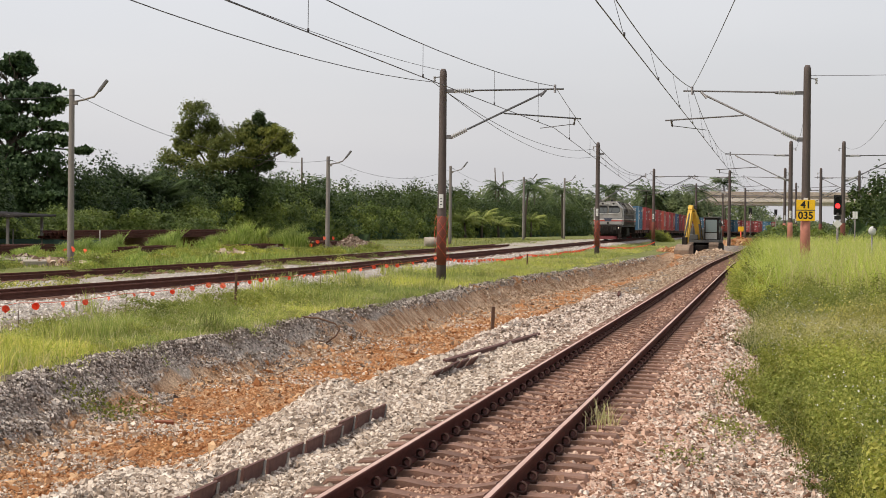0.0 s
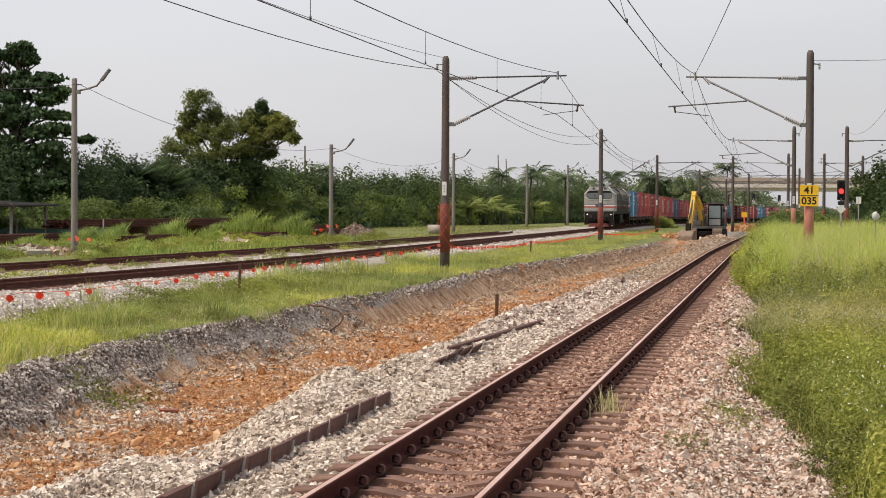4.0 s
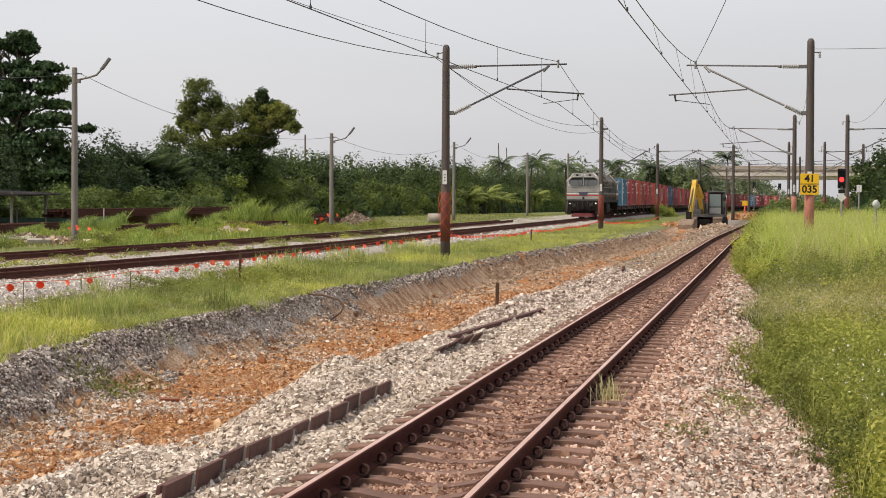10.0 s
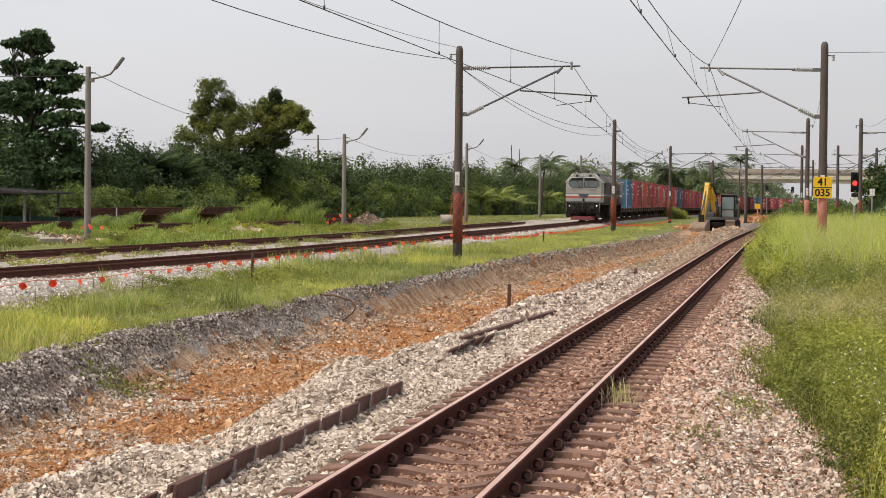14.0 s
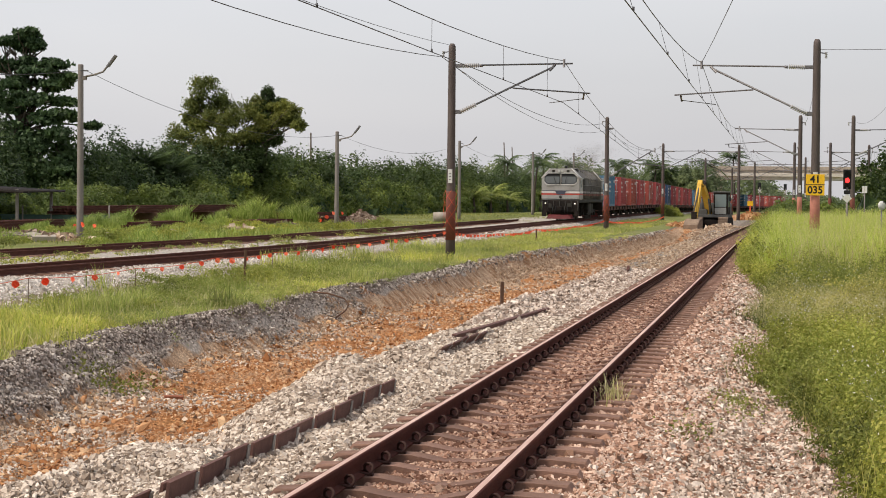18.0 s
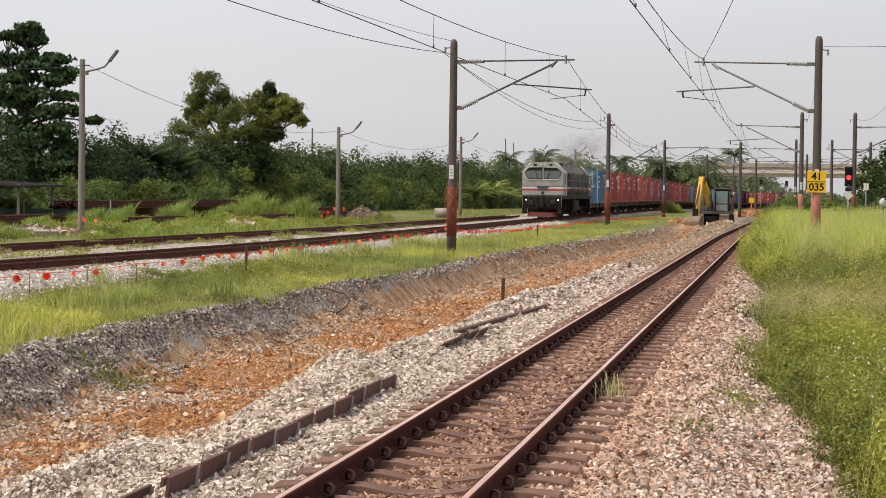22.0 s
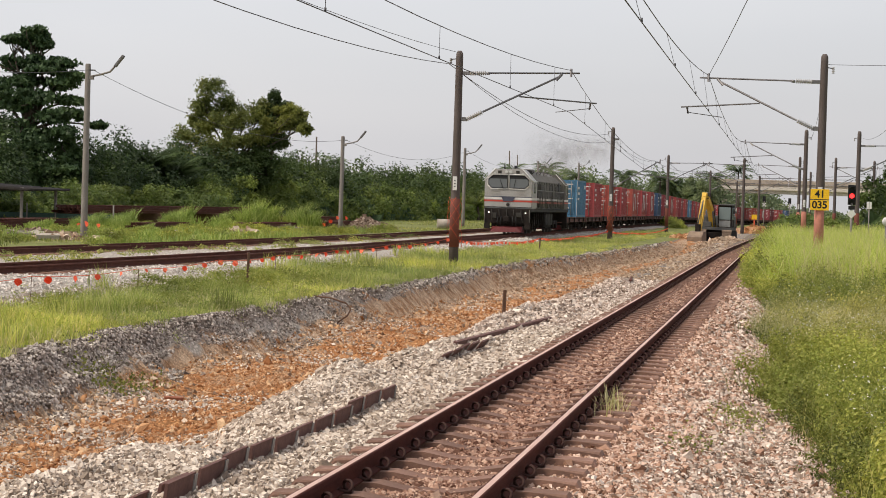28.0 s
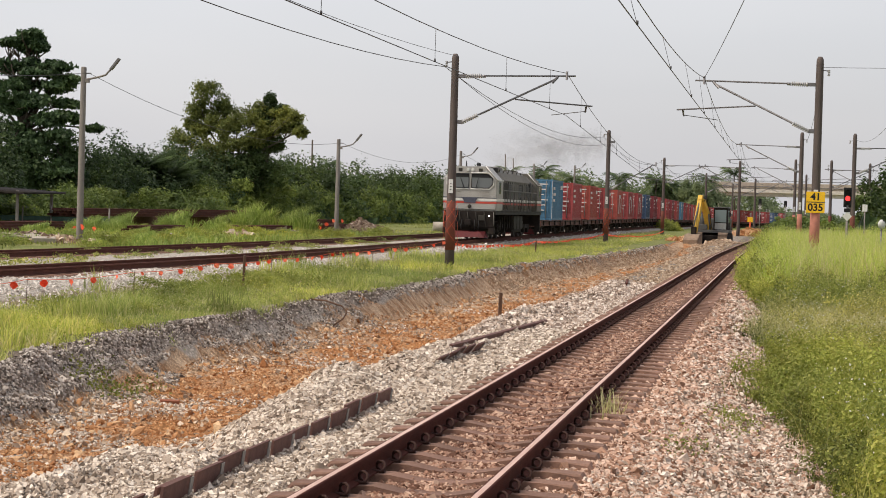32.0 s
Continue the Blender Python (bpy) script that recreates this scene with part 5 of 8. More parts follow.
# the big trees
tree((-52, 128, -0.3), "tall dark green tree with tiered spreading branches",
     [((0.5, 0, 13.1), (0.8, 1.0, 0.4)), ((-0.5, 0, 12.6), (0.9, 1.0, 0.3)), ((1.1, 0, 12.4), (0.8, 1.0, 0.4)), ((0.1, 0.5, 12.1), (0.6, 1.0, 0.3)), ((-1.3, 0, 12.5), (0.6, 1.0, 0.2)), ((0.7, 0, 11.2), (0.5, 1.0, 0.4)), ((2.4, 0, 11.0), (1.4, 1.2, 0.3)),
      ((-0.7, 0.5, 10.9), (1.6, 1.4, 0.5)), ((1.4, -0.5, 10.4), (1.4, 1.2, 0.4)), ((3.2, 0, 10.0), (1.0, 1.0, 0.4)), ((2.3, 0, 9.5), (1.5, 1.4, 0.4)), ((-0.4, 0, 9.7), (1.8, 1.6, 0.6)), ((1.2, -1, 8.5), (1.8, 1.6, 0.6)), ((3.0, 0, 8.4), (1.0, 1.0, 0.4)),
      ((-0.8, 0, 8.1), (1.8, 1.7, 0.7)), ((2.1, -1, 7.2), (1.8, 1.6, 0.6)), ((3.3, 0, 7.4), (0.8, 1.0, 0.4)), ((5.0, 0, 6.7), (0.6, 1.0, 0.2)), ((0.1, -1, 6.4), (2.0, 1.8, 0.7)), ((2.9, -1, 6.0), (1.4, 1.3, 0.6)), ((1.3, -1, 5.1), (2.1, 1.9, 0.7)), ((3.4, 0, 4.9), (1.0, 1.0, 0.6)),
      ((-0.3, -1, 4.4), (1.9, 1.7, 0.7)), ((2.8, -1.5, 3.7), (1.8, 1.6, 0.7)), ((0.4, -1.5, 3.0), (2.0, 1.8, 0.7)), ((3.9, 0, 3.5), (0.8, 1.0, 0.6)), ((-2.6, -1, 9.0), (1.8, 1.6, 0.7)), ((-2.8, -1, 6.8), (2.0, 1.8, 0.8)), ((-2.6, -1, 4.4), (2.0, 1.8, 0.8))],
     DARK_LEAF, 760, 0.3, 0.3, 6.5, 101, 14, 0.1)
tree((-48.2, 166, -0.3), "spreading olive-green tree with yellowing leaves and bare twigs",
     [((-2.1, 0, 11.3), (1.6, 1.5, 1.3)), ((-2.9, 0, 10.0), (1.2, 1.1, 1.1)), ((-0.7, 0.5, 10.1), (1.3, 1.2, 1.2)), ((1.2, -0.5, 9.1), (1.5, 1.3, 1.2)), ((2.4, 0.5, 9.5), (1.3, 1.2, 1.4)), ((5.9, 0, 9.2), (1.0, 1.0, 0.9)), ((6.4, 0, 8.3), (0.7, 1.0, 0.7)),
      ((-2.6, 0, 8.1), (1.3, 1.2, 1.0)), ((-4.1, 0, 7.2), (1.5, 1.4, 1.1)), ((-4.7, 0, 5.9), (1.4, 1.3, 1.1)), ((-1.5, -1, 6.6), (1.7, 1.5, 1.1)), ((0.6, -1, 7.0), (1.5, 1.3, 1.1)), ((-2.7, -1, 5.0), (1.8, 1.6, 1.1)), ((-0.3, -0.5, 8.4), (1.4, 1.3, 1.0)), ((4.9, 0, 8.6), (0.9, 0.9, 0.7)), ((-1.4, 0, 9.0), (1.2, 1.1, 1.0)), ((3.4, 0, 8.4), (1.3, 1.1, 1.0)), ((4.4, 0.5, 9.9), (0.9, 0.9, 0.8)), ((2.2, -0.5, 7.4), (1.4, 1.3, 1.1)), ((-0.4, -1, 5.2), (2.0, 1.8, 1.2)), ((-3.4, 0, 8.8), (0.8, 0.8, 0.7))],
     OLIVE_LEAF, 1150, 0.19, 0.26, 4.0, 102, 20, 0.05)
tree((-45.4, 167, -0.3), "dark creeper-clad tree beside the olive tree",
     [((0.5, 0, 10.6), (0.6, 0.7, 1.0)), ((1.5, 0, 9.9), (0.8, 0.8, 0.8)), ((-0.4, 0, 9.3), (1.0, 1.0, 1.0)), ((0.8, 0, 8.7), (1.2, 1.1, 1.0)), ((-0.6, -0.5, 7.3), (1.4, 1.3, 1.1)), ((0.9, 0, 7.2), (1.2, 1.1, 1.0)), ((-2.4, -0.5, 5.3), (2.0, 1.8, 1.2)), ((0.0, -1, 5.6), (1.7, 1.5, 1.2)),
      ((0.6, -0.5, 4.0), (2.0, 1.8, 1.3)), ((-2.2, -1, 3.8), (2.2, 2, 1.3))], SHADE_LEAF, 1700, 0.2, 0.24, 3.4, 103, 22, 0.2)

# shrub belts
wide = lambda ys, hs, y: float(np.interp(y, ys, hs))
rb = np.random.default_rng(12)
front = [(-45.5 + rb.normal(0, 0.8), y + rb.normal(0, 0.8), rb.uniform(1.5, 3.2), wide((100, 140, 150, 172, 185), (2.0, 2.6, 3.2, 3.3, 3.0), y) * rb.uniform(0.6, 1.2)) for y in np.arange(104, 186, 3.1)]
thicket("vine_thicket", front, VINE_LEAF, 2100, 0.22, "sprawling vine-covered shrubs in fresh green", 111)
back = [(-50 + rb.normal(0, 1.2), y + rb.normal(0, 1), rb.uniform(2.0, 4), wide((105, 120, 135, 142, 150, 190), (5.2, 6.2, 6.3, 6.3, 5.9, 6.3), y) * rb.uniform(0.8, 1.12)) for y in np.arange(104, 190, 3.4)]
# deep green belt, its darkness also standing for shade in the vines' gaps
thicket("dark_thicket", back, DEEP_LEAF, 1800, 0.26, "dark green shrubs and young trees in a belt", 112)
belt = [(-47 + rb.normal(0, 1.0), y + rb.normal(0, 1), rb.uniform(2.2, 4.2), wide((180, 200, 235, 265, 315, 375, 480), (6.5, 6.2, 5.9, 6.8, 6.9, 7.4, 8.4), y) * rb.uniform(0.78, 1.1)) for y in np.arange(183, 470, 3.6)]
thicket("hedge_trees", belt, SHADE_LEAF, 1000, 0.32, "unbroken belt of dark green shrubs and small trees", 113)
low = [(-44.2 + rb.normal(0, 0.6), y + rb.normal(0, 1), rb.uniform(1.8, 2.6), rb.uniform(2.5, 4.6)) for y in np.arange(186, 400, 4.5)]
thicket("hedge_shrubs", low, VINE_LEAF, 1100, 0.26, "lighter green shrubs at the foot of the tree belt", 114)
far = [(x, 520 + rb.normal(0, 14), rb.uniform(6, 10), rb.uniform(9, 14) if x < -4 else rb.uniform(3.5, 5.5) if x < 26 else rb.uniform(7, 11)) for x in np.arange(-75, 110, 5.0)]
bridge_trees = [(x + rb.normal(0, 0.5), 404 + rb.normal(0, 5), rb.uniform(2.2, 3.6), float(np.interp(x, (-30, -26, -22, -18, -15), (5.5, 8.6, 8.2, 9.4, 8.4))) * rb.uniform(0.8, 1.05)) for x in np.arange(-31, -14.2, 1.1)]
bridge_trees += [(-28.9, 352, 1.6, 8.6), (-28.0, 356, 1.4, 6.6), (-30.2, 350, 1.5, 6.0)]
thicket("far_trees", far, HAZY_LEAF, 420, 0.8, "far dark treeline beyond the bridge", 115)
thicket("bridge_trees", bridge_trees, HAZY_LEAF, 3300, 0.4, "dark trees before the far end of the bridge", 118)
right_belt = [(15.5 + rb.normal(0, 1.0) + (y - 180) * 0.03, y, rb.uniform(2.5, 4), rb.uniform(6.5, 9.5)) for y in np.arange(182, 330, 5)]
right_belt += [(7.0, 164, 1.7, 5.2), (8.6, 167, 2.2, 6.3), (10.6, 171, 2.6, 6.6), (8.2, 184, 2.0, 5.0), (12.5, 178, 2.6, 6.2), (10.2, 200, 2.2, 5.4)]
thicket("right_trees", right_belt, SHADE_LEAF, 1000, 0.34, "dense green trees beside the far tracks", 116)
side = [(rb.uniform(3.0, 14), y, rb.uniform(1.2, 2.0), rb.uniform(1.2, 2.3)) for y in np.arange(118, 240, 2.2)]
side += [(rb.uniform(-0.6, 2.5), y, rb.uniform(1.3, 2.0), rb.uniform(1.4, 2.4)) for y in np.arange(150, 235, 4)]
thicket("side_shrubs", side, VINE_LEAF, 800, 0.26, "low green shrubs behind the tall grass", 117)

for k, (px, py, hp, fr) in enumerate(((-51.2, 148, 4.0, 3.0), (-49.6, 148, 4.2, 3.0), (-52.6, 150, 3.8, 2.8), (-48.6, 151, 3.6, 2.8), (-50.6, 145, 3.2, 2.8))):
    palm((px, py, -0.3), "low bushy palm with upright feathery fronds", hp, fr, 54, 240 + k, DEEP_LEAF, 0.45, 0.45)
for k, (px, py, hp, fr) in enumerate(((-59, 250, 7.3, 2.0), (-38, 300, 7.4, 2.6), (-32, 300, 7.2, 2.9), (-48, 340, 8.6, 3.0), (-25.7, 400, 9.4, 3.8), (-23, 402, 8.4, 3.6), (-16.4, 420, 10.0, 3.6), (-10.5, 440, 12.2, 3.4), (-34, 400, 9.6, 3.4), (-46, 380, 10.0, 3.4))):
    palm((px, py, fall(py) - 0.3), "tall coconut palm rising above the tree belt", hp, fr * 1.2, 30, 200 + k, None, 0.85, -0.6)
for k, (px, py, hp) in enumerate(((-42.5, 270, 2.2), (-42, 282, 2.6), (-42.5, 345, 2.8), (-42, 300, 2.0))):
    palm((px, py, fall(py) - 0.3), "young palm with pale yellow-green fronds", hp, 3.3, 26, 230 + k, BRIGHT_LEAF, 0.6, 0.2)

# ---- the goods train ----
LOCO_GREY = surface("dusty_grey_loco_paint", (0.18, 0.17, 0.15), (0.07, 0.062, 0.052), 0.8, 0, 18, 1.3, 0.55, 0.1, 0.003, spec=0.08)
LOCO_PALE = surface("pale_grey_cab_paint", (0.37, 0.36, 0.335), (0.22, 0.195, 0.165), 0.45, 0, 18, 1.3, 0.45, 0.1, 0.003)
LOCO_DARK = surface("dark_hood_paint", (0.06, 0.056, 0.048), (0.03, 0.028, 0.025), 0.8, 0, 20, 1.2, 0.7, 0.1, 0.003, spec=0.08)
GRIME = surface("oily_black_running_gear", (0.014, 0.012, 0.011), (0.04, 0.03, 0.024), 0.75, 0.0, 25, 2, 0.7, 0.3, 0.006, spec=0.12)
# paler than the hood: the roof's sky reflection is put into this paint
LOCO_ROOF = surface("sky_paled_roof_paint", (0.24, 0.23, 0.21), (0.09, 0.08, 0.07), 0.7, 0, 18, 1.5, 0.7, 0.1, 0.003)
LOCO_RAIL = surface("worn_grey_handrail", (0.2, 0.19, 0.17), None, 0.6, 0, 18, 2, 0.5, 0)
STRIPE_W = surface("white_livery_band", (0.72, 0.7, 0.66), None, 0.5, 0, 18, 2, 0.4, 0)
STRIPE_R = surface("red_livery_band", (0.5, 0.065, 0.045), None, 0.5, 0, 18, 2, 0.45, 0)
NAVY = surface("navy_livery_paint", (0.075, 0.08, 0.11), None, 0.5, 0, 18, 2, 0.4, 0)
PLOUGH = surface("dull_red_plough", (0.13, 0.017, 0.018), (0.05, 0.014, 0.014), 0.6, 0, 18, 3, 0.6, 0.2, 0.004)
GLASS_DARK = glassy("dark_cab_glass", (0.12, 0.13, 0.13), 0.06)
HEADLIGHT = glow("lit_headlight", (1.0, 0.93, 0.8), 2.5)
LENS = glassy("clear_lamp_lens", (0.5, 0.5, 0.47), 0.1)
WHEEL = surface("worn_wheel_steel", (0.07, 0.055, 0.05), None, 0.6, 0.5, 30, 4, 0.6, 0.2, 0.003)

HULL = ((-1.37, 1.47), (1.37, 1.47), (1.37, 3.02), (0.76, 3.7), (-0.76, 3.7), (-1.37, 3.02))
HOOD = ((-1.12, 1.47), (1.12, 1.47), (1.12, 3.1), (0.72, 3.52), (-0.72, 3.52), (-1.12, 3.1))


def wheelset(parent, y, r, half=0.5):
    bm = bmesh.new()
    for s in (-1, 1):
        add_lathe(bm, ((0.09, s * (half + 0.09)), (r * 0.35, s * (half + 0.08)), (r * 0.82, s * (half + 0.03)), (r * 0.84, s * (half + 0.09)), (r, s * (half + 0.08)), (r + 0.005, s * (half - 0.04)), (r + 0.03, s * (half - 0.05)), (r + 0.03, s * (half - 0.065)), (0.09, s * (half - 0.06))), 14, "X")
        for k in range(3):
            a = 2.1 * k
            add_box(bm, s * (half + 0.05), s * (half + 0.1), -0.03 + math.cos(a) * r * 0.5, 0.03 + math.cos(a) * r * 0.5, -0.03 + math.sin(a) * r * 0.5, 0.03 + math.sin(a) * r * 0.5)
    add_tube(bm, ((-half, 0, 0), (half, 0, 0)), 0.085, 8)
    w = part("wheelset", bm, WHEEL, parent)
    w.matrix_basis = pose(0, y, r)
    w["radius"] = r
    return w


def cab_face(parent, y, out):
    """The end of the cab: face y, looking along out (-1 forward, +1 backward)."""
    o = out
    for s in (-1, 1):
        bm = bmesh.new()
        outline = [(0.07, 2.62), (0.95, 2.62), (1.14, 2.8), (1.14, 3.1), (0.9, 3.32), (0.07, 3.32)]
        add_profile(bm, [(s * x, zz) for x, zz in outline], *sorted((y - o * 0.01, y + o * 0.015)))
        w = part("windscreen", bm, GLASS_DARK, parent, "dark two-part windscreen")
        bm = bmesh.new()
        ring = outline + [outline[0]]
        add_tube(bm, [(s * x, y + o * 0.025, zz) for x, zz in ring], 0.02, 6)
        part("windscreen_frame", bm, BLACK, parent, "black rubber windscreen frame")
        bm = bmesh.new()
        add_profile(bm, [(s * x, zz) for x, zz in ((0.07, 3.14), (1.08, 3.14), (0.9, 3.32), (0.07, 3.32))], *sorted((y + o * 0.015, y + o * 0.02)))
        part("sun_visor", bm, BLACK, parent, "dark band along the windscreen's top")
        bm = tube(((s * 0.3, y + o * 0.05, 2.58), (s * (0.42 if s > 0 else 0.5), y + o * 0.06, 3.12)), 0.016, 5)
        part("wiper", bm, BLACK, parent)
        part("number_box", box(s * 0.52 - 0.1, s * 0.52 + 0.1, *sorted((y, y + o * 0.03)), 3.44, 3.6, 0.01), LOCO_DARK, parent)
        bm = bmesh.new()
        add_lathe(bm, ((0.085, 0), (0.09, 0.05), (0.07, 0.07)), 14, "Y")
        for v in bm.verts:
            v.co.y *= o
        lamp = part("headlamp", bm, LENS, parent, "round roof headlamp")
        lamp.matrix_basis = pose(s * 0.12, y, 3.53)
    bm = box(-1.372, 1.372, *sorted((y - o * 0.05, y + o * 0.006)), 1.98, 2.07)
    part("white_band", bm, STRIPE_W, parent, "white livery band")
    part("red_band", box(-1.372, 1.372, *sorted((y - o * 0.05, y + o * 0.006)), 1.83, 1.93), STRIPE_R, parent, "red livery band")
    part("dark_band", box(-1.371, 1.371, *sorted((y - o * 0.05, y + o * 0.004)), 2.105, 2.14), NAVY, parent, "navy livery line")
    bm = bmesh.new()
    add_profile(bm, ((-0.42, 2.13), (0.42, 2.13), (0.3, 1.95), (0.3, 1.86), (-0.3, 1.86), (-0.3, 1.95)), *sorted((y, y + o * 0.03)))
    part("emblem_plate", bm, NAVY, parent, "plain navy emblem plate")
    part("lower_panel_seam", box(-1.36, 1.36, *sorted((y - o * 0.02, y + o * 0.008)), 1.52, 1.545), BLACK, parent)
    for s in (-1, 1):
        part("grab_rail", tube(((s * 0.95, y + o * 0.02, 2.4), (s * 0.95, y + o * 0.07, 2.42), (s * 0.5, y + o * 0.07, 2.42), (s * 0.5, y + o * 0.02, 2.4)), 0.014, 5), LOCO_RAIL, parent)
        part("windscreen_surround", tube([(s * x, y + o * 0.012, zz) for x, zz in ((0.03, 2.56), (1.0, 2.56), (1.2, 2.77), (1.2, 3.13), (0.93, 3.38), (0.03, 3.38))], 0.03, 6), STRIPE_W, parent, "pale raised windscreen surround")
        part("marker_lamp", box(s * 0.8 - 0.05, s * 0.8 + 0.05, *sorted((y, y + o * 0.03)), 3.42, 3.5, 0.008), LENS, parent)
    bm = bmesh.new()
    add_lathe(bm, ((0.09, 0), (0.1, 0.06), (0.06, 0.09)), 12, "Y")
    for v in bm.verts:
        v.co.y *= o
    part("horn_cover", bm, LOCO_DARK, parent).matrix_basis = pose(0, y, 1.68)


def bogie(parent, ys, r, half_w, length_extra, name="bogie", mat=None):
    b = part(name, bmesh.new(), mat or GRIME, parent)
    bm = bmesh.new()
    y0, y1 = ys[0] - length_extra, ys[-1] + length_extra
    for s in (-1, 1):
        x0, x1 = sorted((s * half_w, s * (half_w + 0.12)))
        add_box(bm, x0, x1, y0, y1, r + 0.05, r + 0.28, 0.02)
        for y in ys:
            add_box(bm, x0 - 0.03, x1 + 0.03, y - 0.17, y + 0.17, r - 0.2, r + 0.16, 0.02)
            for d in (-0.3, 0.3):
                add_tube(bm, ((s * (half_w + 0.08), y + d, r - 0.08), (s * (half_w + 0.08), y + d, r + 0.3)), 0.075, 8)
    for y in (y0 + 0.1, (y0 + y1) / 2, y1 - 0.1):
        add_box(bm, -half_w, half_w, y - 0.1, y + 0.1, r, r + 0.22)
    bmesh.ops.recalc_face_normals(bm, faces=bm.faces)
    bm.to_mesh(b.data)
    bm.free()
    return [wheelset(parent, y, r) for y in ys]


def locomotive():
    m = thing("locomotive", (TRAIN_X, 100, TRAIN_Z), "dusty grey diesel locomotive with white and red bands, headlights lit", "locomotive")
    L = 19.5
    # cabs at both ends
    for name, a, b in (("front_cab", 0.5, 2.7), ("rear_cab", L - 2.7, L - 0.5)):
        bm = bmesh.new()
        add_profile(bm, HULL, a, b)
        bmesh.ops.bevel(bm, geom=[e for e in bm.edges if e.calc_length() > 0.3], offset=0.05, segments=2, affect="EDGES")
        c = part(name, bm, LOCO_PALE if a < 5 else LOCO_GREY, m, "pale grey driver's cab with bevelled roof" if a < 5 else "darker grey rear cab with pale roof edges")
        cab_face(c, a if a < 5 else b, -1 if a < 5 else 1)
        for s in (-1, 1):
            part("cab_window", box(*sorted((s * 1.36, s * 1.385)), (a + b) / 2 - 0.35, (a + b) / 2 + 0.3, 2.35, 2.95, 0.02), GLASS_DARK, c)
            part("white_band", box(*sorted((s * 1.365, s * 1.376)), a, b, 1.97, 2.1), STRIPE_W, c)
            part("red_band", box(*sorted((s * 1.365, s * 1.376)), a, b, 1.83, 1.93), STRIPE_R, c)
            part("roof_edge", tube(((s * 0.77, a + 0.02, 3.72), (s * 1.385, a + 0.02, 3.03), (s * 1.385, b, 3.03)), 0.03, 6), STRIPE_W, c, "pale painted roof edge")
    # engine hood with doors, grilles and roof gear
    bm = bmesh.new()
    add_profile(bm, HOOD, 2.7, L - 2.7)
    part("engine_hood", bm, LOCO_GREY, m, "grey engine hood, darker than the front cab")
    for k in range(16):
        y = 3.0 + k * 0.84
        for s in (-1, 1):
            part("hood_door", box(*sorted((s * 1.115, s * 1.14)), y, y + 0.76, 1.6, 2.95, 0.012), LOCO_DARK if k in (2, 3, 9, 10, 14) else LOCO_GREY, m)
    for k, (a, b) in enumerate(((3.3, 5.4), (6.2, 8.6), (9.4, 11.6), (12.6, 15.6))):
        bm = bmesh.new()
        add_profile(bm, ((-0.7, 3.5), (0.7, 3.5), (0.55, 3.7), (-0.55, 3.7)), a, b)
        part("roof_hatch", bm, LOCO_ROOF, m, "roof hatch paled for its sky reflection")
    bm = bmesh.new()
    add_lathe(bm, ((0.42, 1.12), (0.42, 1.16), (0.3, 1.165)), 18, "X", (0, 15.4, 2.75))
    part("side_fan", bm, BLACK, m, "round dark fan opening")
    for k in range(3):
        part("roof_fan", tube(((0, 13.2 + k * 1.0, 3.66), (0, 13.2 + k * 1.0, 3.78)), 0.42, 14), LOCO_DARK, m)
    part("dynamic_brake_hatch", box(-0.6, 0.6, 5.5, 7.4, 3.5, 3.82, 0.06), LOCO_ROOF, m)
    for k in range(7):
        y = 4.2 + k * 1.7
        part("lifting_eye", tube(((-0.66, y, 3.52), (-0.7, y, 3.66), (-0.62, y + 0.12, 3.52)), 0.02, 5), GRIME, m)
        part("lifting_eye", tube(((0.66, y, 3.52), (0.7, y, 3.66), (0.62, y + 0.12, 3.52)), 0.02, 5), GRIME, m)
    part("roof_aerial", tube(((-0.4, 1.6, 3.7), (-0.4, 1.6, 4.0)), 0.05, 6, 0.02), BLACK, m)
    part("air_intake", box(-0.8, 0.8, 3.0, 4.6, 3.46, 3.72, 0.05), GRIME, m, "sooty roof air intake")
    for s in (-1, 1):
        for a in (3.1, 6.2, 10.4, 13.6):
            grille = part("side_grille", box(*sorted((s * 1.138, s * 1.15)), a, a + 1.3, 2.25, 2.9, 0.01), BLACK, m, "dark louvred side grille")
            for q in range(6):
                part("louvre", box(*sorted((s * 1.148, s * 1.17)), a + 0.04, a + 1.26, 2.3 + q * 0.1, 2.33 + q * 0.1), LOCO_GREY, grille)
        for k in range(17):
            y = 2.98 + k * 0.84
            part("door_seam", box(*sorted((s * 1.12, s * 1.146)), y - 0.045, y + 0.0, 1.55, 3.05), BLACK, m)
    part("exhaust_stack", box(-0.3, 0.3, 8.75, 9.25, 3.6, 3.86, 0.02), GRIME, m, "sooty exhaust stack")
    bm = bmesh.new()
    add_lathe(bm, ((0.09, 0), (0.05, 0.1), (0.09, 0.42)), 10, "Y", (0.3, 1.0, 3.82))
    part("roof_horn", bm, BLACK, m)
    part("solebar", box(-1.37, 1.37, 0.35, L - 0.35, 1.28, 1.46, 0.02), LOCO_DARK, m)
    # side walkways with handrails
    for s in (-1, 1):
        part("top_handrail", tube([(s * 1.34, 2.75 + k, 2.55) for k in range(15)], 0.022, 6), LOCO_RAIL, m)
        for k in range(24):
            y = 2.85 + k * 0.6
            part("stanchion", tube(((s * 1.34, y, 1.44), (s * 1.34, y, 2.56)), 0.018, 5), LOCO_RAIL, m)
        for k in range(9):
            y = 2.9 + k * 1.55
            part("white_band", box(*sorted((s * 1.3, s * 1.32)), y, y + 1.2, 1.97, 2.1), STRIPE_W, m)
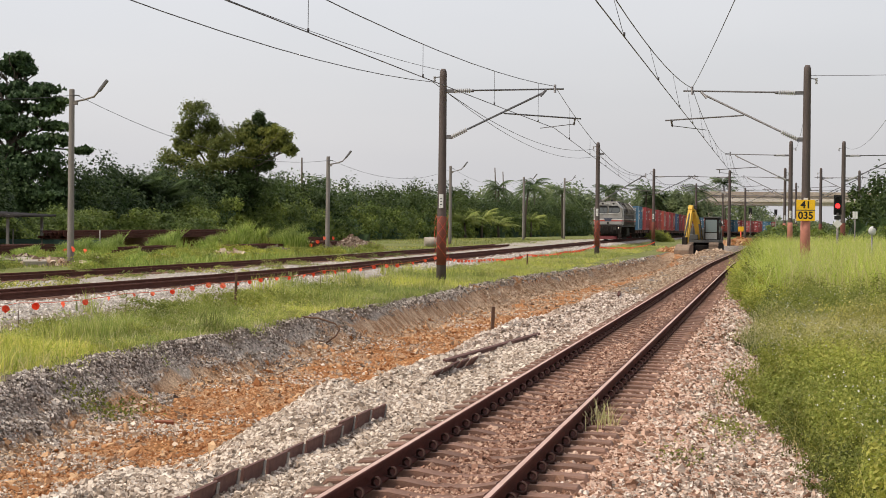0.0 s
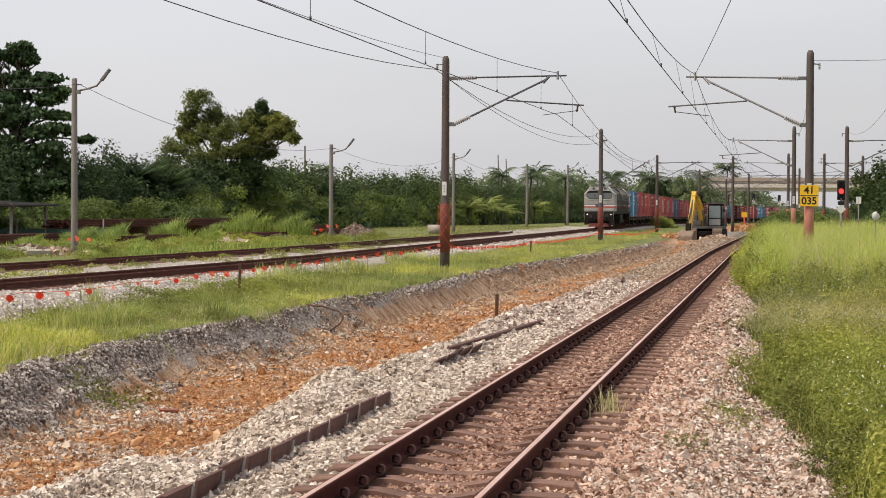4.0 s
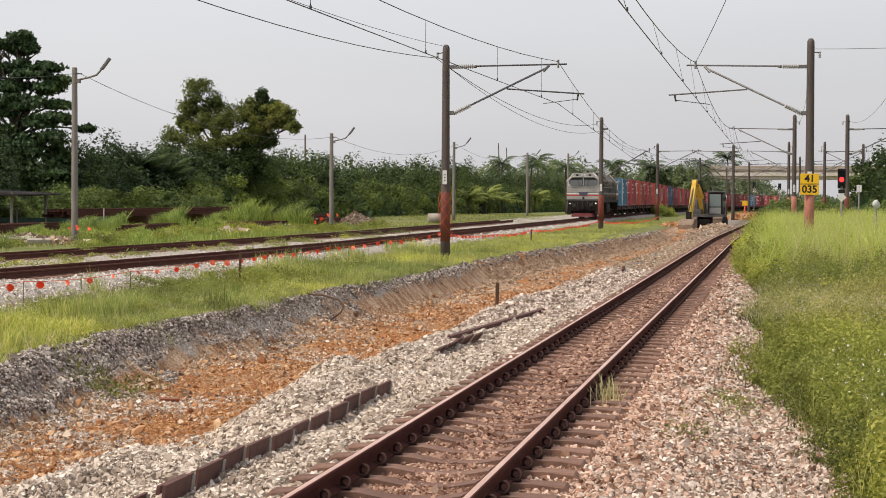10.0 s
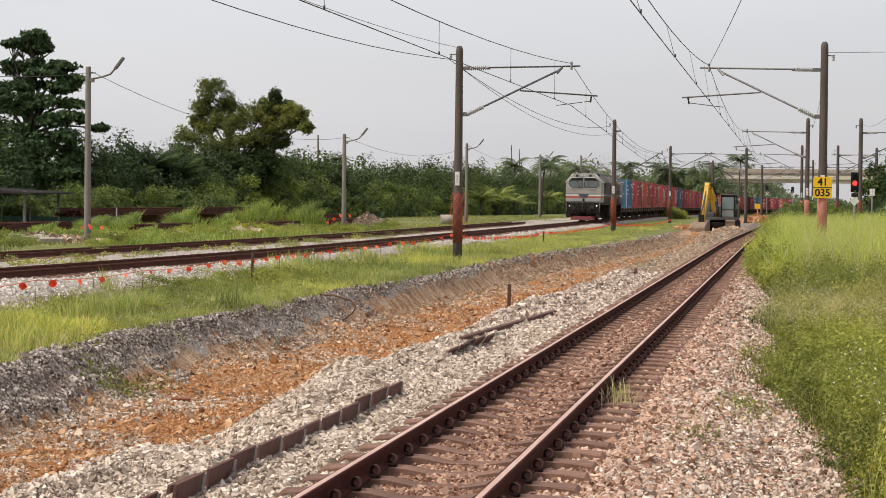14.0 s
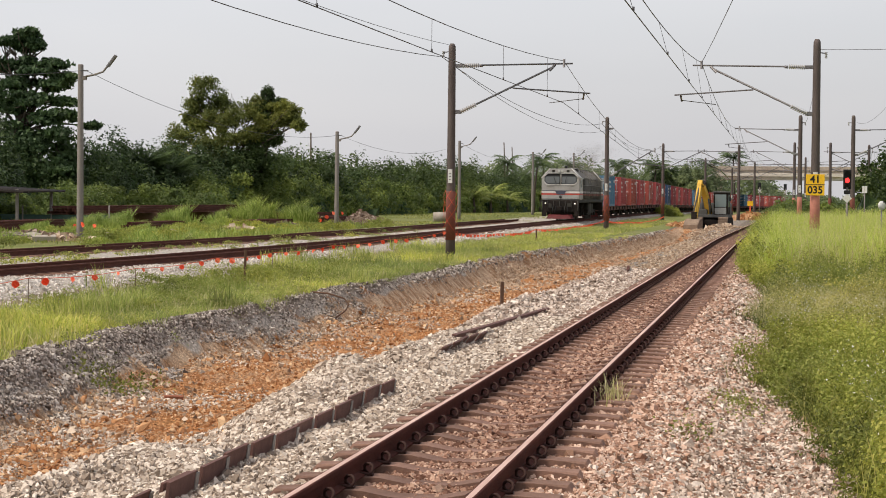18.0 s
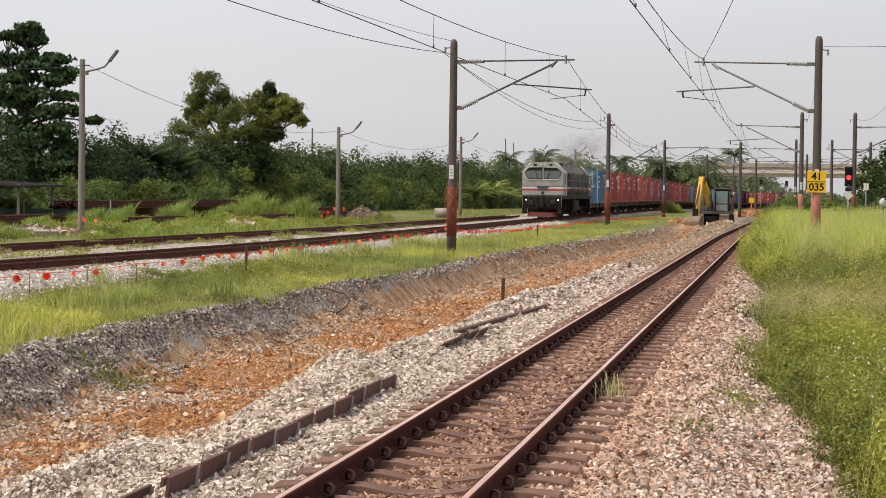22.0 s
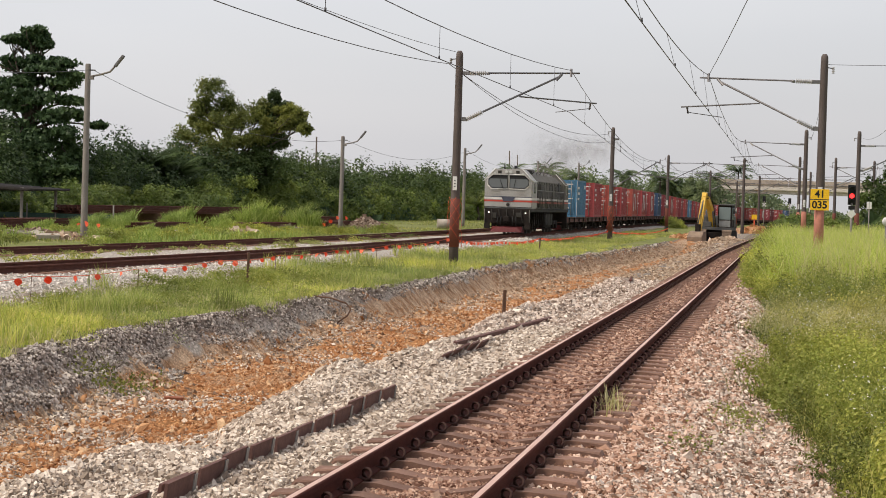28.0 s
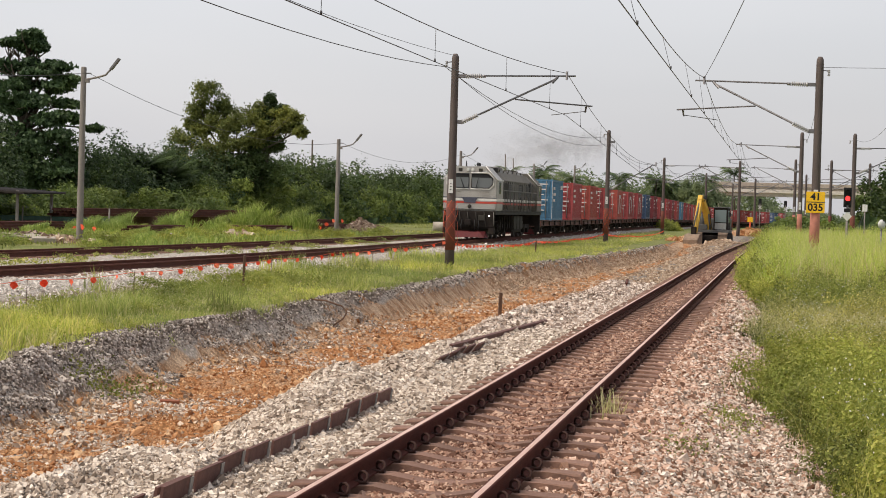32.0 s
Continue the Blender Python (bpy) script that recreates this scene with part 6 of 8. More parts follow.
            part("red_band", box(*sorted((s * 1.3, s * 1.32)), y, y + 1.2, 1.8, 1.91), STRIPE_R, m)
    # below the cab: buffer beam, lights, coupler, hoses, plough, steps
    for y, o in ((0.3, -1), (L - 0.3, 1)):
        part("buffer_beam", box(-1.3, 1.3, *sorted((y, y - o * 0.22)), 0.62, 1.45, 0.03), GRIME, m)
        for s in (-1, 1):
            bm = bmesh.new()
            add_lathe(bm, ((0.04, 0), (0.044, 0.04), (0.025, 0.055)), 12, "Y")
            for v in bm.verts:
                v.co.y *= o
            part("headlight", bm, HEADLIGHT if o < 0 else LENS, m, "small round headlight").matrix_basis = pose(s * 1.05, y + o * 0.02, 1.22)
            part("step_ladder", box(*sorted((s * 1.0, s * 1.32)), *sorted((y + o * 0.02, y - o * 0.25)), 0.3, 0.62, 0.02), GRIME, m)
            for d in (0.32, 0.5):
                part("air_hose", tube(((s * d, y + o * 0.05, 1.0), (s * (d + 0.04), y + o * 0.18, 0.72), (s * (d + 0.02), y + o * 0.14, 0.5)), 0.03, 6), BLACK, m)
            part("corner_rail", tube(((s * 1.28, y + o * 0.05, 0.7), (s * 1.28, y + o * 0.08, 1.4)), 0.022, 6), LOCO_GREY, m)
        for q in range(5):
            part("brake_pipe", tube(((-0.9 + q * 0.42, y + o * 0.03, 1.4), (-0.86 + q * 0.42, y + o * 0.12, 1.1), (-0.9 + q * 0.45, y + o * 0.06, 0.66)), 0.022, 5), LOCO_DARK, m)
        part("jumper_box", box(0.5, 0.82, *sorted((y, y + o * 0.1)), 0.98, 1.24, 0.02), LOCO_DARK, m)
        part("jumper_box", box(-0.85, -0.6, *sorted((y, y + o * 0.08)), 0.9, 1.2, 0.02), LOCO_DARK, m)
        bm = bmesh.new()
        add_box(bm, -0.16, 0.16, *sorted((y + o * 0.02, y + o * 0.34)), 0.72, 1.02, 0.04)
        part("coupler", bm, GRIME, m)
        bm = bmesh.new()
        a = [(-0.85, 0.0, 0.44), (0.85, 0.0, 0.44), (1.0, 0.0, 0.12), (-1.0, 0.0, 0.12)]
        b = [(-0.6, 0.2, 0.4), (0.6, 0.2, 0.4), (0.85, 0.32, 0.12), (-0.85, 0.32, 0.12)]
        va = [bm.verts.new((x, y - o * 0.1 + o * d, z)) for x, d, z in a]
        vb = [bm.verts.new((x, y + o * d, z)) for x, d, z in b]
        for i in range(4):
            bm.faces.new((va[i], va[(i + 1) % 4], vb[(i + 1) % 4], vb[i]))
        bm.faces.new(va), bm.faces.new(vb)
        part("plough", bm, PLOUGH, m, "dull red rail plough")
    bm = box(-1.15, 1.15, 7.9, 11.6, 0.32, 1.25, 0.12)
    part("fuel_tank", bm, GRIME, m)
    for s in (-1, 1):
        for q in range(6):
            part("brake_gear", box(*sorted((s * 0.95, s * 1.2)), 2.3 + q * 0.85, 2.6 + q * 0.85, 0.35 + 0.12 * (q % 3), 0.8 + 0.1 * (q % 2), 0.03), GRIME, m)
            part("pipe_run", tube(((s * 1.28, 2.2 + q * 0.9, 1.26), (s * 1.26, 2.5 + q * 0.9, 1.05), (s * 1.22, 2.7 + q * 0.9, 0.5)), 0.03, 5), GRIME, m)
        for a in (2.0, 7.2):
            for z in (0.35, 0.65, 0.95):
                part("side_step", box(*sorted((s * 1.1, s * 1.34)), a, a + 0.5, z, z + 0.04), GRIME, m)
    for k in range(3):
        part("battery_box", box(1.14, 1.27, 8.0 + k * 1.2, 9.0 + k * 1.2, 0.5, 1.2, 0.02), LOCO_DARK, m)
    ws = bogie(m, (2.9, 4.6, 6.3), 0.46, 0.78, 0.55) + bogie(m, (13.2, 14.9, 16.6), 0.46, 0.78, 0.55)
    return m, ws


loco, loco_wheels = locomotive()


def container_paint(name, base):
    return surface(name, base, tuple(c * 0.45 + 0.02 for c in base), 0.55, 0, 14, 0.9, 0.55, 0.1, 0.004, vary=0.22)


CP = {"blue": container_paint("faded_blue_container_paint", (0.075, 0.19, 0.3)), "red": container_paint("faded_red_container_paint", (0.33, 0.055, 0.055)), "orange": container_paint("orange_red_container_paint", (0.46, 0.09, 0.065)),
      "maroon": container_paint("maroon_container_paint", (0.23, 0.038, 0.046)), "navy": container_paint("dark_blue_container_paint", (0.05, 0.09, 0.17))}
MARK = surface("worn_stencil_and_highlight", (0.72, 0.68, 0.66), (0.5, 0.42, 0.4), 0.6, 0, 30, 2, 0.6, 0)


def corrugated(bm, a, b, z0, z1, out, n, depth=0.036):
    """A corrugated sheet from a to b, upright, waves to the side given by out."""
    a, b, out = Vector(a), Vector(b), Vector(out)
    cols = []
    for k in range(n):
        for u, d in ((0.0, 0), (0.3, 0), (0.5, 1), (0.8, 1)):
            p = a.lerp(b, (k + u) / n) - out * depth * d
            cols.append((bm.verts.new((p.x, p.y, z0)), bm.verts.new((p.x, p.y, z1))))
    cols.append((bm.verts.new((b.x, b.y, z0)), bm.verts.new((b.x, b.y, z1))))
    for p, q in zip(cols, cols[1:]):
        bm.faces.new((p[0], q[0], q[1], p[1]))


def container(colour, marks, far=False):
    """A twenty-foot freight container; origin at the middle of its base."""
    words = {"blue": "faded blue", "red": "faded red", "orange": "orange-red", "maroon": "dark maroon", "navy": "dark blue"}[colour]
    c = thing("freight_container", (0, 0, 0), "%s corrugated steel freight container riding on a flat wagon" % words, "container", "containers on the train")
    P = CP[colour]
    hl, hw, H = 3.03, 1.22, 2.59
    bm = bmesh.new()
    corrugated(bm, (hw - 0.02, -hl + 0.12, 0), (hw - 0.02, hl - 0.12, 0), 0.15, H - 0.1, (1, 0, 0), 20)
    corrugated(bm, (-hw + 0.02, hl - 0.12, 0), (-hw + 0.02, -hl + 0.12, 0), 0.15, H - 0.1, (-1, 0, 0), 20)
    corrugated(bm, (hw - 0.1, hl - 0.02, 0), (-hw + 0.1, hl - 0.02, 0), 0.15, H - 0.1, (0, 1, 0), 8)
    add_box(bm, -hw + 0.06, hw - 0.06, -hl + 0.06, hl - 0.06, 0.1, H - 0.03)
    part("body", bm, P, c)
    bm = bmesh.new()
    for sx in (-1, 1):
        for sy in (-1, 1):
            add_box(bm, *sorted((sx * hw, sx * (hw - 0.13))), *sorted((sy * hl, sy * (hl - 0.15))), 0, H)
        add_box(bm, *sorted((sx * hw, sx * (hw - 0.06))), -hl + 0.15, hl - 0.15, 0.02, 0.17)
        add_box(bm, *sorted((sx * hw, sx * (hw - 0.06))), -hl + 0.15, hl - 0.15, H - 0.12, H - 0.01)
    for sy in (-1, 1):
        for z0, z1 in ((0.02, 0.17), (H - 0.13, H - 0.01)):
            add_box(bm, -hw + 0.13, hw - 0.13, *sorted((sy * hl, sy * (hl - 0.08))), z0, z1)
    part("frame", bm, P, c)
    for s in (-1, 1):
        d = part("door", box(*sorted((s * 0.02, s * 1.08)), -hl + 0.01, -hl + 0.07, 0.18, H - 0.14, 0.01), P, c)
        if not far:
            for z in (0.55, 1.15, 1.75):
                part("door_panel", box(*sorted((s * 0.1, s * 1.0)), -hl - 0.03, -hl + 0.02, z, z + 0.38, 0.01), P, d)
            for x in (0.28, 0.82):
                r = part("lock_rod", tube(((s * x, -hl - 0.04, 0.12), (s * x, -hl - 0.04, H - 0.1)), 0.024, 6), STRAP, d, "dull grey locking rod")
                part("rod_handle", box(*sorted((s * x, s * (x + 0.2))), -hl - 0.06, -hl - 0.03, 1.0, 1.04), P, d)
        for k in range(6 if s > 0 else 2):
            part("stencil_mark", box(*sorted((s * 0.34, s * (0.7 + 0.12 * ((k * 7) % 3)))), -hl - 0.036, -hl - 0.031, 0.6 + k * 0.33, 0.67 + k * 0.33), MARK, d)
    if colour == "blue":
        # the corner post's bright edge is a highlight drawn as a pale strip
        part("corner_strip", box(hw - 0.012, hw + 0.006, -hl - 0.006, -hl + 0.05, 0.1, H - 0.08), MARK, c, "pale strip painted as the corner post's highlight")
    if marks == "tall":
        bm = bmesh.new()
        add_box(bm, hw, hw + 0.006, -1.3, -0.7, 0.5, 2.1)
        add_box(bm, hw, hw + 0.006, -1.3, 0.5, 1.85, 2.15)
        part("side_mark", bm, MARK, c, "large white block on the side")
        part("side_mark", box(hw, hw + 0.006, 0.9, 1.3, 0.6, 1.9), MARK, c)
    else:
        part("side_mark", box(hw, hw + 0.006, 1.5, 2.6, 2.0, 2.25), MARK, c)
        for k in range(3):
            part("side_mark", box(hw, hw + 0.006, -2.5, -1.5 + 0.3 * (k % 2), 1.2 + k * 0.38, 1.36 + k * 0.38), MARK, c)
    return c


def flat_wagon():
    w = thing("flat_wagon", (0, 0, 0), "grimy dark container flat wagon on two bogies", "wagon", "wagons of the train")
    part("deck", box(-1.2, 1.2, 0.35, 11.75, 1.02, 1.12, 0.01), GRIME, w)
    for s in (-1, 1):
        bm = bmesh.new()
        add_profile(bm, ((s * 1.22, 1.12), (s * 1.22, 1.08), (s * 1.15, 1.06), (s * 1.15, 0.86), (s * 1.22, 0.84), (s * 1.22, 0.8), (s * 1.05, 0.8), (s * 1.05, 1.12)), 0.35, 11.75)
        part("side_sill", bm, OLD_STEEL, w)
        for k in range(4):
            part("stake_pocket", box(*sorted((s * 1.2, s * 1.27)), 1.4 + k * 3.0, 1.6 + k * 3.0, 0.82, 1.1), GRIME, w)
    part("centre_sill", box(-0.25, 0.25, 0.1, 12.0, 0.5, 0.85), GRIME, w)
    for y in (0.0, 12.1):
        part("coupler", box(-0.14, 0.14, y - 0.35, y + 0.35, 0.7, 0.95, 0.03), GRIME, w)
    part("end_beam", box(-1.22, 1.22, 0.3, 0.45, 0.75, 1.12, 0.01), OLD_STEEL, w)
    part("end_beam", box(-1.22, 1.22, 11.65, 11.8, 0.75, 1.12, 0.01), OLD_STEEL, w)
    part("brake_tank", tube(((0.5, 5.2, 0.65), (0.5, 6.6, 0.65)), 0.2, 10), GRIME, w)
    for o in w.children:
        if o.name.split(".")[0] in ("deck", "side_sill", "stake_pocket", "end_beam"):
            o.matrix_basis = pose(0, 0, -0.18)
    ws = bogie(w, (1.7, 3.45), 0.4, 0.74, 0.4) + bogie(w, (8.65, 10.4), 0.4, 0.74, 0.4)
    return w, ws


ORDER = "blue red orange red orange* red* red* navy maroon red* red maroon red blue maroon red red* orange blue maroon red red blue maroon red orange red* maroon red navy red maroon blue red red maroon orange red blue red maroon red red navy red maroon red blue".split()
N_WAGONS, WAGON_STEP, FIRST = 31, 12.3, 20.1
protos = {}
wagons, boxes_on = [], []
w0, ws0 = flat_wagon()
for k in range(N_WAGONS):
    w = w0 if k == 0 else copy_thing(w0, Matrix.Identity(4))
    wagons.append((w, FIRST + k * WAGON_STEP))
for k, code in enumerate(ORDER[:N_WAGONS]):
    key = (code, k > 11)
    if key in protos:
        c = copy_thing(protos[key], Matrix.Identity(4))
    else:
        c = protos[key] = container(code.strip("*"), "tall" if "*" in code else "rows", far=k > 11)
    boxes_on.append((c, FIRST + k * WAGON_STEP + 8.75))

# ---- street lamps, signs and signals ----
def street_lamp(x, y, top, label):
    z = fall(y) - 0.35
    m = thing("street_lamp", (x, y, z), label, "street lamp", "lamp posts along the yard")
    hgt = top - z
    bm = bmesh.new()
    add_lathe(bm, ((0.165, -0.4), (0.16, 0.5), (0.125, hgt - 0.05), (0.11, hgt)), 8)
    part("post", bm, LAMP_POST, m)
    bm = tube(((0.1, 0, hgt - 0.55), (0.6, 0, hgt - 0.45), (1.0, 0, hgt - 0.33), (1.25, 0, hgt - 0.05)), 0.045, 6)
    part("arm", bm, LAMP_POST, m)
    bm = box(-0.06, 0.06, -0.1, 0.1, 0, 0.62, 0.03)
    lamp = part("lamp_head", bm, GALV, m, "slim tilted lamp head")
    lamp.matrix_basis = pose(1.22, 0, hgt - 0.1, 0, 38, 0)
    part("clamp", box(0.08, 0.26, -0.08, 0.08, hgt - 0.68, hgt - 0.5, 0.01), LAMP_POST, m)
    part("wire_bracket", box(0.05, 0.34, -0.03, 0.03, hgt - 0.3, hgt - 0.25), GALV, m)
    return m


LAMPS = ((-30, 80.6, 7.35), (-30, 130, 6.15), (-29.8, 180, 7.0), (-30, 236, 7.3), (-30, 283, 8.3))
for k, (x, y, top) in enumerate(LAMPS):
    street_lamp(x, y, top, "weathered grey street lamp on a tall post in the yard" if k < 2 else "far grey street lamp before the tree belt")
hang("lamp_wire", [(-30, 40, 7.1)] + [(x + 0.2, y, top - 0.25) for x, y, top in LAMPS], 0.012, 1.1, "slack dark cable slung between the lamp posts")


def lettering(text, size, mat, parent, at, name="lettering"):
    """Raised letters of the built-in font, upright and facing the camera."""
    cu = bpy.data.curves.new(name, "FONT")
    cu.body, cu.size, cu.extrude, cu.align_x, cu.align_y, cu.offset = text, size, 0.002, "CENTER", "CENTER", size * 0.025
    tmp = new(name, cu)
    me = bpy.data.meshes.new_from_object(tmp)
    bpy.data.objects.remove(tmp)
    me.materials.clear()
    me.materials.append(mat)
    ob = new(name, me)
    ob.parent = parent
    ob.matrix_basis = pose(*at, 90, 0, 0)
    return ob


sg = thing("kilometre_sign", (RIGHT_X, RIGHT_Y - 0.2, 2.3), "yellow enamel kilometre sign with black numerals on a mast", "sign")
part("upper_plate", box(-0.31, 0.31, -0.012, 0.0, 0.015, 0.355, 0.003), YELLOW, sg)
part("lower_plate", box(-0.31, 0.31, -0.012, 0.0, -0.355, -0.01, 0.003), YELLOW, sg)
part("dividing_bar", box(-0.31, 0.31, -0.016, -0.012, -0.008, 0.016), BLACK, sg)
lettering("41", 0.34, BLACK, sg, (0, -0.014, 0.18))
lettering("035", 0.34, BLACK, sg, (0, -0.014, -0.18))
for z in (0.25, -0.25):
    part("clamp_band", box(-0.18, 0.18, 0.0, 0.06, z - 0.02, z + 0.02), GALV, sg)

RED_LAMP = glow("lit_red_signal_lens", (1.0, 0.03, 0.03), 2.6)


def signal(place, z_head, label, lit=True):
    m = thing("railway_signal", place, label, "signal")
    part("post", tube(((0, 0, -0.9), (0, 0, z_head - 0.4)), 0.06, 8), LAMP_POST, m)
    part("backboard", box(-0.2, 0.2, 0.02, 0.06, z_head - 0.5, z_head + 0.5, 0.02), BLACK, m)
    for k, z in enumerate((0.28, -0.05, -0.36)):
        bm = bmesh.new()
        add_lathe(bm, ((0.12, 0.02), (0.125, -0.06), (0.1, -0.03)), 16, "Y", (0, 0, z_head + z))
        part("lens", bm, RED_LAMP if lit and k == 1 else BLACK, m, "lit red lens" if lit and k == 1 else "dark unlit lens")
        bm = bmesh.new()
        for i in range(9):
            a = math.pi * i / 8
            p = Vector((math.cos(a) * 0.14, 0, z_head + z + math.sin(a) * 0.14))
            add_box(bm, p.x - 0.03, p.x + 0.03, -0.2, 0.02, p.z - 0.012, p.z + 0.012)
        part("hood", bm, BLACK, m)
    d = box(-0.17, 0.17, -0.02, 0.0, -0.17, 0.17, 0.01)
    part("diamond_plate", d, WHITE, m, "white diamond plate").matrix_basis = pose(0, -0.05, z_head - 0.95, 0, 45, 0)
    part("equipment_box", box(-0.16, 0.16, -0.1, 0.12, z_head - 0.74, z_head - 0.55, 0.02), BLACK, m)
    return m


signal((3.2, 100, 0), 2.84, "railway colour-light signal showing red beside the shrubs")
for x, y, z in ((-2.9, 255, 3.1), (0.35, 260, 3.0)):
    m = thing("railway_signal", (x, y, fall(y)), "far dark railway signal with a white cross board", "signal")
    part("post", tube(((0, 0, -0.8), (0, 0, z + 0.4)), 0.06, 6), LAMP_POST, m)
    part("backboard", box(-0.2, 0.2, 0, 0.06, z + 0.2, z + 1.0, 0.03), BLACK, m)
    for a in (45, -45):
        part("cross_board", box(-0.3, 0.3, -0.02, 0, -0.05, 0.05), WHITE, m).matrix_basis = pose(0, -0.05, z - 0.1, 0, a, 0)
m = thing("notice_board", (4.55, 112, 0), "small white board on a thin post", "sign")
part("post", tube(((0, 0, -0.8), (0, 0, 2.6)), 0.035, 6), LAMP_POST, m)
part("board", box(-0.14, 0.14, -0.03, 0, 2.2, 2.6, 0.01), WHITE, m)
m = thing("round_mirror", pose(3.45, 70, 0, 0, 0, 35), "tilted round white disc on a short post", "sign")
part("post", tube(((0, 0.03, -0.8), (0, 0.03, 1.6)), 0.03, 6), GALV, m)
bm = bmesh.new()
add_lathe(bm, ((0.02, -0.06), (0.1, -0.05), (0.16, 0.0), (0.165, 0.02)), 18, "Y", (0, 0, 1.62))
part("disc", bm, WHITE, m, "dull white disc")
part("dark_crescent", tube([(0.13 * math.cos(a), -0.075, 1.62 + 0.13 * math.sin(a)) for a in (0.2, 0.7, 1.2, 1.7)], 0.02, 5), BLACK, m)
m = thing("notice_board", (-3.2, 200, 0), "small yellow board on an orange post", "sign")
part("post", tube(((0, 0, -0.8), (0, 0, 1.2)), 0.07, 6), ORANGE, m)
part("board", box(-0.28, 0.28, -0.05, 0, 1.1, 1.6, 0.02), YELLOW, m)

# ---- orange flag line, nets and stakes ----
STAKE = surface("rough_brown_stake", (0.15, 0.085, 0.055), None, 0.9, 0, 40, 5, 0.6, 0.3, 0.004)


def stake(x, y, z0, z1, r, label):
    bm = box(-r, r, -r, r, -0.3, z1 - z0, 0.004)
    s = part("stake", bm, STAKE)
    s.matrix_basis = pose(x, y, z0, 1.5, 1.0, 20)
    return tagged(s, label, "stake", "stakes")


stake(-6.11, 42.8, -0.8, -0.08, 0.035, "dark wooden stake driven into the trench floor")
stake(-12.2, 43.5, -0.32, 0.52, 0.028, "thin brown stake standing in the bank grass")
stake(-11.5, 92, -0.34, 0.3, 0.03, "thin brown stake under the flag line")
for k, y in enumerate((33, 38.5, 49, 55, 60.5)):
    stake(-13.25 + 0.12 * k, y, -0.3, 0.26, 0.006, "thin brown stake holding the flag line")

line = thing("flag_line", (0, 0, 0), "slack string of orange-red plastic flags beside the track", "flag line")
KNOTS = [(-13.3, 27, 0.22), (-13.25, 33, 0.26), (-13.15, 38.5, 0.24), (-13.05, 44, 0.3), (-12.95, 49, 0.3), (-12.8, 55, 0.34), (-12.3, 60.5, 0.42), (-11.35, 65.75, 0.6), (-11.4, 79, 0.3), (-11.5, 92, 0.28), (-11.4, 108, 0.2), (-11.3, 125.8, 0.35),
         (-11.2, 145, 0.05), (-11.1, 165, -0.1), (-11.05, 185.7, 0.1)]
bm = bmesh.new()
pts = []
for a, b in zip(KNOTS, KNOTS[1:]):
    for k in range(6):
        u = k / 6
        p = Vector(a).lerp(Vector(b), u)
        p.z -= 0.22 * u * (1 - u) * (1 if a[1] < 60 else 1.6)
        pts.append(p)
pts.append(Vector(KNOTS[-1]))
add_tube(bm, pts, 0.006, 4)
part("string", bm, ORANGE, line)
fl = bmesh.new()
rows_f = [[fl.verts.new((x * wd, 0.03 * math.sin(x * 30 + z * 19), z + lift * abs(x))) for x in (-0.085, 0.0, 0.085)] for z, wd, lift in ((0.0, 0.7, -0.2), (-0.09, 1.1, 0.1), (-0.17, 0.75, 0.5))]
for a, b in zip(rows_f, rows_f[1:]):
    for k in range(2):
        fl.faces.new((a[k], a[k + 1], b[k + 1], b[k]))
bmesh.ops.solidify(fl, geom=fl.faces[:], thickness=0.004)
flag0 = part("flag", fl, FLAG, line)
rf = np.random.default_rng(31)
dist, nxt, first = 0.0, 0.4, True
for a, b in zip(pts, pts[1:]):
    seg = (b - a).length
    while nxt < dist + seg:
        p = a.lerp(b, (nxt - dist) / seg)
        o = flag0 if first else new("flag", flag0.data)
        first = False
        o.parent = line
        s = rf.uniform(0.5, 0.85) if p.y < 64 else rf.uniform(0.45, 0.8)
        o.matrix_basis = pose(p.x, p.y, p.z, rf.uniform(-25, 25), rf.uniform(-20, 20), rf.uniform(-50, 50)) @ Matrix.Diagonal((s, s, s, 1))
        nxt += rf.uniform(0.95, 1.5) if p.y < 64 else rf.uniform(0.6, 1.0) if p.y < 128 else rf.uniform(0.7, 1.2)
    dist += seg


def wrap_net(x, y, z0, z1, r, label):
    """Plastic mesh wound round a mast: strands both ways."""
    n = thing("safety_net", (x, y, 0), label, "safety net")
    for way in (-1, 1):
        for k in range(3):
            bm = bmesh.new()
            add_tube(bm, [(math.cos(way * u * 5 + k * 1.26) * r * (1.12 - 0.14 * u), math.sin(way * u * 5 + k * 1.26) * r * (1.12 - 0.14 * u), z0 + (z1 - z0) * u) for u in [i / 14 for i in range(15)]], 0.005, 4)
            part("strand", bm, ORANGE, n)
    return n


wrap_net(LEFT_X, LEFT_Y, 0.32, 2.02, 0.24, "orange plastic mesh wrapped round the foot of a mast")
wrap_net(LEFT_X, LEFT_Y + SPAN, 0.3, 1.95, 0.2, "orange plastic mesh wrapped round a far mast")
scraps = ((-34.8, 84.0, 0.05), (-34.7, 85.0, 0.06), (-34.9, 88.0, 0.15), (-35.9, 92.0, 0.28), (-33.8, 90.0, 0.58), (-29.6, 79.8, 0.82), (-33.9, 93.0, 0.54), (-32.3, 92.0, 0.25), (-31.7, 92.0, 0.13), (-30.3, 90.0, 0.06), (-30.8, 124.0, 0.05), (-30.7, 125.0, 0.05), (-30.5, 126.0, 0.27), (-30.4, 127.0, 0.50), (-30.3, 128.5, 0.76), (-30.1, 129.5, 0.99), (-29.6, 130.0, 1.01))
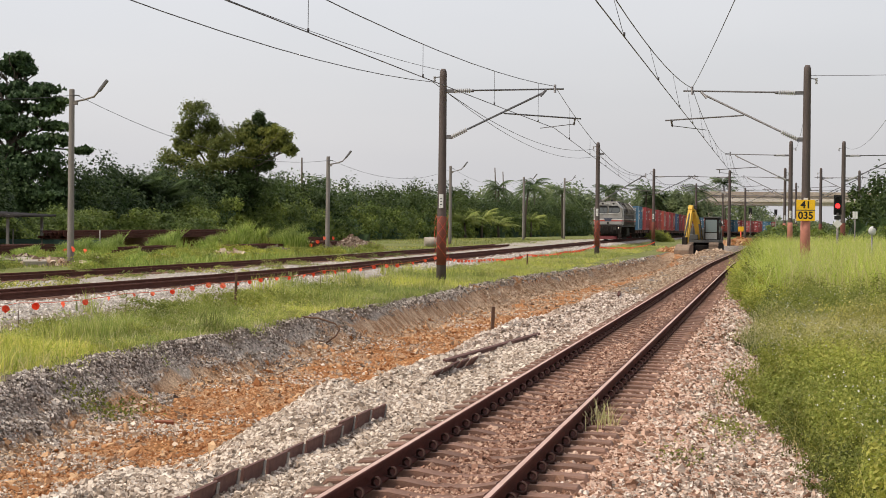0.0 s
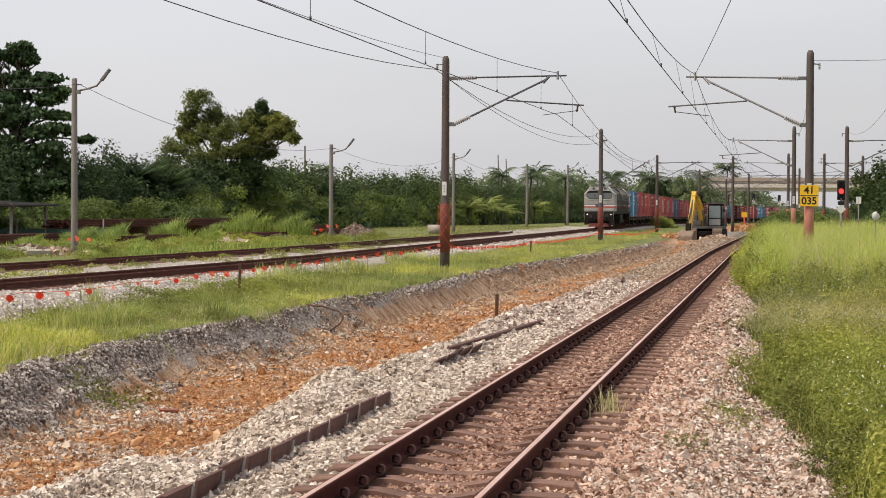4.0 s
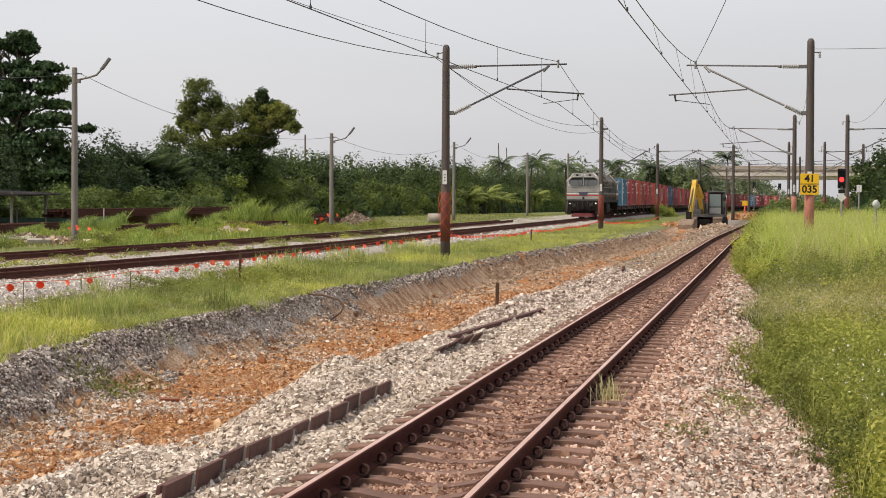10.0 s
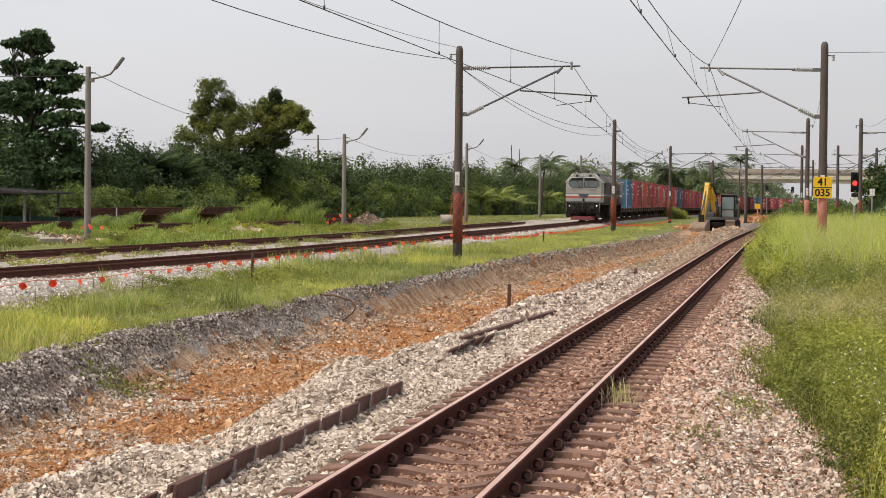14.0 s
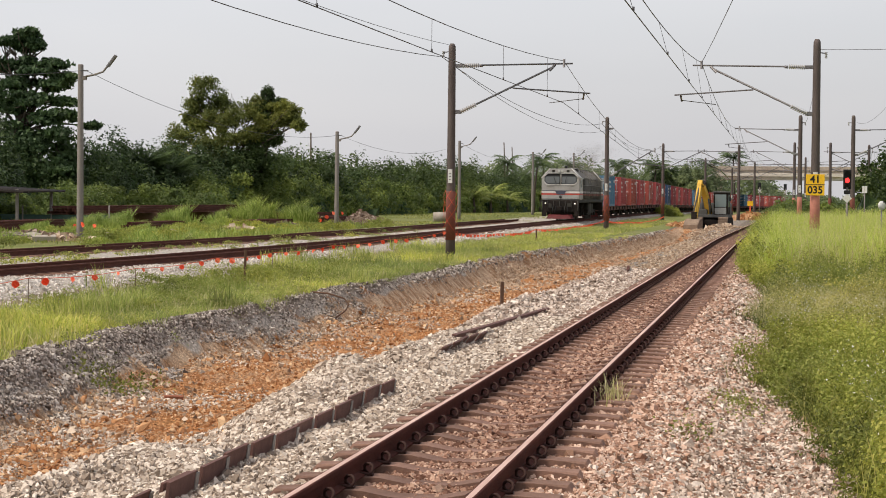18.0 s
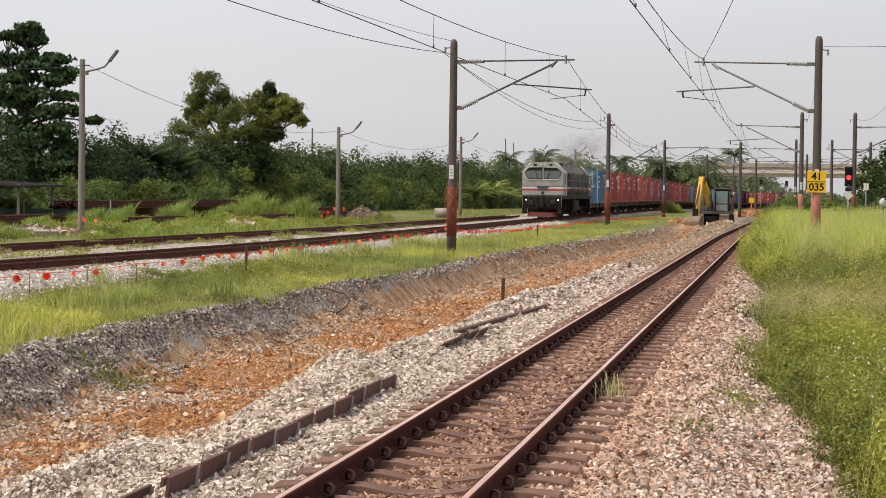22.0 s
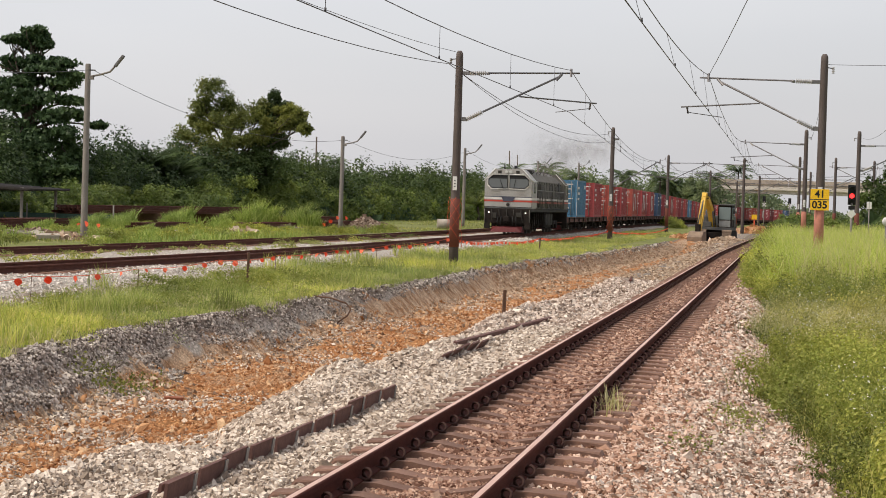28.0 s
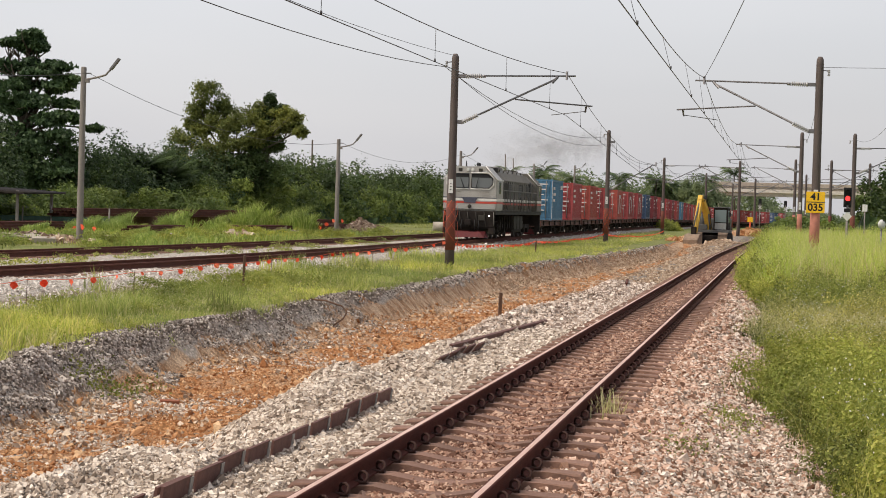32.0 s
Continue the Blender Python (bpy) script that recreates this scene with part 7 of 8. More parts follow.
for x, y, z in scraps:
    o = new("flag", flag0.data)
    o.matrix_basis = pose(x, y, float(ground_z(x, y)) + z, 10, 20 * math.sin(x), 40 * math.sin(y)) @ Matrix.Diagonal((1.6, 1.6, 1.6, 1))
    tagged(o, "scrap of orange plastic flag caught in the weeds", "flag", "orange scraps")

# ---- old steel edging along the heap ----
def plate_row(x, y0, y1, top, label, lean=8, drift=0.0):
    t = thing("steel_edging", (x, y0, top), label, "edging")
    n = int((y1 - y0) / 0.62)
    for k in range(n):
        y = k * (y1 - y0) / n
        dx = drift * y + 0.02 * math.sin(k * 2.1)
        dz = 0.015 * math.sin(k * 0.9)
        p = part("plate", box(-0.012, 0.012, 0.0, 0.6, -0.42, 0.0, 0.003), OLD_STEEL, t)
        p.matrix_basis = pose(dx, y, dz, 0, lean + 2 * math.sin(k), 0)
        s = part("strap", box(0.012, 0.02, 0.555, 0.625, -0.42, -0.012, 0.002), STRAP, t, "dull grey joint strap")
        s.matrix_basis = pose(dx, y, dz, 0, lean, 0)
    return t


plate_row(-3.86, 12.0, 19.4, -0.06, "row of rusty steel edging plates half buried in ballast")
plate_row(-4.05, 11.6, 13.2, -0.14, "short back row of rusty edging plates in the stone heap")
plate_row(-4.08, 23.6, 26.8, -0.06, "loose length of rusty steel edging on the ballast", lean=38, drift=0.02)
bar = part("steel_bar", box(-0.03, 0.03, 0, 7.4, -0.07, 0.0, 0.01), OLD_STEEL)
bar.matrix_basis = pose(-4.42, 26.4, -0.1, -0.2, 12, -3.3)
tagged(bar, "long rusty steel length lying along the stone heap", "steel bar")

bm = box(-0.13, 0.13, -0.06, 0.06, 0, 0.075, 0.008)
b1 = part("brick", bm, surface("red_clay_brick", (0.3, 0.11, 0.06), None, 0.9, 0, 40, 6, 0.6, 0.4, 0.004))
b1.matrix_basis = pose(-8.24, 25.8, float(ground_z(-8.24, 25.8)) - 0.01, 4, 3, 25)
tagged(b1, "loose reddish brick lying on the trench floor", "brick")
tw = part("twig", tube([(-10.1, 41.4, -0.32), (-9.7, 41.3, -0.34), (-9.32, 41.2, -0.44), (-9.22, 41.2, -0.56), (-9.27, 41.1, -0.7), (-9.5, 41.0, -0.88)], 0.02, 5), STAKE)
tagged(tw, "bent dry twig sticking out of the trench side", "twig")

# ---- stacked rails and rubble in the yard ----
def rail_stack(x, y, z, layers, wide, length, turn, label):
    g = float(ground_z(x, y))
    t = thing("rail_stack", pose(x, y, g, 0, 0, turn), label, "rail stack", "stacks of old rails")
    for k in range(4):
        part("bearer", box(-wide / 2, wide / 2, -length / 2 + 0.6 + k * (length - 1.2) / 3 - 0.12, -length / 2 + 0.6 + k * (length - 1.2) / 3 + 0.12, -0.15, z, 0.01), STAKE, t)
    n = int(wide / 0.17)
    for j in range(layers):
        for i in range(n - j):
            o = new("rail", stock_rail.data)
            o.parent = t
            o.matrix_basis = pose(-wide / 2 + 0.1 + i * 0.165 + j * 0.08, 0.4 * math.sin(i * 5.1 + j * 3 + x), z + 0.145 + j * 0.15, 0, 0, 0.5 * math.sin(i * 3.3 + j)) @ Matrix.Diagonal((1, length / 12, 1, 1))
    return t


bm = bmesh.new()
add_profile(bm, RAIL_LOW[:6] + RAIL_LOW[6:], -6, 6)
stock_rail = part("stock_rail", bm, YARD_RUST)
rail_stack(-38.9, 121, 0.95, 3, 2.2, 34, -2.0, "stack of long rusty rails on timber bearers")
rail_stack(-38.0, 149, 0.1, 4, 2.2, 22, -1.0, "long stack of rusty rails running on behind the grass")
rail_stack(-32.3, 98, 0.35, 2, 1.4, 8, 3, "low stack of rusty rails lost in the grass")
rail_stack(-31.6, 118, 0.3, 2, 2.0, 18, -1, "stack of rusty rails overgrown with tall grass")
rail_stack(-38.8, 96, 0.2, 3, 2.0, 10, 3, "low stack of rusty rails before the shed")
rail_stack(-31.6, 135, 0.15, 3, 2.0, 12, 3, "stack of short rusty rails beside a lamp post")
rail_stack(-43.5, 97, 0.1, 3, 2.2, 10, -4, "stack of rusty rails beside the shed")
stock_rail.parent = near_track
stock_rail.name = "spare_rail"
stock_rail.matrix_basis = pose(-1.75, 53, -0.08, 0, 0, 4) @ Matrix.Diagonal((1, 0.25, 1, 1))

DIRT = stones_mat("brown_rubble", (0.13, 0.085, 0.06), (0.22, 0.155, 0.11), (0.36, 0.29, 0.23))


def dirt_pile(x, y, r, hgt, n, size, label, seed, mat=None):
    """A heap of soil and broken stone."""
    rng = np.random.default_rng(seed)
    a, d = rng.uniform(0, 2 * math.pi, n), np.sqrt(rng.random(n))
    px, py = x + r * d * np.cos(a), y + r * d * np.sin(a) * 1.3
    z = ground_z(px, py) + hgt * np.clip(1 - d, 0, 1) ** 0.8 * (0.8 + 0.35 * lattice_noise(px, py, r * 0.6, seed))
    v, f = chip_shape(seed)
    s = size * rng.lognormal(0, 0.45, n)
    return pieces("rubble_heap", v, f, placed(turns(rng, n), s, np.stack([px, py, z], 1)), mat or DIRT, label, "rubble")


dirt_pile(-29.8, 138.5, 2.0, 1.0, 2600, 0.06, "heap of brown soil and rubble in the yard", 301)
dirt_pile(-31.5, 133, 1.6, 0.4, 700, 0.1, "low spread of broken stone and planks", 302)
dirt_pile(-33.3, 83.5, 1.6, 0.35, 500, 0.09, "scattered rubble among the weeds", 303)
dirt_pile(-5.0, 134, 1.5, 0.4, 2200, 0.04, "heap of dug-out clay before the digger's bucket", 304, TAN)
dirt_pile(-3.9, 137.5, 1.2, 0.25, 1300, 0.04, "loose clay spoil beside the digger", 305, TAN)
dirt_pile(-6.5, 150, 2.2, 0.4, 1200, 0.1, "loose clay spoil behind the digger", 306, CLAYBITS)
dirt_pile(-2.5, 190, 1.8, 0.5, 700, 0.16, "low orange spoil heap by the far tracks", 307, CLAYBITS)
CONC = surface("weathered_concrete", (0.4, 0.35, 0.29), None, 0.9, 0, 20, 2, 0.6, 0.4, 0.01)
bm = bmesh.new()
add_lathe(bm, ((0.42, -0.6), (0.42, 0.6), (0.33, 0.6), (0.33, -0.6)), 16, "X", (0, 0, 0.35))
o = part("concrete_pipe", bm, CONC)
o.matrix_basis = pose(-27.6, 157.5, float(ground_z(-27.6, 157.5)), 0, 0, 15)
tagged(o, "short length of pale concrete pipe lying by the siding", "pipe")
for k, (x, y, a) in enumerate(((-31.0, 79.0, 20), (-32.4, 81.5, -30), (-29.4, 83.5, 60), (-28.5, 90, 10))):
    o = part("concrete_slab", box(-0.5, 0.5, -0.25, 0.25, 0, 0.22, 0.03), CONC)
    o.matrix_basis = pose(x, y, float(ground_z(x, y)) + 0.05, 8, 5 * k, a)
    tagged(o, "broken concrete slab tipped among the weeds", "slab", "broken slabs")
for k, (x, y, a) in enumerate(((-31.8, 119.5, 70), (-31.3, 120.5, 40), (-31.6, 121.3, 95))):
    o = part("timber_plank", box(-1.1, 1.1, -0.1, 0.1, 0, 0.06, 0.005), surface("pale_broken_timber", (0.42, 0.32, 0.2), None, 0.9, 0, 30, 3, 0.5, 0.3, 0.004))
    o.matrix_basis = pose(x, y, float(ground_z(x, y)) + 0.2 + 0.07 * k, 0, 14 - 9 * k, a)
    tagged(o, "pale broken timber plank on the rubble", "plank", "planks")

TIMBER = surface("grey_weathered_timber", (0.3, 0.25, 0.2), None, 0.9, 0, 30, 3, 0.6, 0.3, 0.004)
for k, (x, y, a, ln) in enumerate(((-33.4, 79.5, 35, 1.3), (-32.6, 80.2, -20, 1.0), (-32.0, 78.6, 60, 0.8), (-34.6, 82, 15, 1.2), (-31.4, 82.4, -50, 0.9), (-29.6, 100.5, 25, 1.2), (-29.0, 101.6, -35, 1.0), (-28.4, 103, 10, 1.4), (-30.6, 116, 30, 1.3), (-30.2, 117.5, -25, 1.2))):
    o = part("timber_board", box(-ln, ln, -0.09, 0.09, 0, 0.05, 0.006), TIMBER)
    o.matrix_basis = pose(x, y, float(ground_z(x, y)) + 0.22, 4, 10 - 4 * (k % 5), a)
    tagged(o, "grey weathered board lying among the yard weeds", "board", "yard boards")
dirt_pile(-30.8, 80.5, 1.3, 0.3, 500, 0.08, "pale broken concrete among the yard weeds", 308, TAN)
dirt_pile(-29.2, 101.5, 1.4, 0.3, 500, 0.08, "pale rubble beside the overgrown rails", 309, TAN)
dirt_pile(-30.4, 117, 1.6, 0.35, 600, 0.09, "rubble and broken timber beside the rails", 310)

# ---- open shed and fence at the yard's edge ----
SHEET = surface("rusted_roof_sheet", (0.05, 0.042, 0.038), (0.03, 0.025, 0.022), 0.8, 0.2, 20, 2, 0.7, 0.2, 0.005)
sh = thing("open_shed", (-42.0, 103, -0.3), "open shed with a dark sheet roof on thin posts", "shed")
for x, y in ((-3.6, -2.5), (-3.6, 2.5), (1.0, -2.5), (1.0, 2.5)):
    part("post", box(x - 0.07, x + 0.07, y - 0.07, y + 0.07, -0.3, 2.25, 0.01), LAMP_POST, sh)
for k in range(10):
    bm = bmesh.new()
    for j in range(4):
        add_tube(bm, ((-4.1 + k * 0.58 + j * 0.145, -3.1, 2.4 - 0.03 * k), (-4.1 + k * 0.58 + j * 0.145, 3.1, 2.46 - 0.03 * k)), 0.074, 6)
    part("roof_sheet", bm, SHEET, sh)
part("eaves_beam", box(-3.6, 1.65, -2.57, -2.47, 2.05, 2.14), SHEET, sh)
NET = surface("dull_green_netting", (0.05, 0.09, 0.07), None, 0.9, 0, 40, 3, 0.5, 0.2, 0.003)
fe = thing("net_fence", (-39.5, 104, -0.3), "low fence of dull green netting on posts", "fence")
for k in range(6):
    part("post", tube(((-6 + k * 1.7, 0, -0.3), (-6 + k * 1.7, 0, 1.4)), 0.05, 6), LAMP_POST, fe)
    if k < 5:
        part("netting", box(-6 + k * 1.7, -4.3 + k * 1.7, -0.01, 0.01, 0.1, 0.85), NET, fe)

# ---- the digger in the trench ----
DIG_Y = surface("worn_yellow_digger_paint", (0.74, 0.46, 0.06), (0.4, 0.25, 0.06), 0.5, 0, 20, 2, 0.5, 0.1, 0.003)
DIG_G = surface("grey_digger_panel", (0.1, 0.098, 0.092), None, 0.5, 0, 20, 2, 0.4, 0.1, 0.003)
MUDDY = surface("muddy_bucket_steel", (0.3, 0.22, 0.16), (0.13, 0.1, 0.08), 0.8, 0.2, 20, 3, 0.7, 0.4, 0.01)
CAB_GLASS = glassy("pale_cab_glass", (0.16, 0.2, 0.2), 0.08)


def slab_between(bm, pts, half):
    """A box-section arm in the y-z plane: upper and lower outlines, given thickness across."""
    a = [bm.verts.new((-half, y, z)) for y, z in pts]
    b = [bm.verts.new((half, y, z)) for y, z in pts]
    n = len(pts)
    for i in range(n):
        bm.faces.new((a[i], a[(i + 1) % n], b[(i + 1) % n], b[i]))
    bm.faces.new(a[::-1]), bm.faces.new(b)
    return bm


bx_hose = -0.05
ex = thing("excavator", pose(-4.95, 143.5, -0.42, 0, 0, -6) @ Matrix.Diagonal((1.0, 0.85, 0.94, 1)), "yellow tracked excavator with its bucket lowered in the trench", "excavator")
for s in (-1, 1):
    tr = part("crawler_track", bmesh.new(), GRIME, ex, "muddy crawler track")
    bm = bmesh.new()
    ring = [(-1.5 + 3.0 * k / 10, 0.0) for k in range(11)] + [(1.5 + 0.46 * math.sin(a), 0.46 - 0.46 * math.cos(a)) for a in (0.6, 1.2, 1.9, 2.5)] + [(1.5 - 3.0 * k / 10, 0.92) for k in range(11)] + \
           [(-1.5 - 0.46 * math.sin(a), 0.46 + 0.46 * math.cos(a)) for a in (0.6, 1.2, 1.9, 2.5)]
    x0, x1 = sorted((s * 0.6, s * 1.24))
    va, vb = [bm.verts.new((x0, y, z)) for y, z in ring], [bm.verts.new((x1, y, z)) for y, z in ring]
    for i in range(len(ring)):
        bm.faces.new((va[i], va[(i + 1) % len(ring)], vb[(i + 1) % len(ring)], vb[i]))
    bm.faces.new(va), bm.faces.new(vb)
    bmesh.ops.recalc_face_normals(bm, faces=bm.faces)
    bm.to_mesh(tr.data)
    bm.free()
    for k in range(14):
        a = -math.pi / 2 + math.pi * k / 13
        part("track_pad", box(x0 - 0.02, x1 + 0.02, -0.1, 0.1, -0.02, 0.03), MUDDY, tr).matrix_basis = pose(0, -1.5 - 0.48 * math.cos(a), 0.46 + 0.48 * math.sin(a), math.degrees(a) + 90, 0, 0)
part("undercarriage", box(-0.75, 0.75, -1.0, 1.0, 0.3, 0.75, 0.05), GRIME, ex)
part("slew_ring", tube(((0, 0, 0.7), (0, 0, 0.92)), 0.55, 20), GRIME, ex)
up = part("upper_deck", box(-1.18, 1.18, -1.0, 1.75, 0.92, 1.15, 0.04), DIG_G, ex)
part("engine_cover", box(-1.15, 1.15, 0.75, 1.75, 1.15, 2.05, 0.12), DIG_G, ex, "dark grey rounded engine cover")
part("counterweight", box(-1.1, 1.1, 1.7, 2.0, 0.95, 1.85, 0.15), DIG_G, ex)
part("side_cover", box(-1.15, -0.35, -0.9, 0.75, 1.15, 1.55, 0.06), DIG_G, ex)
for d in (0.0, 0.09):
    part("hydraulic_hose", tube(((bx_hose + d, -0.4, 1.3), (bx_hose + d, -0.9, 2.6), (bx_hose + d, -1.7, 3.75), (bx_hose + d, -2.1, 3.3)), 0.025, 6), BLACK, ex)
cab = part("cab", box(0.12, 1.15, -0.95, 0.72, 1.12, 2.86, 0.1), GRIME, ex, "dark grey operator's cab")
part("front_window", box(0.22, 1.05, -0.975, -0.94, 1.75, 2.7, 0.02), CAB_GLASS, cab)
part("lower_window", box(0.22, 1.05, -0.972, -0.94, 1.2, 1.68, 0.02), surface("pale_lower_panel", (0.26, 0.27, 0.26), None, 0.5, 0, 20, 3, 0.4, 0), cab)
part("side_window", box(1.14, 1.17, -0.8, 0.5, 1.75, 2.65, 0.02), CAB_GLASS, cab)
part("side_window", box(0.1, 0.135, -0.8, 0.5, 1.75, 2.65, 0.02), CAB_GLASS, cab)
part("cab_roof", box(0.06, 1.2, -1.02, 0.78, 2.84, 2.94, 0.05), DIG_G, cab)
part("door_rail", tube(((1.2, -0.85, 1.3), (1.24, -0.85, 2.3)), 0.02, 6), DIG_G, cab)
bx = -0.2
boom = part("boom", slab_between(bmesh.new(), ((-0.5, 1.05), (-0.15, 1.2), (-0.85, 2.6), (-1.75, 3.5), (-2.15, 3.5), (-1.15, 2.4)), 0.19), DIG_Y, ex, "yellow bent boom")
boom.matrix_basis = pose(bx, 0, 0)
part("boom_ram", tube(((bx + 0.26, -0.75, 1.1), (bx + 0.26, -1.15, 2.35)), 0.07, 8), DIG_G, ex, "steel hydraulic ram")
part("boom_ram", tube(((bx - 0.26, -0.75, 1.1), (bx - 0.26, -1.15, 2.35)), 0.07, 8), DIG_G, ex, "steel hydraulic ram")
stick = part("stick", slab_between(bmesh.new(), ((-1.75, 3.75), (-2.0, 3.8), (-3.05, 0.85), (-2.85, 0.78), (-2.05, 2.6)), 0.16), DIG_Y, ex, "yellow dipper stick")
stick.matrix_basis = pose(bx - 0.1, 0, 0)
part("stick_ram", tube(((bx, -1.2, 3.4), (bx, -1.75, 3.8)), 0.07, 8), DIG_G, ex, "steel hydraulic ram")
part("bucket_ram", tube(((bx - 0.1, -2.1, 3.3), (bx - 0.1, -3.15, 1.35)), 0.06, 8), DIG_G, ex, "steel hydraulic ram")
part("bucket_link", box(bx - 0.28, bx + 0.08, -3.2, -2.95, 0.7, 1.35, 0.03), GRIME, ex)
bm = bmesh.new()
prof = [(-2.85, 0.85), (-3.4, 0.75), (-3.75, 0.35), (-3.7, -0.1), (-3.3, -0.3), (-2.75, -0.25), (-2.8, -0.15), (-3.25, -0.2), (-3.6, -0.05), (-3.63, 0.3), (-3.35, 0.65), (-2.85, 0.74)]
bk = part("bucket", slab_between(bm, prof, 0.55), MUDDY, ex, "muddy steel digging bucket")
bk.matrix_basis = pose(bx - 0.1, 0, 0)
for s in (-1, 1):
    part("bucket_side", slab_between(bmesh.new(), prof[:6], 0.02), MUDDY, bk).matrix_basis = pose(s * 0.54, 0, 0)
for k in range(5):
    part("bucket_tooth", box(-0.05, 0.05, -2.8, -2.55, -0.28, -0.2, 0.01), GRIME, bk).matrix_basis = pose(-0.44 + 0.22 * k, 0, 0)
part("mirror", box(1.2, 1.4, -1.0, -0.95, 2.2, 2.5, 0.02), BLACK, ex)
part("work_lamp", box(bx - 0.32, bx - 0.18, -1.75, -1.65, 3.3, 3.42, 0.02), LENS, ex)

# the slewed arm: boom, stick and bucket swung a little off the tracks' line
for o in list(ex.children):
    if o.name.split(".")[0] in ("boom", "stick", "bucket", "boom_ram", "stick_ram", "bucket_ram", "bucket_link", "hydraulic_hose", "work_lamp"):
        o.matrix_basis = pose(0, 0, 0, 0, 0, -14) @ o.matrix_basis

# ---- the road bridge far down the line ----
BRIDGE = surface("stained_beige_concrete", (0.5, 0.42, 0.34), (0.28, 0.22, 0.18), 0.9, 0, 3, 0.25, 0.7, 0.3, 0.02, stretch=(1, 1, 0.25))
BRIDGE_PALE = surface("pale_bridge_girder", (0.7, 0.64, 0.56), (0.4, 0.34, 0.28), 0.9, 0, 3, 0.3, 0.5, 0.3, 0.02)
BY = 430.0
br = thing("road_bridge", (0, BY, fall(BY)), "beige concrete road bridge with stained parapet over the line", "bridge")
part("deck", box(-16.6, 62, -5, 5, 7.55, 8.3, 0.05), BRIDGE_PALE, br)
for y in (-4.9, 4.7):
    for k in range(14):
        part("parapet_panel", box(-16.6 + k * 5.6, -16.6 + k * 5.6 + 5.55, y, y + 0.25, 8.3, 9.75, 0.03), BRIDGE, br)
for k in range(5):
    part("girder", box(-14.5, 62, -4.4 + k * 2.1, -3.8 + k * 2.1, 6.85, 7.55, 0.03), BRIDGE_PALE, br)
for x in (21, 45):
    p = part("pier", box(x - 0.6, x + 0.6, -4.5, 4.5, -1.5, 6.2, 0.08), BRIDGE, br)
    part("pier_head", box(x - 0.9, x + 0.9, -5, 5, 6.2, 6.85, 0.08), BRIDGE_PALE, br)
part("pipe_rail", tube(((-16.6, -5.05, 8.9), (62, -5.05, 8.9)), 0.08, 6), GALV, br)

bm = bmesh.new()
add_profile(bm, ((-30, -1.5), (-14.4, -1.5), (-12.8, 6.85), (-16.6, 7.55), (-19, 7.0)), -5, 5)
part("abutment", bm, BRIDGE, br, "stained concrete abutment behind the trees")

# dead palm trunks and thin poles over the tree belt
for x, y, top in ((-49, 345, 12.0), (-51, 370, 12.0), (-54, 220, 9.0)):
    o = part("bare_pole", tube(((0, 0, -0.5), (0.15, 0, (top + 0.3) * 0.5), (-0.1 if y > 300 else 0.1, 0, top + 0.3)), 0.16, 6, 0.1), BARK)
    o.matrix_basis = pose(x, y, fall(y) - 0.3)
    tagged(o, "bare thin trunk standing above the trees", "trunk", "bare trunks")

# ---- exhaust smoke: thin puffs that leave the stack one after another ----
def smoke_material():
    m = bpy.data.materials.new("thin_brown_smoke")
    m.use_nodes = True
    nt = m.node_tree
    n = nt.nodes
    clear, soot, mix = n.new("ShaderNodeBsdfTransparent"), n.new("ShaderNodeBsdfDiffuse"), n.new("ShaderNodeMixShader")
    soot.inputs["Color"].default_value = (0.3, 0.27, 0.24, 1)
    soft = n.new("ShaderNodeAttribute")
    soft.attribute_name = "body"
    a = mix_rgb(nt, 1.0, soft.outputs["Color"], ramp(nt, noise_tex(nt, 1.6, 4, 0.6), ((0.3, 0.05), (0.7, 0.26))), "MULTIPLY")
    nt.links.new(a, mix.inputs[0])
    nt.links.new(clear.outputs[0], mix.inputs[1])
    nt.links.new(soot.outputs[0], mix.inputs[2])
    nt.links.new(mix.outputs[0], n["Material Output"].inputs[0])
    return m


SMOKE = smoke_material()
puffs = []
for k in range(9):
    rng = np.random.default_rng(400 + k)
    co, fa, de = [], [], []
    for j in range(1):
        mid, r = Vector((rng.normal(0, 0.3), 0, rng.normal(0, 0.2))), rng.uniform(1.5, 2.1)
        turn = Matrix.Rotation(rng.uniform(-0.5, 0.5), 3, "Z") @ Matrix.Rotation(rng.uniform(-0.5, 0.5), 3, "X")
        i = len(co)
        for ring, dens in ((0.0, 1.0), (0.5, 0.6), (1.0, 0.0)):
            for q in range(1 if ring == 0 else 14):
                u = 2 * math.pi * q / 14
                rr = r * ring * (1 + 0.18 * math.sin(3 * u + j) + 0.1 * math.sin(5 * u + k))
                co.append(tuple(mid + turn @ Vector((rr * math.cos(u), 0.12 * rr * math.sin(2 * u), rr * math.sin(u) * 0.85))))
                de.append(dens)
        for q in range(14):
            p = (q + 1) % 14
            fa += [(i, i + 1 + q, i + 1 + p), (i + 1 + q, i + 15 + q, i + 15 + p), (i + 1 + q, i + 15 + p, i + 1 + p)]
    o = mesh_object("smoke_puff", co, fa, SMOKE, smooth=True)
    o.data.attributes.new("body", "FLOAT_COLOR", "POINT").data.foreach_set("color", np.repeat(np.array(de, np.float32)[:, None], 4, 1).ravel())
    tagged(o, "thin brown drift of diesel exhaust smoke", "smoke", "exhaust smoke", "stuff")
    puffs.append((o, 10.5 + k * 2.35))

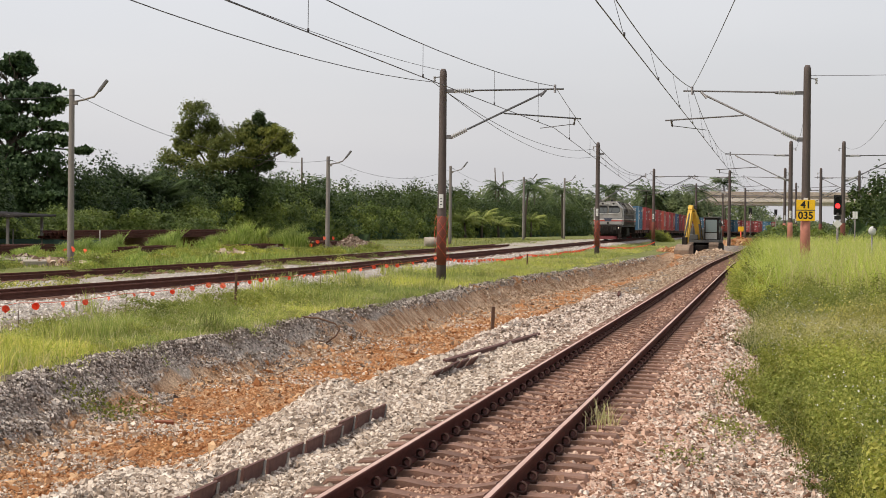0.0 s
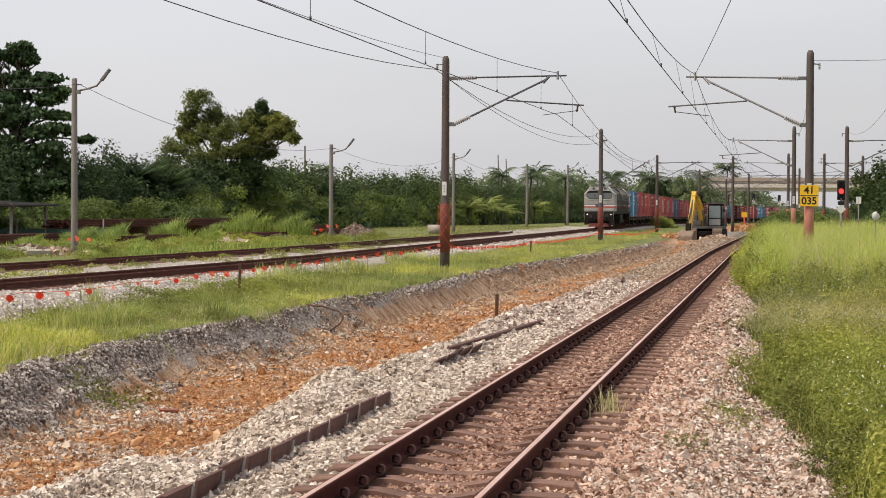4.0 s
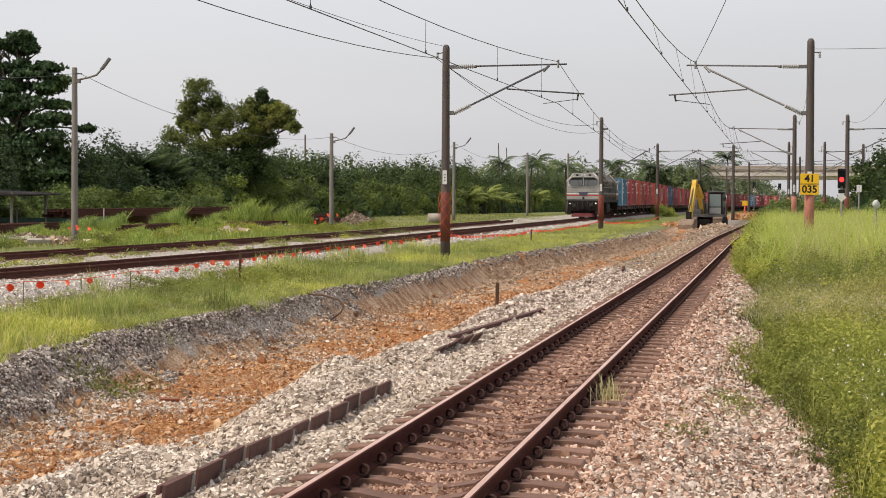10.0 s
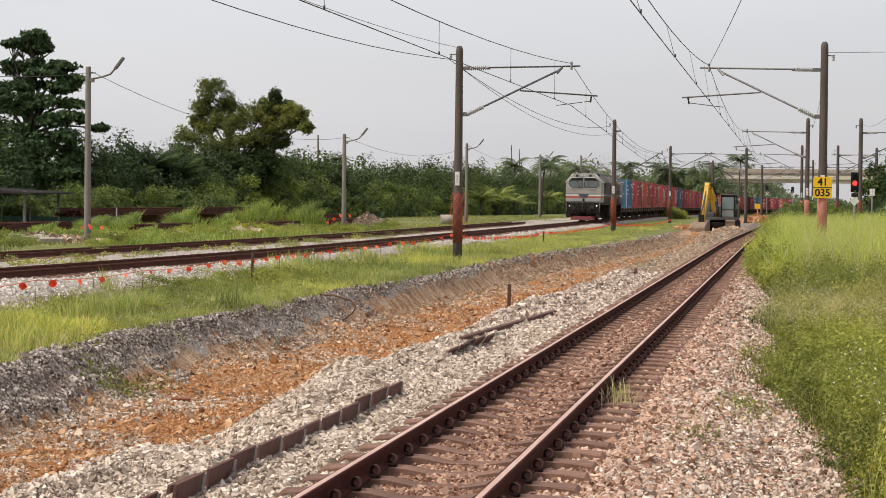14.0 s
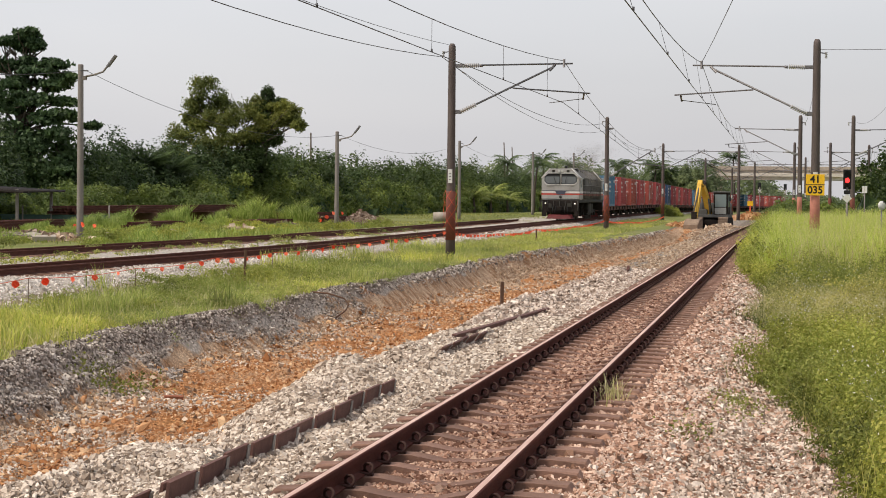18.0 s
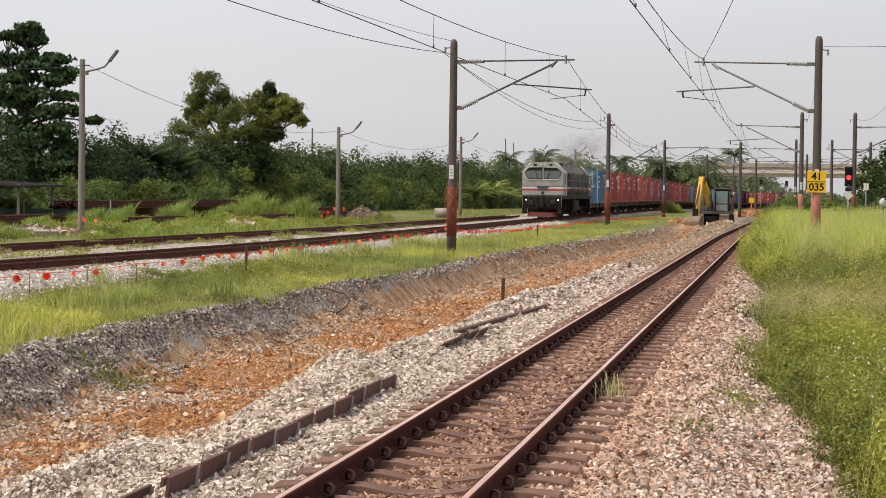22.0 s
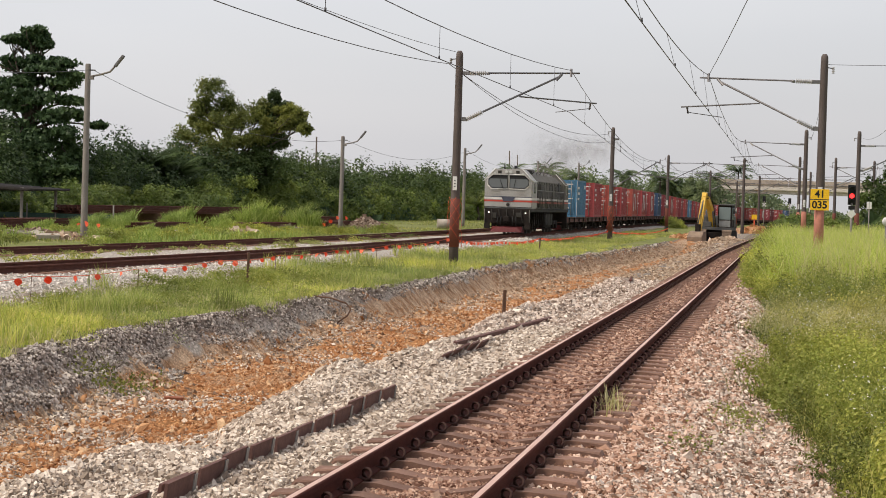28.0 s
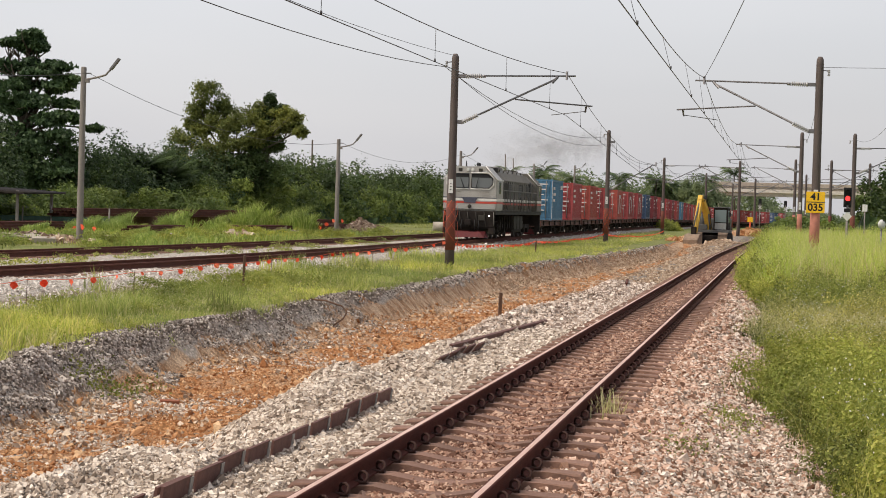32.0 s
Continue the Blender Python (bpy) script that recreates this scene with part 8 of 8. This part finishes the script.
# ---- motion ----
TRAIN_ROWS = ((0, 186.3), (3, 176.6), (6, 168.0), (9, 160.8), (11, 156.3), (13, 151.4), (15, 146.3), (17, 141.0), (19, 135.1), (21, 129.7), (23, 123.8), (25, 117.9), (28, 109.2), (30, 103.3), (32, 96.9))


def on_line(y, lift=0.0):
    """The pose of a vehicle on the train's track at y."""
    a = math.degrees(math.atan((train_bend(y + 1) - train_bend(y - 1)) / 2))
    return pose(TRAIN_X + train_bend(y), y, TRAIN_Z + fall(y) + lift, 0, 0, -a)


def where(t):
    ts, ys = zip(*TRAIN_ROWS)
    return float(np.interp(t, ts, ys))


def fill_rows(rows):
    """Adds rows in between, so that the puffs keep pace with the train."""
    out = []
    for (t0, a), (t1, b) in zip(rows, rows[1:]):
        n = max(1, int((t1 - t0) / 2))
        out += [(t0 + (t1 - t0) * i / n, Matrix.Translation(a.translation.lerp(b.translation, i / n))) for i in range(n)]
    return out + [(rows[-1][0], Matrix.Translation(rows[-1][1].translation))]


def motions():
    walk(loco, [(t, on_line(y)) for t, y in TRAIN_ROWS])
    for w, d in wagons:
        walk(w, [(t, on_line(y + d)) for t, y in TRAIN_ROWS])
    for c, d in boxes_on:
        walk(c, [(t, on_line(y + d, 0.945)) for t, y in TRAIN_ROWS])
    for k, (o, born) in enumerate(puffs):
        def rise(age):
            """The puff's place over the loco, so long after it left the stack."""
            side = math.sin(k * 2.3)
            return Matrix.Translation(((0.06 + 0.1 * side) * age, 9.0 + 1.9 * age, 3.0 + 1.6 * (1 - math.exp(-age / 1.6)) + 0.1 * age))
        rows = [(0.0, Matrix.Translation((0, 9.0, 2.9)))]
        for age in (-0.4, 0.0, 0.8, 1.8, 3.0, 4.4, 6.0, 8.0, 11.0, 15.0, 20.0):
            if born + age < 31.8:
                rows.append((born + age, rise(age) if age >= 0 else Matrix.Translation((0, 9.0, 2.9))))
        rows.append((32.0, rise(32.0 - born)))
        walk(o, [(t, Matrix.Translation(on_line(where(t)).translation) @ m) for t, m in fill_rows(rows)])
    wheels = loco_wheels + [o for w, d in wagons[:5] for o in w.children if o.name.startswith("wheelset")]
    times = [k * 0.2 for k in range(161)]
    run = [where(0) - where(t) for t in times]
    for o in wheels:
        r, at = o["radius"], o.matrix_basis.translation.copy()
        walk(o, [(t, Matrix.Translation(at) @ Matrix.Rotation(s / r, 4, "X")) for t, s in zip(times, run)])


motions()
